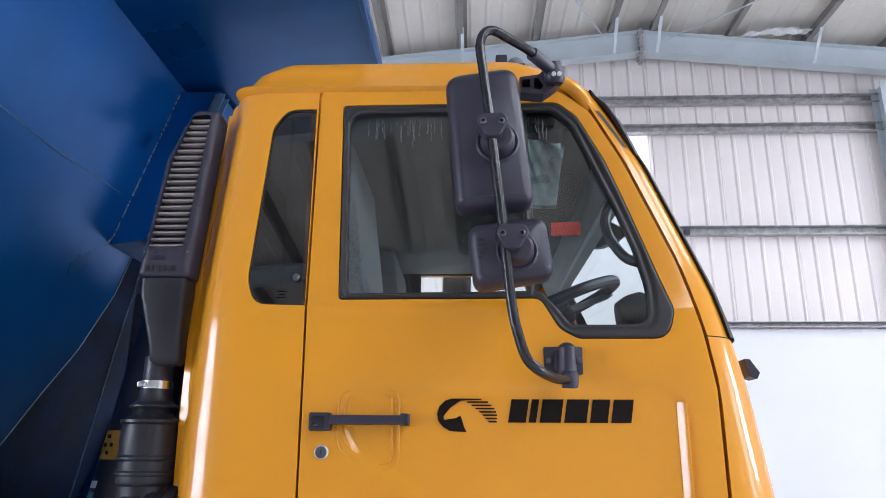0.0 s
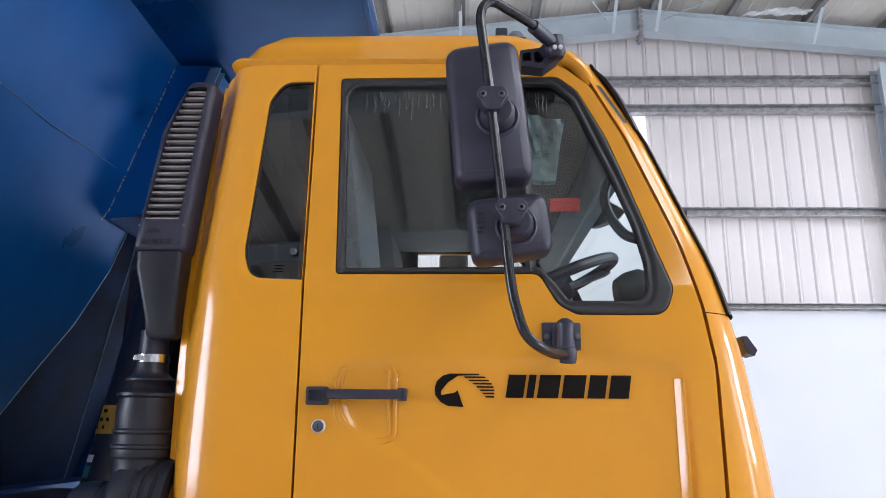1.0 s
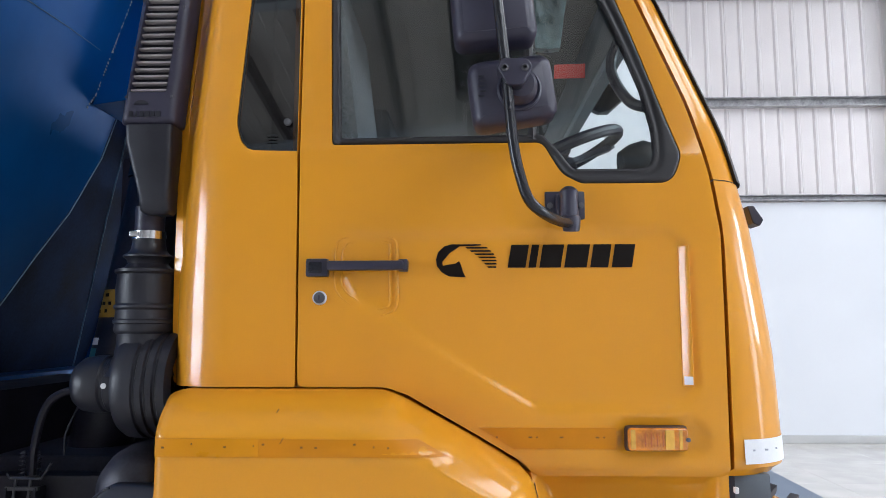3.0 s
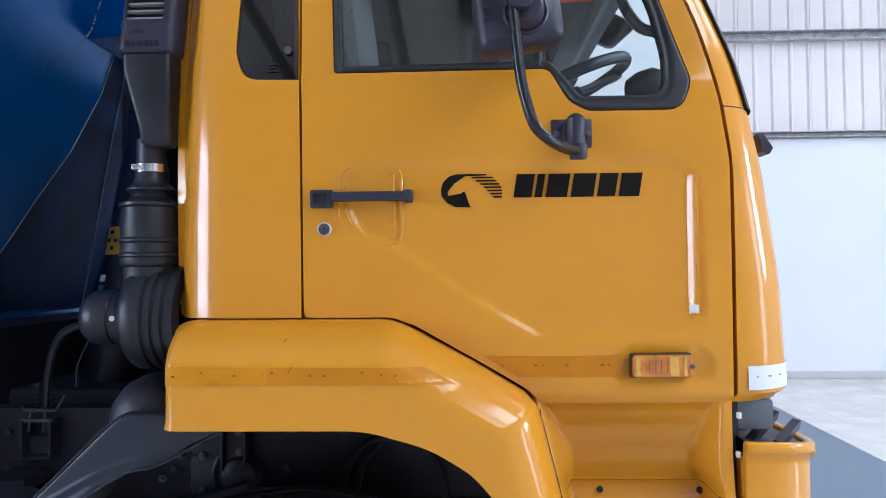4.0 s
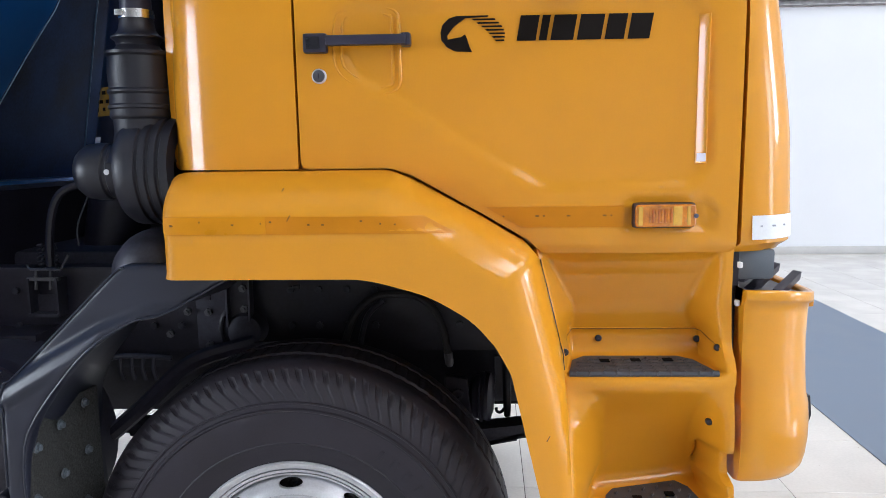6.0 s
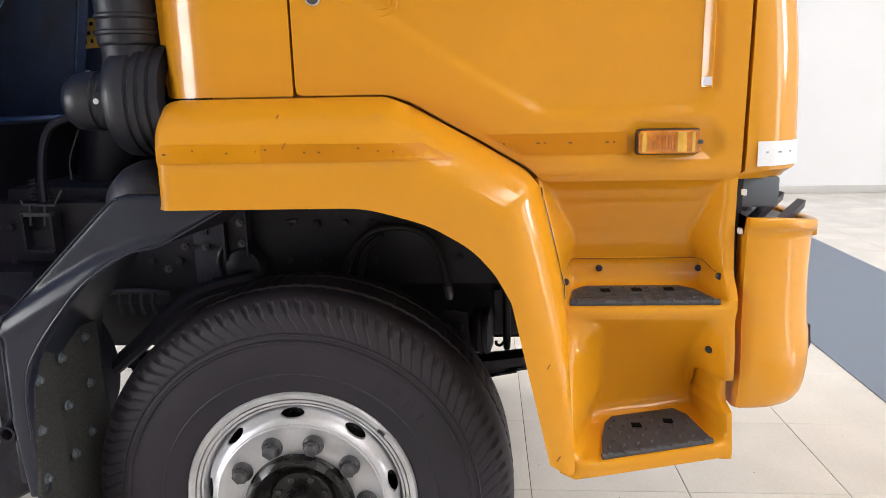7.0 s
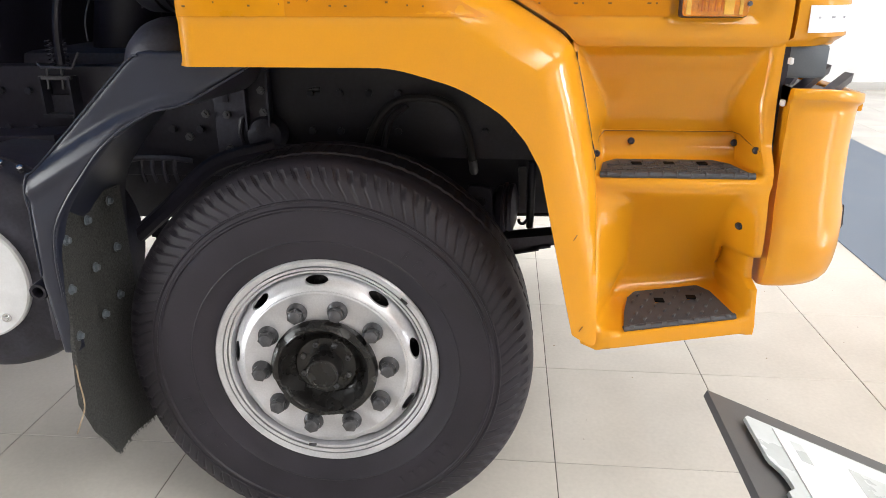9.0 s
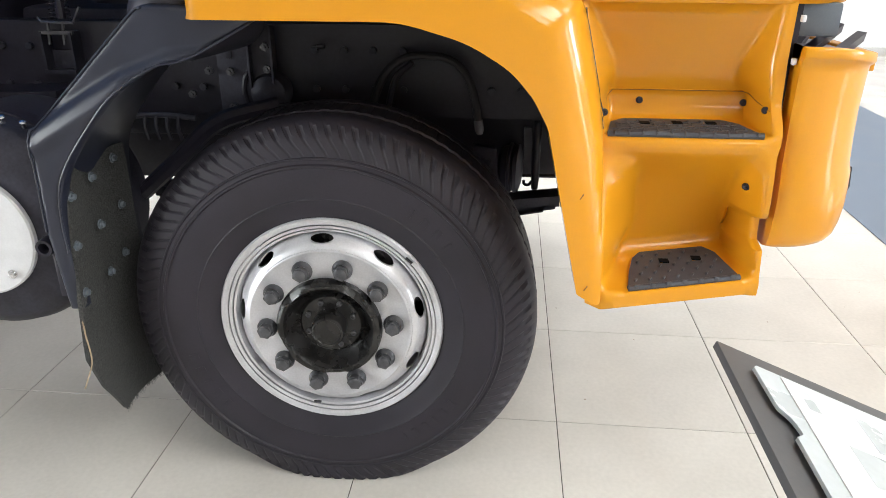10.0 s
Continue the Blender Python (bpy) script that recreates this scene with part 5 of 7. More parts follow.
bm = bmesh.new()
rows = [bumper_row(z, o) for z, o in ((1.20, -0.022), (1.226, -0.016), (1.232, -0.008), (1.232, 0.003), (1.229, 0.006), (1.213, 0.007), (1.208, 0.004), (1.203, -0.003), (1.18, -0.005), (1.10, -0.006), (1.02, -0.003),
                                      (0.965, 0.001), (0.94, 0.007), (0.90, 0.010), (0.86, 0.010), (0.82, 0.006), (0.795, 0.0), (0.783, -0.008), (0.777, -0.03))]
skin(bm, rows)
bmesh.ops.recalc_face_normals(bm, faces=bm.faces)
bumper = tp("front_bumper", bm, YELLOW, label="orange-yellow wrap-around front bumper", angle=50)
for a, b in (((1.08, 0.06, 1.21), (1.20, 0.20, 1.25)), ((1.13, 0.02, 1.215), (1.235, 0.16, 1.235)), ((1.05, 0.10, 1.18), (1.16, 0.26, 1.24))):
    d = Vector(b) - Vector(a)
    part("bumper_bracket", tube(bmesh.new(), [a, b], 0.014, 4), BLACKPAINT, bumper, smooth=False)
bm = bmesh.new()
prism(bm, [(1.052, -0.002)] + [(1.075 + 0.153 * math.sin(radians(a)), 0.151 - 0.153 * math.cos(radians(a))) for a in range(0, 91, 10)] + [(1.228, 1.96), (1.052, 1.96)], lambda u, v, w: (u, v, 1.216 - 0.026 * min(1.0, max(0.0, (u - 1.075) / 0.153)) ** 2 + w), 0.008)
part("bracket_plate", bm, BLACKPAINT, bumper, smooth=False)
part("end_tab", boxed((1.257, 0.135, 1.180), (0.014, 0.022, 0.036), bev=0.004), YELLOW, bumper)
tp("corner_duct", boxed((1.088, 0.10, 1.280), (0.088, 0.12, 0.070), bev=0.008), DUCTGREY, label="grey plastic duct under the front corner")
bm = boxed((1.040, 0.09, 1.15), (0.02, 0.10, 0.40))
tp("bumper_support", bm, BLACKPAINT)
for x, z in ((1.040, 1.285), (1.037, 1.198)):
    tp("plastic_clip", boxed((x, 0.006, z), (0.009, 0.014, 0.014), bev=0.003), WHITEPAPER, label="small white plastic clip")
bm = bmesh.new()
prism(bm, [(1.262, 0.80), (1.285, 0.88), (1.280, 0.93), (1.265, 0.93)], lambda u, v, w: (u, 0.15 + w, v), 0.1)
tp("bumper_flap", bm, SEAL)
rows = []
for z in (1.342, 1.369, 1.396):
    rows.append([(p[0] + 0.001 * math.sin(radians(a)), p[1] - 0.0012, p[2]) for p, a in zip(corner_strip([z], 8, 84, 10, 0.0015)[0], range(11))])
bm = bmesh.new()
skin(bm, rows)
lab = tp("paper_label", bm, WHITEPAPER, label="white paper label with faint bars")
for k, a in enumerate((16, 28, 42)):
    p = corner_strip([1.372], a, a + 1, 1, 0.0022)[0][0]
    part("label_bar", boxed((p[0], p[1] - 0.001, p[2]), (0.010 if k == 1 else 0.005, 0.001, 0.004), None), PRINTGREY, lab)

# ---- wheels ----
HUB = Vector((0.0, 0.048, 0.505))


def tyre_mesh():
    """A tyre turned from its section, with slanted shallow grooves moulded into both shoulders."""
    sec = [(0.282, 0.020), (0.288, -0.002), (0.300, -0.010), (0.325, -0.022), (0.345, -0.029), (0.349, -0.032), (0.352, -0.030), (0.385, -0.036), (0.415, -0.036),
           (0.430, -0.034), (0.433, -0.0385), (0.437, -0.0385), (0.440, -0.033), (0.449, -0.031), (0.451, -0.034), (0.454, -0.034)]
    shoulder = [(0.4555, -0.030), (0.461, -0.029), (0.476, -0.024), (0.490, -0.017), (0.503, -0.008), (0.510, 0.001), (0.517, 0.012)]
    shoulder = [(0.455 + (r - 0.455) * 1.21, y) for r, y in shoulder]
    rs = np.linspace(0.4555, 0.530, 15)
    sec += [(float(r), float(np.interp(r, [a for a, _ in shoulder], [q for _, q in shoulder]))) for r in rs]
    sec += [(0.537, 0.026), (0.540, 0.04), (0.541, 0.075), (0.530, 0.08), (0.530, 0.088), (0.542, 0.093), (0.542, 0.135)]
    sec = sec + [(r, 0.27 - y) for r, y in sec[::-1]]
    pitches, steps_in = 98, (0.0, 0.25, 0.48, 0.55, 0.62, 0.70, 0.78, 0.86, 0.93, 0.98)
    seg = pitches * len(steps_in)
    bm = bmesh.new()
    rows = []
    for r, y in sec:
        inner = float(smoothstep(0.456, 0.462, np.array(r)) * smoothstep(0.512, 0.500, np.array(r)))
        outer = float(smoothstep(0.500, 0.508, np.array(r)) * smoothstep(0.527, 0.519, np.array(r)))
        tread = 0.002 if 0.5405 < r and 0.03 < y < 0.24 else 0.0
        lead = min(max(r - 0.456, 0.0), 0.08) * 14.0 + 0.35 * float(smoothstep(0.456, 0.50, np.array(r)))
        row = []
        for k in range(seg):
            ph = steps_in[k % len(steps_in)]
            shallow = max(0.0, 1 - abs(ph - 0.78) / 0.16) ** 0.5
            deep = max(0.0, 1 - abs(ph - 0.76) / 0.26) ** 0.5
            cut = 0.0026 * inner * shallow + 0.0075 * outer * deep
            a = 2 * math.pi * (k // len(steps_in) + ph + lead) / pitches
            rr, yy = r - cut * 0.45 - tread * deep, y + cut * (0.9 if y < 0.135 else -0.9)
            x, z = rr * math.cos(a), rr * math.sin(a)
            z2 = max(z, -0.503)
            sq = max(0.0, -z - 0.46) * 0.35
            row.append((x, yy - (sq if y < 0.135 else -sq) * (1 if 0.3 < r < 0.535 else 0.4), z2))
        rows.append(row)
    rows = [[bm.verts.new(p) for p in row] for row in rows]
    for a, b in zip(rows, rows[1:]):
        for k in range(seg):
            j = (k + 1) % seg
            bm.faces.new((a[k], b[k], b[j], a[j]))
    bmesh.ops.recalc_face_normals(bm, faces=bm.faces)
    return bm


def wheel():
    w = empty("wheel")
    w.parent = truck
    w.matrix_basis = ROOT @ Matrix.Translation(HUB)
    tyre = part("tyre", tyre_mesh(), RUBBER, w, "black tyre with moulded shoulder lugs", angle=32)
    bm = bmesh.new()
    for k, a in enumerate(list(range(38, 62, 6)) + list(range(196, 226, 6)) + list(range(300, 326, 5))):
        m = Matrix.Rotation(radians(-a), 4, "Y") @ Matrix.Translation((0.388, -0.0365, 0)) @ Matrix.Rotation(radians(0), 4, "Z")
        box(bm, (0, 0, 0), (0.026, 0.0022, 0.016 if k % 3 else 0.008), m, bev=0.001)
    part("raised_mark", bm, RUBBER, tyre, "raised unreadable sidewall marks", kind="stuff")
    bm = lathe(bmesh.new(), [(0.250, 0.10), (0.252, 0.03), (0.2545, 0.004), (0.257, -0.002), (0.2622, -0.004), (0.2625, 0.008), (0.2657, 0.008), (0.266, -0.006), (0.2732, -0.009), (0.2735, 0.003), (0.2766, 0.003), (0.2769, -0.009), (0.284, -0.013), (0.291, -0.015), (0.295, -0.010), (0.295, 0.0), (0.288, 0.012), (0.280, 0.04), (0.27, 0.2)], (0, 0, 0), (0, 1, 0), 96)
    rim = part("rim", bm, STEEL, w, "silver painted steel wheel rim", angle=25)
    # slanted zone of the disc with nine hand holes
    w0, slant = 0.235 * math.radians(40), 0.082
    hole = [(0.030 * math.cos(a), slant * 0.54 + 0.0235 * math.sin(a)) for a in (2 * math.pi * k / 24 for k in range(24))]
    out = [(-w0 / 2, 0), (w0 / 2, 0), (w0 / 2, slant), (-w0 / 2, slant)]

    def sector(c):
        def place(p):
            a = c + p[:, 0] / 0.235
            t = p[:, 1] / slant
            r = np.interp(t, [0, 0.10, 0.3, 0.72, 0.9, 1.0], [0.253, 0.250, 0.246, 0.232, 0.224, 0.216])
            y = np.interp(t, [0, 0.10, 0.3, 0.72, 0.9, 1.0], [0.030, 0.018, 0.006, -0.013, -0.020, -0.023])
            return np.stack([r * np.cos(a), y, r * np.sin(a)], 1)
        return place
    bm = bmesh.new()
    for k in range(9):
        b2 = sheet(out, [hole], sector(radians(93 + 40 * k)), 0.008, 0)
        me = bpy.data.meshes.new("tmp")
        b2.to_mesh(me)
        b2.free()
        bm.from_mesh(me)
        bpy.data.meshes.remove(me)
    bmesh.ops.remove_doubles(bm, verts=bm.verts, dist=0.0006)
    rims = [e for e in bm.edges if len(e.link_faces) == 1 and all(0.2175 < math.hypot(v.co.x, v.co.z) < 0.2515 for v in e.verts)]
    geo = bmesh.ops.extrude_edge_only(bm, edges=rims)["geom"]
    bmesh.ops.translate(bm, verts=[v for v in geo if isinstance(v, bmesh.types.BMVert)], vec=(0, 0.010, 0))
    lathe(bm, [(0.216, -0.023), (0.2145, -0.0262), (0.2115, -0.0275), (0.2075, -0.0262), (0.205, -0.0245), (0.12, -0.0245), (0.118, 0.01)], (0, 0, 0), (0, 1, 0), 90)
    part("disc", bm, STEEL, w, "silver wheel disc with nine hand holes", angle=40)
    part("brake_drum", lathe(bmesh.new(), [(0, 0.035), (0.21, 0.04), (0.240, 0.055), (0.240, 0.2), (0, 0.2)], (0, 0, 0), (0, 1, 0), 48), HUBBLACK, w, "black brake drum")
    # hub
    bm = bmesh.new()
    prof = [(0.138, -0.023), (0.138, -0.039), (0.134, -0.047), (0.126, -0.051), (0.118, -0.049), (0.104, -0.025), (0.092, -0.007), (0.086, -0.003), (0.082, -0.009), (0.078, -0.012), (0.044, -0.013), (0.044, -0.055), (0.041, -0.061), (0.036, -0.063), (0.034, -0.06), (0, -0.06)]
    lathe(bm, prof, (0, 0, 0), (0, 1, 0), 60)
    for v in bm.verts:
        r = math.hypot(v.co.x, v.co.z)
        if r > 0.124:
            a = math.atan2(v.co.z, v.co.x)
            v.co.y += 0.008 * float(smoothstep(0.3, 0.8, np.array(math.cos(5 * a + 1.0))))
    hub = part("hub", bm, HUBBLACK, w, "oily black wheel hub", angle=35)
    for k in range(8):
        a = radians(22 + 45 * k)
        part("cap_screw", lathe(bmesh.new(), [(0.0075, 0), (0.0075, 0.006), (0.004, 0.007), (0.004, 0.003), (0, 0.003)], (0.064 * math.cos(a), -0.012, 0.064 * math.sin(a)), (0, -1, 0), 12), BOLT, hub)
    first = None
    for k in range(10):
        a = radians(40 + 36 * k)
        m = Matrix.Translation((0.1675 * math.cos(a), -0.0245, 0.1675 * math.sin(a))) @ Matrix.Rotation(0.3 * k, 4, "Y")
        if first is None:
            bm = lathe(bmesh.new(), [(0.0265, 0.0), (0.0265, -0.005), (0.0240, -0.009), (0.0225, -0.014), (0.0205, -0.017)], (0, 0, 0), (0, 1, 0), 24)
            prism(bm, [(0.0205 * math.cos(radians(60 * i)), 0.0205 * math.sin(radians(60 * i))) for i in range(6)], lambda u, v, q: (u, -0.013 - q, v), 0.016)
            lathe(bm, [(0.0170, -0.029), (0.0155, -0.033), (0.010, -0.036), (0, -0.037)], (0, 0, 0), (0, 1, 0), 14)
            first = part("wheel_nut", bm, BOLT, w, "dark grey plastic-capped wheel nut", angle=30)
            first.matrix_basis = m
        else:
            same(first, "wheel_nut", m, w)
    part("valve", tube(bmesh.new(), [(0.200, -0.014, 0.196), (0.216, -0.018, 0.183)], 0.0035, 8), SEAL, w)
    part("balance_clip", boxed((-0.05, -0.02, -0.243), (0.02, 0.006, 0.004), None), BOLT, w)
    return w


front_wheel = wheel()
far = copy_thing(front_wheel, ROOT @ Matrix.Translation((0, 2 * CY - 0.048, 0.505)) @ Matrix.Rotation(math.pi, 4, "Z"))


# ---- air intake behind the cab ----
HEAD = rounded([(-0.226, 2.615), (-0.300, 2.618), (-0.362, 2.475), (-0.405, 2.142), (-0.268, 2.142)], [0.02, 0.03, 0.08, 0.012, 0.012])
GR = rounded([(-0.250, 2.598), (-0.302, 2.594), (-0.346, 2.470), (-0.384, 2.222), (-0.290, 2.222)], 0.008)


def head_place(p):
    q = np.stack([p[:, 0], np.full(len(p), 0.03), p[:, 1]], 1)
    d = distance_to(HEAD, p, True)
    q[:, 1] += 0.014 * (1 - np.sqrt(np.clip(1 - (1 - np.clip(d / 0.016, 0, 1)) ** 2, 0, 1)))
    return q


intake = tp("air_intake", sheet(HEAD, [GR], head_place, 0.01, 0.055), PLASTIC, label="black plastic air intake snorkel behind the cab", angle=50)
bm = bmesh.new()
prism(bm, inset(GR, -0.004), lambda u, v, w: (u, 0.062 + w, v), 0.01)
part("intake_back", bm, BLACKPAINT, intake)
for k in range(21):
    z = 2.585 - k * 0.0178
    x0 = float(np.interp(z, [2.222, 2.470, 2.594], [-0.384, -0.346, -0.302])) - 0.002
    x1 = float(np.interp(z, [2.222, 2.598], [-0.290, -0.250])) + 0.002
    bm = bmesh.new()
    m = Matrix.Translation(((x0 + x1) / 2, 0.046, z)) @ Matrix.Rotation(radians(-14), 4, "X")
    box(bm, (0, 0, 0), (x1 - x0, 0.013, 0.0060), m, bev=0.0022)
    part("slat", bm, SLAT, intake, "grey louvre slat")
for x, z in ((-0.355, 2.455), (-0.254, 2.44), (-0.373, 2.335), (-0.263, 2.33), (-0.390, 2.21), (-0.276, 2.21)):
    part("screw", lathe(bmesh.new(), [(0.0035, 0), (0.0035, 0.0015), (0, 0.002)], (x, float(head_place(np.array([[x, z]]))[0, 1]), z), (0, -1, 0), 10), BOLT, intake)
bm = bmesh.new()
prism(bm, [(-0.35 + 0.018 * math.cos(a), 2.19 + 0.011 * math.sin(a)) for a in (math.pi * k / 10 for k in range(11))], lambda u, v, w: (u, 0.0305 - w, v), 0.002)
for k, wd in enumerate((0.010, 0.004, 0.010, 0.011, 0.010, 0.011)):
    box(bm, (-0.375 + 0.0135 * k, 0.0295, 2.166), (wd, 0.002, 0.014))
part("moulded_badge", bm, GREYPLASTIC, intake, "moulded badge and bars")
# tapered duct, neck and bellows
bm = bmesh.new()
lv = [(2.142, -0.394, -0.276, 0.036, 0.115), (2.10, -0.392, -0.276, 0.036, 0.115), (1.965, -0.362, -0.284, 0.055, 0.115), (1.935, -0.360, -0.283, 0.06, 0.115), (1.925, -0.352, -0.290, 0.07, 0.115)]
rows = []
for z, xa, xb, ya, yb in lv:
    rows.append([bm.verts.new((px, py, z)) for px, py in rounded([(xa, ya), (xb, ya), (xb, yb), (xa, yb)], 0.014, 3)])
for a, b in zip(rows, rows[1:]):
    for k in range(len(a)):
        j = (k + 1) % len(a)
        bm.faces.new((a[k], a[j], b[j], b[k]))
bm.faces.new(rows[-1])
bmesh.ops.recalc_face_normals(bm, faces=bm.faces)
part("duct", bm, GREYPLASTIC, intake, "smooth dark duct", angle=40)
ax = (-0.360, 0.13)
part("neck", lathe(bmesh.new(), [(0.036, 1.95), (0.036, 1.85)], (*ax, 0), (0, 0, 1), 28), PLASTIC, intake)
clip = part("hose_clip", lathe(bmesh.new(), [(0.037, 1.888), (0.0405, 1.888), (0.0405, 1.868), (0.037, 1.868)], (*ax, 0), (0, 0, 1), 32), CHROME, intake, "bright metal hose clip")
part("clip_screw", boxed((ax[0] - 0.02, ax[1] - 0.042, 1.878), (0.02, 0.012, 0.014), bev=0.002), CHROME, clip)
prof = [(0.039, 1.869), (0.040, 1.855), (0.043, 1.842), (0.050, 1.832), (0.060, 1.826), (0.060, 1.822), (0.052, 1.817), (0.048, 1.806), (0.056, 1.796), (0.077, 1.790), (0.077, 1.783),
        (0.071, 1.778), (0.074, 1.74), (0.072, 1.705), (0.0765, 1.700), (0.0765, 1.695), (0.072, 1.690), (0.073, 1.668), (0.077, 1.664), (0.077, 1.658), (0.073, 1.655), (0.074, 1.640), (0.071, 1.634), (0.067, 1.632), (0.066, 1.605), (0.070, 1.580), (0.080, 1.555), (0.094, 1.53)]
part("bellows", lathe(bmesh.new(), prof, (*ax, 0), (0, 0, 1), 48), GREYPLASTIC, intake, "black ribbed rubber bellows", angle=40)
elbow = part("elbow", lathe(bmesh.new(), [(0, -0.530), (0.03, -0.528), (0.052, -0.518), (0.066, -0.500), (0.070, -0.475), (0.070, -0.445), (0.066, -0.441), (0.066, -0.433), (0.070, -0.429), (0.070, -0.37)], (0, 0.13, 1.508), (1, 0, 0), 36), GREYPLASTIC, intake, "black rubber elbow", angle=40)
part("elbow_mark", lathe(bmesh.new(), [(0.007, 0), (0.007, 0.003), (0, 0.003)], (-0.425, 0.062, 1.508), (0, -1, 0), 10), WHITEPAPER, elbow)
prof = [(0.04, -0.405), (0.1, -0.402), (0.122, -0.396), (0.131, -0.383), (0.133, -0.363), (0.133, -0.343), (0.128, -0.34), (0.128, -0.334), (0.133, -0.331), (0.133, -0.318), (0.128, -0.315), (0.128, -0.309), (0.133, -0.306), (0.133, -0.293), (0.128, -0.29), (0.128, -0.284), (0.133, -0.281), (0.133, -0.262), (0.09, -0.262)]
part("filter_end", lathe(bmesh.new(), prof, (0, 0.15, 1.508), (1, 0, 0.0), 56), GREYPLASTIC, intake, "ribbed round air duct drum", angle=35)
part("mould_tick", boxed((-0.375, 0.020, 1.51), (0.002, 0.002, 0.02)), BOLT, intake)

# ---- mudguard and flap behind the front wheel ----
MUD = rounded([(-0.100, 1.274), (-0.110, 1.300), (-0.338, 1.304), (-0.365, 1.288), (-0.615, 1.050), (-0.636, 1.018), (-0.644, 0.79), (-0.626, 0.582), (-0.590, 0.582), (-0.600, 0.735), (-0.596, 0.849),
               (-0.572, 0.932), (-0.501, 1.032), (-0.413, 1.122), (-0.322, 1.178), (-0.245, 1.197)], [0.01, 0.01, 0.03, 0.03, 0.03, 0.04, 0.2, 0.005, 0.005, 0.3, 0.2, 0.3, 0.4, 0.4, 0.3, 0.2])


def mud_place(p):
    x, z = p[:, 0], p[:, 1]
    line = np.interp(x, [-0.62, -0.50, -0.40, -0.30, -0.20], [1.035, 1.105, 1.160, 1.196, 1.203])
    y = -0.085 + 0.022 * smoothstep(-0.014, 0.020, z - line) - 0.008 * np.exp(-((z - line + 0.038) / 0.017) ** 2)
    d = distance_to(MUD, p, True)
    y = y + 0.008 * (1 - np.sqrt(np.clip(1 - (1 - np.clip(d / 0.014, 0, 1)) ** 2, 0, 1)))
    return np.stack([x, y, z], 1)


mud = tp("mudguard", sheet(MUD, [], mud_place, 0.006, 0.03), MUDPLASTIC, label="black plastic mudguard behind the front wheel", angle=50)
for pts in ([(-0.600, 0.735), (-0.596, 0.849), (-0.572, 0.932), (-0.501, 1.032), (-0.413, 1.122), (-0.322, 1.178), (-0.245, 1.197), (-0.110, 1.268)], [(-0.640, 0.79), (-0.633, 1.012), (-0.612, 1.046), (-0.500, 1.155), (-0.367, 1.282), (-0.338, 1.298)]):
    bead = [Vector((p.x, float(mud_place(np.array([[p.x, p.z]]))[0, 1]) - 0.0022, p.z)) for p in smooth_path([(x, 0, z) for x, z in pts], 6)]
    part("guard_bead", tube(bmesh.new(), bead, 0.0028, 8), MUDPLASTIC, mud)
line = smooth_path([(-0.612, 0, 0.60), (-0.618, 0, 0.78), (-0.600, 0, 0.93), (-0.53, 0, 1.04), (-0.43, 0, 1.145), (-0.33, 0, 1.215), (-0.20, 0, 1.26), (-0.08, 0, 1.285)], 5)
bm = bmesh.new()
skin(bm, [[(p.x, y, p.z) for y in (-0.035, 0.0, 0.1, 0.2, 0.30)] for p in line])
part("guard_shell", bm, MUDPLASTIC, mud, "curved inner shell")
lin = lathe(bmesh.new(), [(0, -0.10), (0.05, -0.095), (0.08, -0.075), (0.10, -0.03), (0.105, 0.0), (0.105, 0.25)], (-0.345, 0.13, 1.262), (0.15, 0.9, 0.0), 32)
tp("air_canister", lin, DULL, label="grey rounded canister above the mudguard")
flap_poly = [(-0.045, 0.935), (0.24, 0.925), (0.24, 0.215), (0.0, 0.232), (-0.075, 0.350), (-0.105, 0.450), (-0.075, 0.70)]


def flap_place(p):
    y, z = p[:, 0], p[:, 1]
    x = -0.60 - 0.010 * np.sin(y * 18) + 0.02 * smoothstep(0.5, 0.2, z)
    return np.stack([x, y, z], 1)


bm = sheet(flap_poly, [], flap_place, 0.02, 0.012, (-1, 0, 0))
bmesh.ops.recalc_face_normals(bm, faces=bm.faces)
flap = tp("mud_flap", bm, FLAP, label="bristly black rubber mud flap")
random.seed(5)
bm = bmesh.new()
for k in range(900):
    a, b, t = random.choice([((-0.0, 0.232), (0.24, 0.215), 0.4), ((-0.075, 0.35), (0.0, 0.232), 1), ((-0.105, 0.45), (-0.075, 0.35), 1), ((-0.075, 0.70), (-0.105, 0.45), 1)]) if k % 3 == 0 else ((0, 0), (0, 0), None)
    if t is None:
        y, z = random.uniform(-0.09, 0.22), random.uniform(0.24, 0.92)
        if not inside(flap_poly, np.array([[y, z]]))[0]:
            continue
        p = Vector(flap_place(np.array([[y, z]]))[0])
        d = Vector((0.010, random.uniform(-0.006, 0.006), random.uniform(-0.008, 0.002)))
    else:
        s = random.random()
        y, z = a[0] + (b[0] - a[0]) * s, a[1] + (b[1] - a[1]) * s
        p = Vector(flap_place(np.array([[y, z]]))[0])
        d = Vector((0.004, random.uniform(-0.01, 0.004), -random.uniform(0.004, 0.016)))
    w = Vector((0, 0.0012, 0))
    bm.faces.new([bm.verts.new(q) for q in (p - w, p + w, p + d)])
part("bristles", bm, FLAP, flap, "short rubber bristles", smooth=False, kind="stuff")
bolt = None
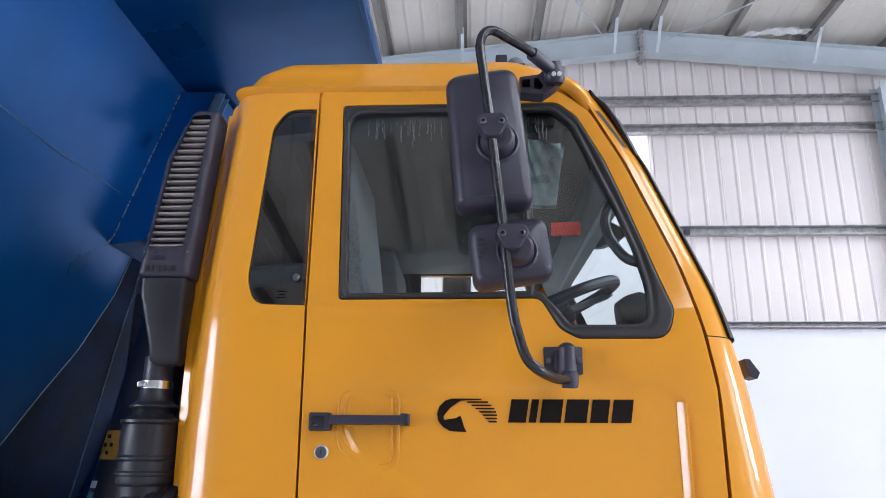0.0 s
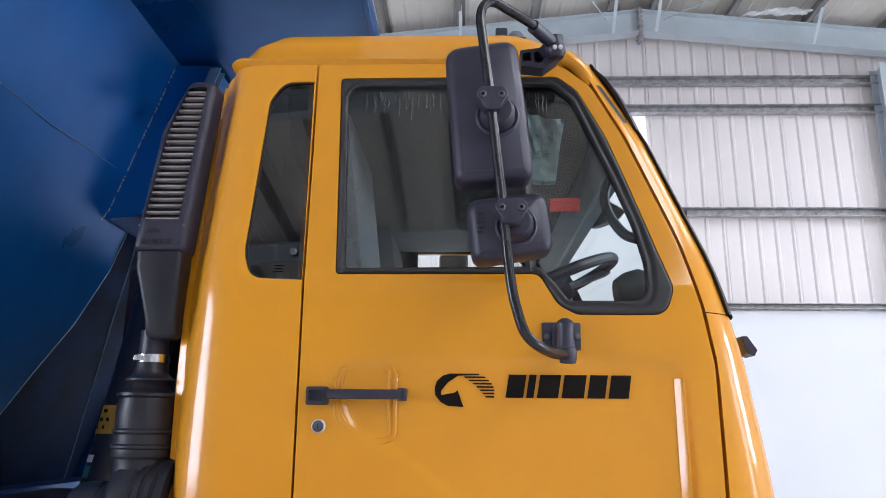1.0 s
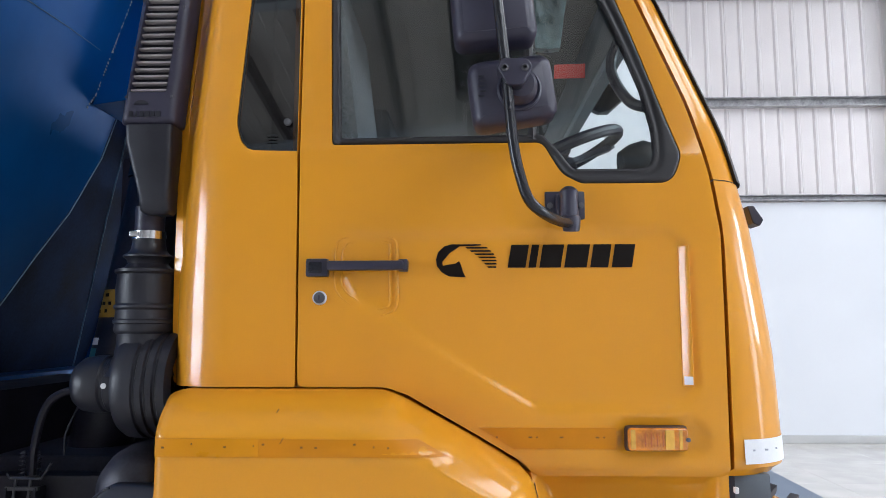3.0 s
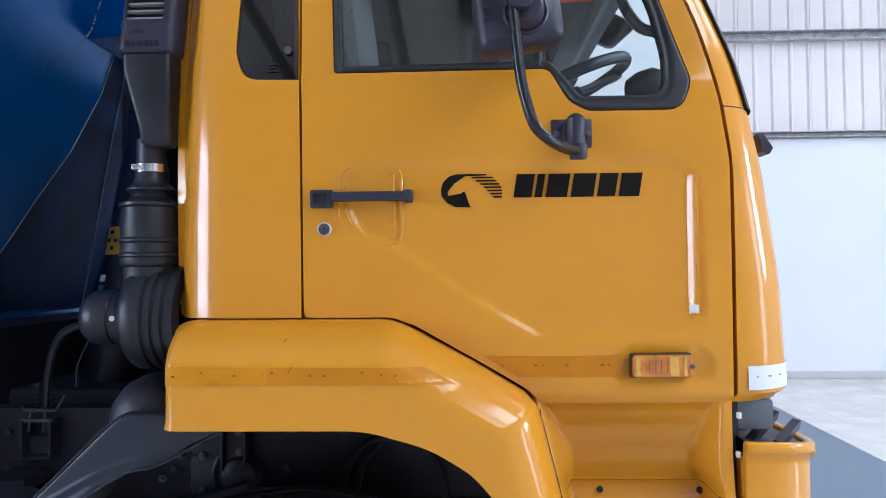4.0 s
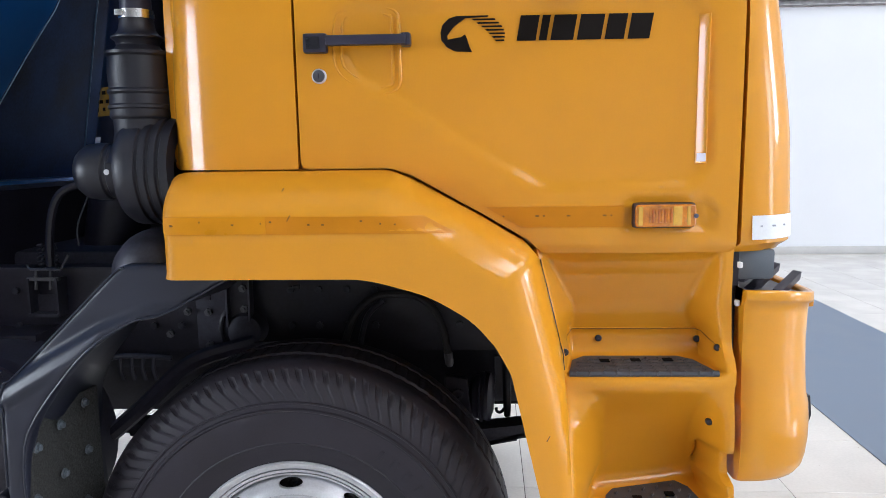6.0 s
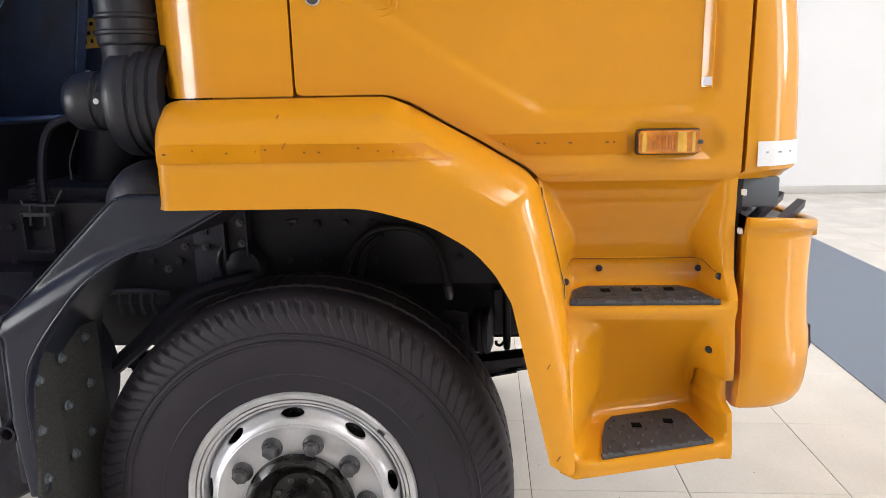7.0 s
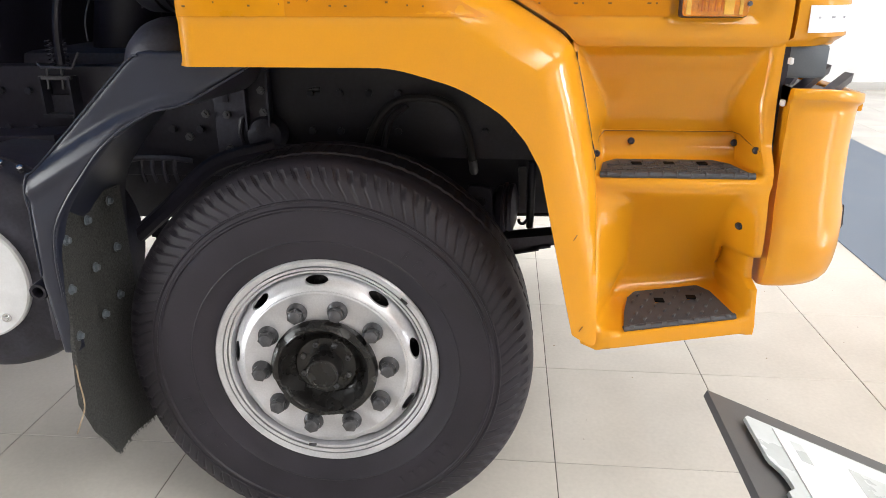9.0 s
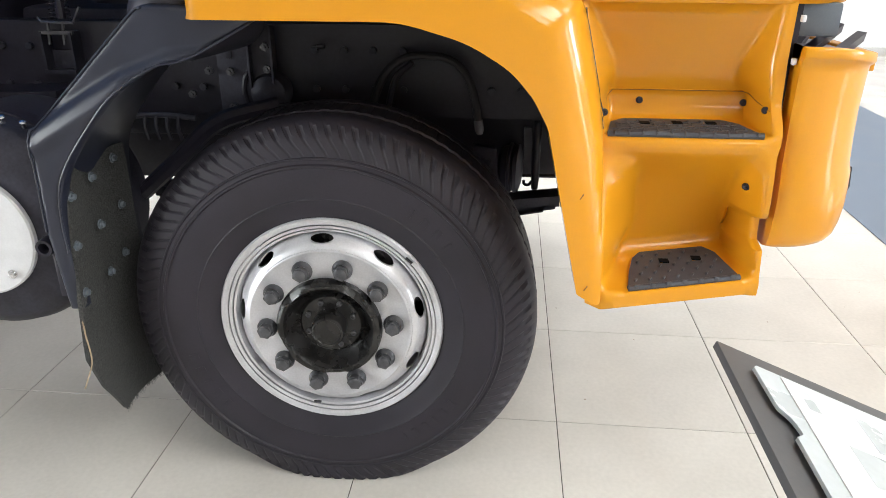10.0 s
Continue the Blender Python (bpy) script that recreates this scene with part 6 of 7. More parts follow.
for y, z in ((0.06, 0.883), (0.173, 0.90), (-0.039, 0.865), (0.06, 0.756), (-0.057, 0.745), (-0.062, 0.622), (0.173, 0.77), (0.064, 0.621), (0.15, 0.64)):
    m = Matrix.Translation((-0.592, y, z))
    if bolt is None:
        bm = lathe(bmesh.new(), [(0.013, 0), (0.013, 0.003), (0.008, 0.003), (0.008, 0.011), (0.004, 0.013), (0, 0.013)], (0, 0, 0), (1, 0, 0), 12)
        bolt = part("flap_bolt", bm, DUCTGREY, flap, "zinc plated bolt and washer")
        bolt.matrix_basis = m
    else:
        same(bolt, "flap_bolt", m, flap)
part("tie_string", tube(bmesh.new(), smooth_path([(-0.60, -0.085, 0.575), (-0.59, -0.10, 0.52), (-0.585, -0.105, 0.45), (-0.60, -0.115, 0.40), (-0.61, -0.12, 0.375)]), 0.0020, 6), STRING, flap, "frayed tan string")

# ---- chassis ----
for y in (0.50, 1.60):
    s = 1 if y < CY else -1
    bm = bmesh.new()
    prism(bm, [(0, 0.95), (0.075 * s, 0.95), (0.075 * s, 0.958), (0.008 * s, 0.958), (0.008 * s, 1.202), (0.075 * s, 1.202), (0.075 * s, 1.21), (0, 1.21)], lambda u, v, w: (-3.6 + w, y + u, v), 4.4)
    rail = tp("chassis_rail", bm, BLACKPAINT, label="black steel chassis rail with bolts", smooth=False)
    for x in np.arange(-1.3, 0.6, 0.085):
        for z in (1.03, 1.14):
            if (x * 13.7) % 1 > 0.35:
                part("rail_bolt", lathe(bmesh.new(), [(0.011, 0), (0.011, 0.012), (0, 0.014)], (float(x), y - 0.004 * s, z), (0, -s, 0), 8), DULL, rail)
for x in (-1.6, -0.6, 0.35):
    tp("cross_member", boxed((x, CY, 1.08), (0.10, 1.08, 0.22)), BLACKPAINT)
# plain occluding blocks, lowered to hide bright floor gaps from the camera
tp("engine", boxed((0.15, CY, 1.08), (1.1, 0.75, 0.76), bev=0.06), BLACKPAINT, label="black engine block and gearbox")
tp("gearbox", boxed((-0.75, CY, 0.915), (0.7, 0.5, 0.58), bev=0.08), BLACKPAINT)
bm = bmesh.new()
box(bm, (0.05, 0.62, 1.40), (0.95, 0.9, 0.03))
box(bm, (0.60, 0.62, 1.10), (0.03, 0.9, 0.5))
tp("inner_arch", bm, BLACKPAINT, label="black inner wheel arch liner")
bm = tube(bmesh.new(), [(0.0, 0.2, 0.50), (0.0, 1.9, 0.50)], 0.06, 12)
box(bm, (0, CY, 0.46), (0.12, 1.3, 0.14), bev=0.02)
tp("front_axle", bm, BLACKPAINT, label="black front axle beam")
for y in (0.55, 1.55):
    spring = None
    for k in range(5):
        th = 0.034 if k == 0 else 0.015
        top = 0.0 if k == 0 else -0.037 - 0.0165 * (k - 1)
        L = 0.64 - 0.012 * k * k
        pts = []
        for i in range(17):
            t = -1 + 2 * i / 16
            pts.append((-0.02 + L * t, 0.672 + 0.040 * t * t + top * (1 - 0.35 * t * t) - (0 if k == 0 else 0.004)))
        bm = bmesh.new()
        rows = [[(x, y - 0.04, z), (x, y + 0.04, z), (x, y + 0.04, z - th), (x, y - 0.04, z - th), (x, y - 0.04, z)] for x, z in pts]
        skin(bm, rows)
        if spring is None:
            spring = tp("leaf_spring", bm, DULL, label="black leaf spring pack", smooth=False)
        else:
            part("leaf", bm, DULL, spring, smooth=False)
    bm = lathe(bmesh.new(), [(0.0, -0.05), (0.04, -0.05), (0.04, 0.05), (0, 0.05)], (0.66, y, 0.70), (0, 1, 0), 16)
    box(bm, (0.67, y, 0.80), (0.08, 0.09, 0.2), bev=0.02)
    part("spring_hanger", bm, BLACKPAINT, spring)
bm = bmesh.new()
prism(bm, rounded([(0.350, 0.870), (0.420, 0.860), (0.426, 0.800), (0.440, 0.712), (0.395, 0.745), (0.350, 0.79)], 0.012), lambda u, v, w: (u, 0.50 + w, v), 0.03)
shackle = tp("brake_lever", bm, BLACKPAINT, label="black slack adjuster lever", bevel=0.006)
part("lever_eye", lathe(bmesh.new(), [(0.010, 0), (0.017, 0), (0.017, 0.008), (0.010, 0.008), (0.010, 0)], (0.392, 0.498, 0.812), (0, -1, 0), 20), DULL, shackle)
bm = lathe(bmesh.new(), [(0, 0), (0.05, 0.0), (0.066, 0.012), (0.070, 0.028), (0.078, 0.031), (0.078, 0.038), (0.071, 0.041), (0.071, 0.046), (0.076, 0.049), (0.074, 0.060), (0.05, 0.068), (0, 0.07)], (0.432, 0.56, 0.785), (0.95, -0.15, 0), 32)
tp("brake_chamber", bm, BLACKPAINT, label="black round brake chamber")
bm = bmesh.new()
prism(bm, rounded([(0.505, 0.90), (0.527, 0.90), (0.529, 0.80), (0.530, 0.765), (0.520, 0.765), (0.510, 0.785)], 0.005), lambda u, v, w: (u, 0.60 + w, v), 0.02)
tp("link_plate", bm, BLACKPAINT)
rod = tp("tie_rod", tube(bmesh.new(), [(0.546, 0.60, 0.92), (0.546, 0.60, 0.735), (0.546, 0.60, 0.705), (0.546, 0.60, 0.698)], 0.013, 12, radii=[0.013, 0.013, 0.011, 0.004]), BLACKPAINT, label="black hanging rod end")
part("cross_pin", tube(bmesh.new(), [(0.470, 0.60, 0.748), (0.62, 0.60, 0.749)], 0.0045, 8), BLACKPAINT, rod)
part("hook", tube(bmesh.new(), smooth_path([(0.540, 0.595, 0.735), (0.525, 0.59, 0.720), (0.512, 0.59, 0.724), (0.511, 0.59, 0.735)], 4), 0.005, 8), BLACKPAINT, rod)
hose = tp("air_hose", tube(bmesh.new(), smooth_path([(0.055, 0.43, 0.96), (0.064, 0.43, 1.0), (0.085, 0.43, 1.056), (0.115, 0.43, 1.100), (0.155, 0.43, 1.129), (0.203, 0.43, 1.138), (0.273, 0.43, 1.131), (0.321, 0.43, 1.099), (0.350, 0.43, 1.037), (0.365, 0.43, 0.957)]), 0.0115, 10), SEAL, label="black rubber air hose")
part("hose_fitting", lathe(bmesh.new(), [(0, 0), (0.013, 0), (0.013, 0.03), (0.008, 0.04), (0, 0.04)], (0.365, 0.43, 0.960), (0.15, 0, -1), 10), BOLT, hose)
for pts in ([(0.10, 0.42, 0.95), (0.13, 0.42, 1.07), (0.18, 0.42, 1.12)], [(-0.45, 0.4, 0.90), (-0.30, 0.38, 0.98), (-0.10, 0.40, 1.0), (0.05, 0.45, 0.95)], [(-0.62, 0.36, 0.74), (-0.50, 0.34, 0.84), (-0.36, 0.34, 0.96), (-0.2, 0.4, 1.0)],
            [(-0.825, 0.46, 1.22), (-0.822, 0.46, 1.30), (-0.803, 0.46, 1.394), (-0.764, 0.46, 1.448), (-0.68, 0.48, 1.475)], [(-0.662, 0.40, 1.430), (-0.697, 0.40, 1.35), (-0.700, 0.40, 1.290)]):
    r = {-0.62: 0.024, -0.825: 0.012, -0.662: 0.003}.get(pts[0][0], 0.009)
    tp("pipe", tube(bmesh.new(), smooth_path(pts), r, 8), DULL if r < 0.005 else BLACKPAINT)
bm = boxed((-0.335, 0.455, 1.072), (0.095, 0.03, 0.20), bev=0.005)
valve_bracket = tp("valve_bracket", bm, DULL, label="grey valve bracket on the chassis")
part("bracket_slot", boxed((-0.345, 0.438, 1.135), (0.018, 0.006, 0.030), bev=0.002), BLACKPAINT, valve_bracket)
bm = boxed((-0.252, 0.462, 1.125), (0.070, 0.012, 0.17))
post = tp("channel_post", bm, BLACKPAINT, label="black upright channel with bolts")
for x in (-0.287, -0.220):
    part("post_flange", boxed((x, 0.447, 1.125), (0.007, 0.036, 0.17), bev=0.002), DULL, post)
for x, z in ((-0.243, 1.152), (-0.241, 1.090)):
    part("post_bolt", lathe(bmesh.new(), [(0.012, 0), (0.012, 0.010), (0.006, 0.010), (0.006, 0.018), (0, 0.018)], (x, 0.455, z), (0, -1, 0), 6), BOLT, post)
part("hook_strap", tube(bmesh.new(), smooth_path([(-0.300, 0.44, 0.985), (-0.308, 0.435, 1.03), (-0.300, 0.435, 1.07), (-0.285, 0.44, 1.085)], 4), 0.008, 8), BLACKPAINT, post)
tp("brake_booster", lathe(bmesh.new(), [(0, -0.004), (0.030, 0.0), (0.050, 0.012), (0.056, 0.03), (0.056, 0.10), (0, 0.10)], (-0.240, 0.425, 1.022), (0, 1, 0), 32), DULL, label="grey round brake booster")
tp("grease_nipple", tube(bmesh.new(), [(-0.103, 0.44, 1.157), (-0.090, 0.44, 1.157), (-0.088, 0.44, 1.157), (-0.069, 0.44, 1.158)], 0.006, 10, radii=[0.004, 0.004, 0.007, 0.007]), BOLT, label="small bright grease nipple")
for x, z in ((-0.342, 1.085), (-0.343, 0.985), (-0.404, 1.087), (-0.46, 1.02)):
    tp("chassis_bolt", lathe(bmesh.new(), [(0.012, 0), (0.012, 0.012), (0.006, 0.012), (0.006, 0.020), (0, 0.020)], (x, 0.437, z), (0, -1, 0), 6), BOLT)
tp("pipe_rail", tube(bmesh.new(), smooth_path([(-0.62, 0.34, 0.965), (-0.58, 0.35, 0.974), (-0.50, 0.35, 0.975), (-0.43, 0.36, 0.966)], 5), 0.008, 8), DULL, label="grey brake pipe with hanging loops")
for x in (-0.572, -0.540, -0.508, -0.476):
    tp("pipe_loop", tube(bmesh.new(), smooth_path([(x, 0.35, 0.972), (x - 0.003, 0.345, 0.94), (x + 0.002, 0.35, 0.905)], 4), 0.006, 8), DULL)
# cab tilt latch with two springs
bm = boxed((-0.893, 0.47, 1.128), (0.007, 0.05, 0.115))
box(bm, (-0.806, 0.47, 1.128), (0.007, 0.05, 0.115))
box(bm, (-0.850, 0.47, 1.074), (0.094, 0.06, 0.010))
box(bm, (-0.850, 0.488, 1.10), (0.080, 0.006, 0.06))
latch = tp("spring_latch", bm, DULL, label="grey spring latch bracket", smooth=False)
part("latch_yoke", tube(bmesh.new(), [(-0.898, 0.46, 1.224), (-0.886, 0.455, 1.212), (-0.794, 0.455, 1.210), (-0.769, 0.46, 1.254)], 0.004, 6), BOLT, latch)
part("latch_bar", boxed((-0.848, 0.455, 1.183), (0.098, 0.012, 0.010)), BOLT, latch)
for x in (-0.868, -0.824):
    part("latch_rod", tube(bmesh.new(), [(x, 0.455, 1.212), (x - 0.006, 0.455, 1.150)], 0.0045, 8), BOLT, latch)
for x in (-0.860, -0.816):
    pts = [(x + 0.008 * math.cos(a), 0.47 + 0.008 * math.sin(a), 1.216 + a * 0.0019) for a in (0.5 * k for k in range(76))]
    part("coil", tube(bmesh.new(), pts, 0.0026, 5), DULL, latch, "coil spring")
tp("latch_shelf", boxed((-0.92, 0.44, 1.045), (0.26, 0.16, 0.035), Matrix.Rotation(radians(-2), 4, "Y"), bev=0.004), BLACKPAINT)
# round canister with a pale end cap
tank = tp("air_tank", lathe(bmesh.new(), [(0, 0.0), (0.17, 0.0), (0.24, -0.012), (0.275, -0.04), (0.29, -0.08), (0.29, -0.36), (0, -0.38)], (-0.905, 0.02, 0.735), (0, -1, 0), 64), DULL, label="dark round tank with a pale grey end cap", angle=50)
part("end_cap", lathe(bmesh.new(), [(0.165, 0.0), (0.165, 0.012), (0.160, 0.016), (0, 0.018)], (-0.905, 0.018, 0.735), (0, -1, 0), 56), WHITEPAPER, tank, "pale grey metal end cap")
part("cap_bolt", lathe(bmesh.new(), [(0.012, 0.0), (0.012, 0.004), (0.007, 0.004), (0.007, 0.01), (0, 0.012)], (-0.815, 0.0, 0.635), (0, -1, 0), 12), CHROME, tank)
for x in (-0.85, -0.80, -0.75):
    part("strap_bolt", lathe(bmesh.new(), [(0.008, 0), (0.008, 0.02), (0, 0.024)], (x, 0.08, 1.022 - 0.25 * (x + 0.9) ** 2 * 4), (0.3, -0.6, 1), 10), CHROME, tank)
part("strap", lathe(bmesh.new(), [(0.291, -0.12), (0.297, -0.12), (0.297, -0.17), (0.291, -0.17)], (-0.905, 0.02, 0.735), (0, -1, 0), 64), BLACKPAINT, tank)
tp("pipe_end", lathe(bmesh.new(), [(0.014, -0.02), (0.014, 0.02), (0.021, 0.02), (0.023, 0.0), (0.021, -0.06), (0.021, -0.1)], (-0.672, -0.045, 0.738), (0, -1, 0), 20), BLACKPAINT, label="open black pipe end")
tp("guard_bracket", boxed((-0.650, -0.035, 0.66), (0.03, 0.03, 0.12), bev=0.006), BLACKPAINT)
# hidden mass between the rails, fuel side
tp("battery_box", boxed((-1.55, 0.25, 0.9), (0.7, 0.45, 0.5), bev=0.03), BLACKPAINT, label="black box on the chassis")

# occluding box added so the bright hall stays hidden below the front wall
tp("body_blocker", boxed((-2.1, 1.05, 1.16), (1.9, 1.3, 0.55)), BLACKPAINT, label="black box added under the tipping body to hide the hall")

# made-up box that stops floor light rising between cab and body
tp("gap_blocker", boxed((-0.74, 1.30, 1.02), (0.80, 1.1, 0.42), bev=0.03), DULL, label="dark box added to block light between cab and tipping body")
# box added to darken the gap and block reflections of the bright hall
tp("rear_blocker", boxed((-0.70, 1.85, 1.675), (0.94, 0.5, 1.55), bev=0.03), BLACKPAINT, label="black box added behind the cab to keep the gap dark")

# ---- tipping body ----
def wall_x(z):
    return -0.905 - (3.36 - z) * 0.325


def on_wall(off):
    """Lays a plan of (y, z) on the sloping wall, off metres before it."""
    return lambda u, v, w: (wall_x(v) + off - w, u, v)


bm = bmesh.new()
prism(bm, [(-0.15, 3.40), (2.25, 3.40), (2.25, 2.64), (1.285, 2.64), (1.245, 2.56), (1.200, 2.37), (1.05, 1.90), (0.90, 1.42), (0.80, 1.10), (-0.15, 1.10)], on_wall(0.0), 0.05)
fw = tp("body_front_wall", bm, BLUE, label="glossy dark blue sloping front wall of the tipping body", smooth=False)
bm = bmesh.new()
prism(bm, [(1.255, 2.60), (1.500, 2.64), (1.50, 2.40), (1.413, 2.15), (1.29, 1.94), (1.198, 1.763), (1.00, 1.42), (0.88, 1.20), (0.80, 1.10), (0.90, 1.42), (1.05, 1.90), (1.20, 2.37)], on_wall(-0.004), 0.05)
part("wall_flange", bm, BLUE, fw, "dark blue folded edge flange", smooth=False, bevel=0.003)
# filler plate added behind the wall, its shade painted in the colour
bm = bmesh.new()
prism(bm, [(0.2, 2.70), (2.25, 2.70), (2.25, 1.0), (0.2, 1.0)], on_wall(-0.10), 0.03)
tp("body_underside", bm, UNDERBODY, label="tipping body underside, blue paint with shade put into its colour", smooth=False)
# tube marks the edge of a hidden surface, placed to fit the camera's view
part("plate_seam", tube(bmesh.new(), [(wall_x(z) - 0.10, y, z) for y, z in ((1.80, 2.60), (1.83, 2.51), (1.90, 2.21), (2.08, 1.56), (2.14, 1.3))], 0.006, 6), BLUESTEEL, fw)
bm = boxed((-0.43, 1.05, 3.385), (0.97, 2.40, 0.03))
box(bm, (0.045, 1.05, 3.40), (0.02, 2.40, 0.09))
box(bm, (-0.43, 1.62, 3.43), (0.97, 0.05, 0.06))
tp("cab_guard", bm, BLUE, label="dark blue cab guard canopy over the cab", smooth=False, bevel=0.004)
bm = bmesh.new()
prism(bm, rounded([(wall_x(3.35) + 0.19, 3.35), (wall_x(2.62) + 0.15, 2.62), (wall_x(2.60), 2.60), (wall_x(3.35), 3.35)], [0.002, 0.05, 0.002, 0.002]), lambda u, v, w: (u, 1.285 + w, v), 0.965)
col = tp("body_column", bm, BLUE, label="dark blue box column on the front wall", smooth=False, bevel=0.01)
for y, z0, z1 in ((1.25, 3.08, 3.32), (1.13, 3.02, 3.10)):
    a, b = wall_x(z0), wall_x(z1)
    bm = bmesh.new()
    for lo, hi, dy, wy in ((0.185, 0.191, 0.0, 0.06), (0.185, 0.235, 0.0, 0.006), (0.185, 0.235, 0.054, 0.006)):
        prism(bm, [(b + hi, z1), (a + hi, z0), (a + lo, z0), (b + lo, z1)], lambda u, v, w: (u, y + dy + w, v), wy)
    part("steel_channel", bm, BLUESTEEL, col, "blue steel channel end with its sheen in a paler colour", smooth=False)
random.seed(3)
bm = bmesh.new()
for k in range(150):
    z = 3.33 - k * 0.0115 + random.uniform(-0.004, 0.004)
    y = float(np.interp(z, [1.90, 2.37, 2.56, 2.64], [1.052, 1.202, 1.246, 1.281]))
    if z > 2.57 and random.random() < 0.72:
        m = Matrix.Translation((wall_x(z) + 0.002, y, z + random.uniform(-0.004, 0.004))) @ Matrix.Rotation(radians(-18 if z > 2.6 else -14), 4, "Y")
        bmesh.ops.create_icosphere(bm, subdivisions=1, radius=1.0, matrix=m @ Matrix.Diagonal((0.003, random.uniform(0.0015, 0.0035), random.uniform(0.004, 0.009), 1)))
part("weld_bead", bm, FOAM, fw, "bright weld bead", kind="stuff")
bm = tube(bmesh.new(), [(wall_x(2.80) + 0.001, y, 2.80 + 0.01 * math.sin(y * 7)) for y in (0.2, 0.45, 0.7, 0.95, 1.20)], 0.0022, 5)
part("plate_seam", bm, BLUESTEEL, fw)
for pts in ([(1.50, 2.60), (1.50, 2.42), (1.413, 2.15), (1.29, 1.94), (1.198, 1.763), (1.00, 1.42)],):
    part("plate_seam", tube(bmesh.new(), [(wall_x(z) + 0.002, y, z) for y, z in pts], 0.0022, 6), BLUESTEEL, fw)
bm = boxed((-3.6, -0.13, 2.4), (4.3, 0.05, 1.9))
box(bm, (-3.6, 2.23, 2.4), (4.3, 0.05, 1.9))
box(bm, (-3.6, 1.05, 1.42), (4.3, 2.3, 0.06))
tp("body_side", bm, BLUE, label="blue side walls of the tipping body", smooth=False)
cyl = tp("hoist_cylinder", tube(bmesh.new(), [(-0.90, 0.98, 1.15), (-0.80, 0.98, 1.65), (-0.64, 0.98, 2.55)], 0.11, 24), BLACKPAINT, label="dark hydraulic hoist cylinder with yellow label")
part("cylinder_ring", tube(bmesh.new(), [(-0.703, 0.98, 2.19), (-0.696, 0.98, 2.23)], 0.12, 24), BLACKPAINT, cyl)


def on_cylinder(name, z, a0, a1, h, mat, label=""):
    """A label wrapped on the cylinder."""
    cx = float(np.interp(z, [1.15, 1.65, 2.55], [-0.9, -0.8, -0.64]))
    rows = []
    for k in (0, 1):
        zz = z + (k - 0.5) * h
        c2 = cx + (zz - z) * 0.19
        rows.append([(c2 + 0.112 * math.sin(radians(a)), 0.98 - 0.112 * math.cos(radians(a)), zz) for a in np.linspace(a0, a1, 8)])
    bm = bmesh.new()
    skin(bm, rows)
    return part(name, bm, mat, cyl, label)


on_cylinder("warning_label", 1.735, -70, -2, 0.10, LABELYELLOW, "yellow warning label with dark bars")
for k, (z, a) in enumerate(((1.765, -60), (1.765, -34), (1.735, -56), (1.735, -40), (1.735, -22), (1.708, -54), (1.708, -28))):
    cx = float(np.interp(z, [1.15, 1.65, 2.55], [-0.9, -0.8, -0.64]))
    m = Matrix.Translation((cx + 0.1135 * math.sin(radians(a)), 0.98 - 0.1135 * math.cos(radians(a)), z)) @ Matrix.Rotation(radians(a), 4, "Z")
    part("label_bar", boxed((0, 0, 0), (0.020 if k % 2 else 0.012, 0.002, 0.012), m), BLACKINK, cyl)
on_cylinder("white_label", 1.60, -64, -30, 0.025, WHITEPAPER, "small white label")
on_cylinder("blue_label", 1.555, -66, -30, 0.04, LABELBLUE, "small blue-green label")

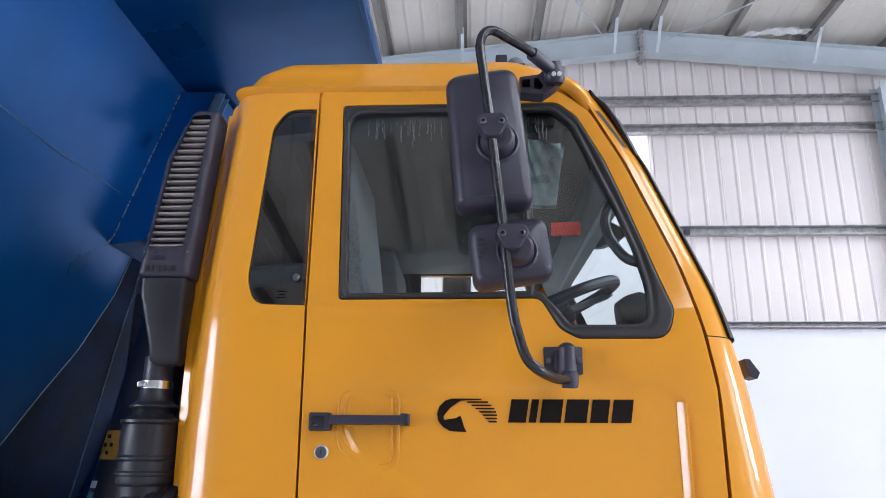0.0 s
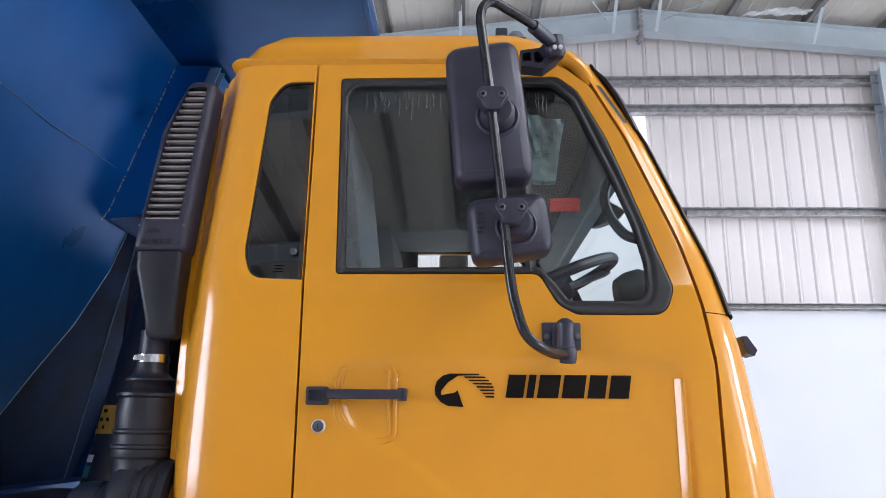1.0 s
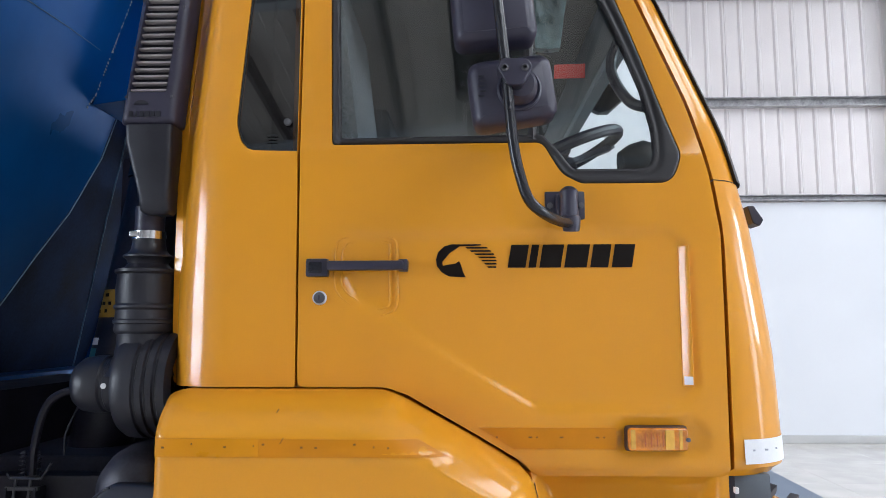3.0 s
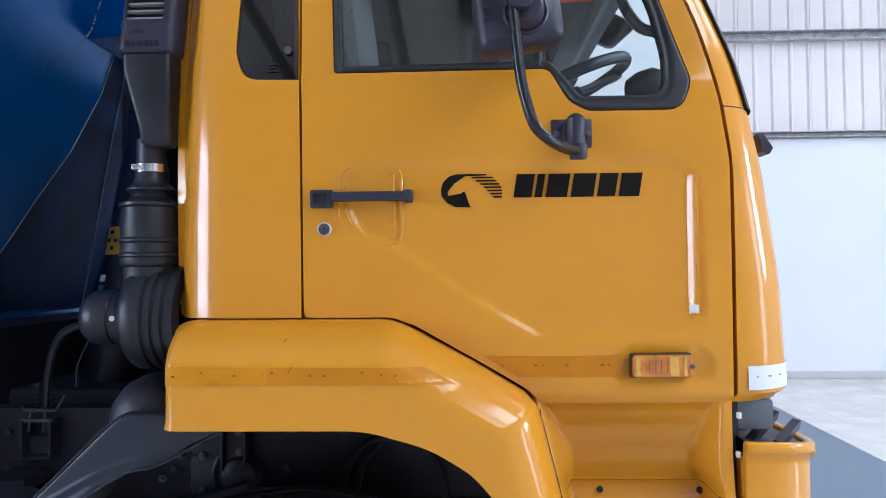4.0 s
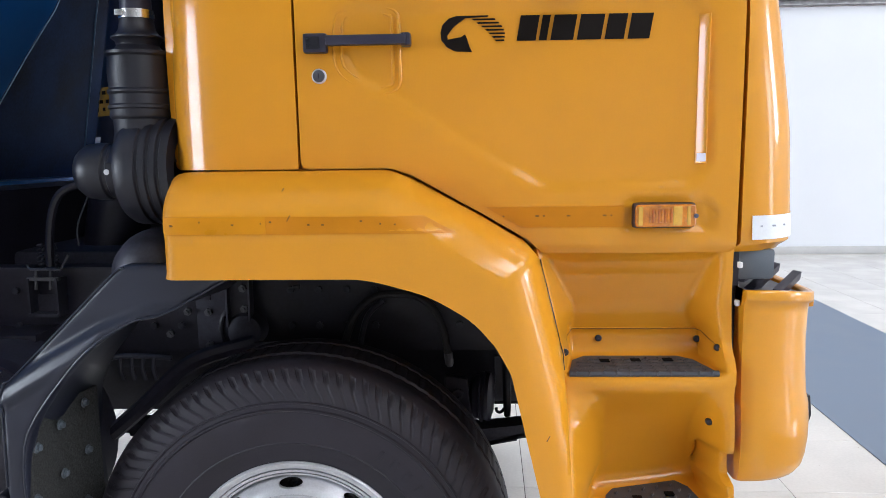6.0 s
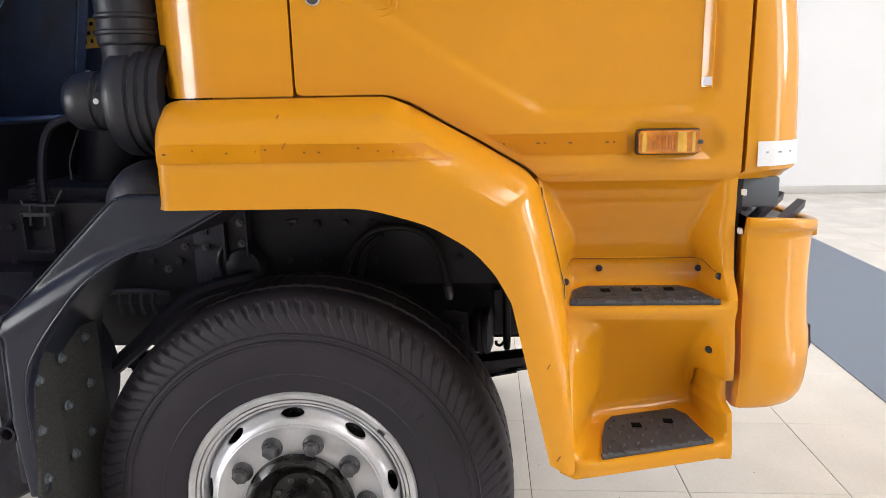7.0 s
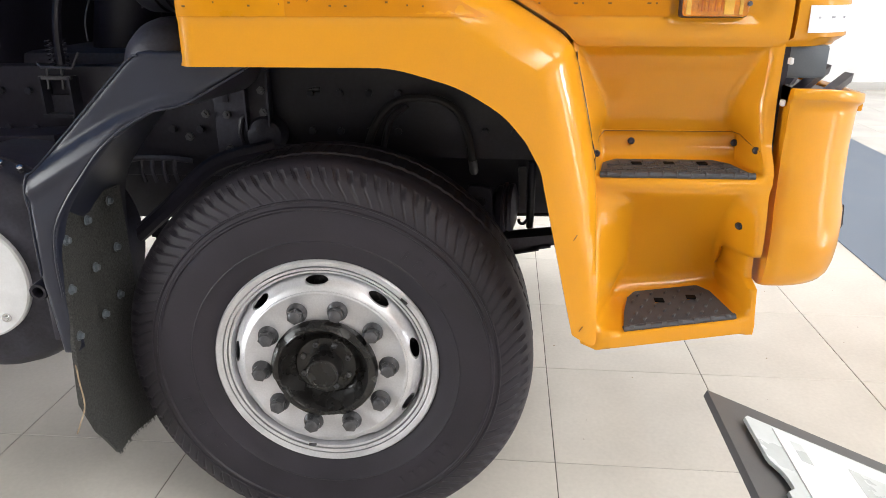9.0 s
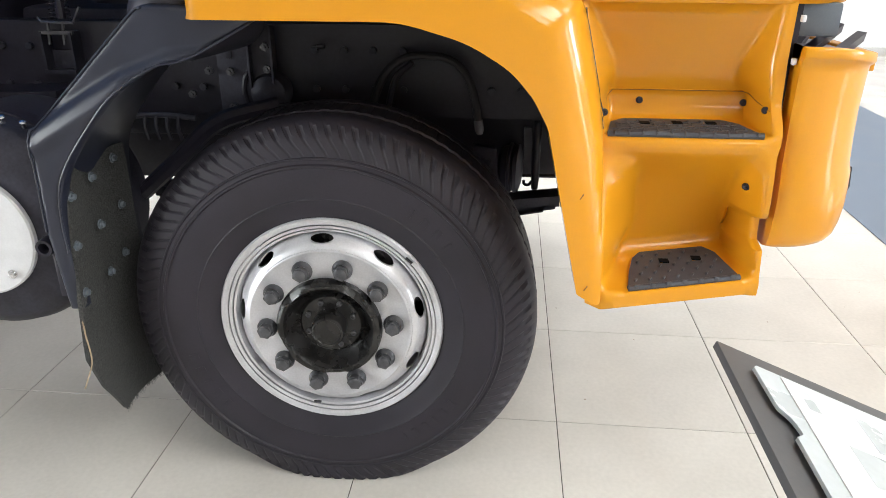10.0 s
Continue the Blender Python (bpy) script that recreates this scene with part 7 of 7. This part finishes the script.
# ---- information board beside the walkway ----
def info_board():
    e = empty("information_board", (0.86, -1.2, 0))
    c = Vector((0.638, -0.952, 1.066))
    d1 = Vector((-0.02, -1, 0)).normalized()
    d2 = Vector((1, -0.02, -0.42)).normalized()
    d2 = (d2 - d1 * d2.dot(d1)).normalized()
    n = d2.cross(d1) * -1
    if n.z < 0:
        n = -n
    m = Matrix((d2, d1 * -1, n)).transposed().to_4x4()
    if m.determinant() < 0:
        m = Matrix((d2, d1, n)).transposed().to_4x4()
        s = 1
    else:
        s = -1
    m.translation = c - Vector((0.86, -1.2, 0))
    W, H = 0.46, 0.62
    part("backing_board", boxed((W / 2 - 0.005, s * (H / 2 + 0.003), -0.006), (W, H, 0.008), m, bev=0.001), BOARD, e, "grey display board")
    out = [(0.022, s * 0.040), (0.018, s * 0.045), (0.0195, s * 0.103), (0.0205, s * 0.108), (0.024, s * 0.112), (0.028, s * 0.117), (0.0305, s * 0.125), (0.0315, s * 0.134), (0.031, s * 0.138), (0.0225, s * 0.146), (0.0195, s * 0.60), (0.43, s * 0.60), (0.43, s * 0.040)]
    bm = bmesh.new()
    prism(bm, out, lambda u, v, w: m @ Vector((u, v, 0.0015 + w)), 0.0035)
    part("acrylic_sheet", bm, FOAM, e, "clear edged acrylic cover")
    bm = bmesh.new()
    prism(bm, [(0.046, s * 0.0445), (0.425, s * 0.0445), (0.425, s * 0.59), (0.040, s * 0.59)], lambda u, v, w: m @ Vector((u, v, 0.0048 + w)), 0.0012)
    part("printed_sheet", bm, WHITEPAPER, e, "white printed sheet, glare put into its pale print")
    # pale blocks for the print: the glare over it is in their colour
    for u, v, a, h in ((0.065, 0.072, 0.012, 0.03), (0.14, 0.09, 0.05, 0.05), (0.10, 0.15, 0.04, 0.05), (0.12, 0.20, 0.008, 0.01)):
        part("glare_print", boxed((u, s * v, 0.00606), (a, h, 0.0003), m), FOAM, e)
    part("post", tube(bmesh.new(), [m @ Vector((0.25, s * 0.31, -0.012)), Vector((0.0, -0.05, 0.02))], 0.025, 16), CHROME, e)
    part("foot", lathe(bmesh.new(), [(0.18, 0), (0.18, 0.012), (0.03, 0.022), (0, 0.022)], (0, -0.05, 0), (0, 0, 1), 32), BOARD, e)
    return tagged(e, label="grey framed information board on a post by the truck", category="information board")


info_board()

# ---- floor tiles ----
random.seed(11)
TS = 0.6
ROT = Matrix.Rotation(radians(-1.2), 4, "Z")
ORG = Matrix.Translation((0.657, 0.94, 0)) @ ROT


def tile_bm(bm, m, s=0.5974):
    h = s / 2
    b = h - 0.0008
    lo = [bm.verts.new(m @ Vector((x, y, -0.004))) for x, y in ((-h, -h), (h, -h), (h, h), (-h, h))]
    md = [bm.verts.new(m @ Vector((x, y, -0.001))) for x, y in ((-h, -h), (h, -h), (h, h), (-h, h))]
    hi = [bm.verts.new(m @ Vector((x, y, 0.0))) for x, y in ((-b, -b), (b, -b), (b, b), (-b, b))]
    for k in range(4):
        j = (k + 1) % 4
        bm.faces.new((lo[k], lo[j], md[j], md[k]))
        bm.faces.new((md[k], md[j], hi[j], hi[k]))
    bm.faces.new(hi)


proto = None
rest = bmesh.new()
for i in range(-20, 23):
    for j in range(-43, 15):
        m = ORG @ Matrix.Translation(((i + 0.5) * TS, (j + 0.5) * TS, 0))
        p = m.translation
        if not (HX0 < p.x < HX1 and HY0 < p.y < 9.3):
            continue
        if -2.6 < p.x < 5.2 and -1.6 < p.y < 6.2:
            if proto is None:
                bm = bmesh.new()
                tile_bm(bm, Matrix())
                proto = part("tile", bm, TILE, floor, smooth=False)
                proto.matrix_basis = m
            else:
                same(proto, "tile", m @ Matrix.Rotation(random.choice((0, 1, 2, 3)) * math.pi / 2, 4, "Z"), floor)
        else:
            tile_bm(rest, m)
part("tiles", rest, TILE, floor, "cream floor tiles", smooth=False, kind="stuff")
random.seed(21)
bm = bmesh.new()
for k in range(70):
    x, y, r = random.uniform(-1.6, 3.2), random.uniform(-0.3, 2.6), random.uniform(0.0012, 0.004)
    vs = [bm.verts.new((x + r * math.cos(a) * random.uniform(0.6, 1.3), y + r * math.sin(a) * random.uniform(0.6, 1.3), 0.0012)) for a in (1.05 * q for q in range(6))]
    bm.faces.new(vs)
tagged(part("grit", bm, MARK, None, smooth=False), label="small dark specks of grit on the tiles", category="grit", kind="stuff")
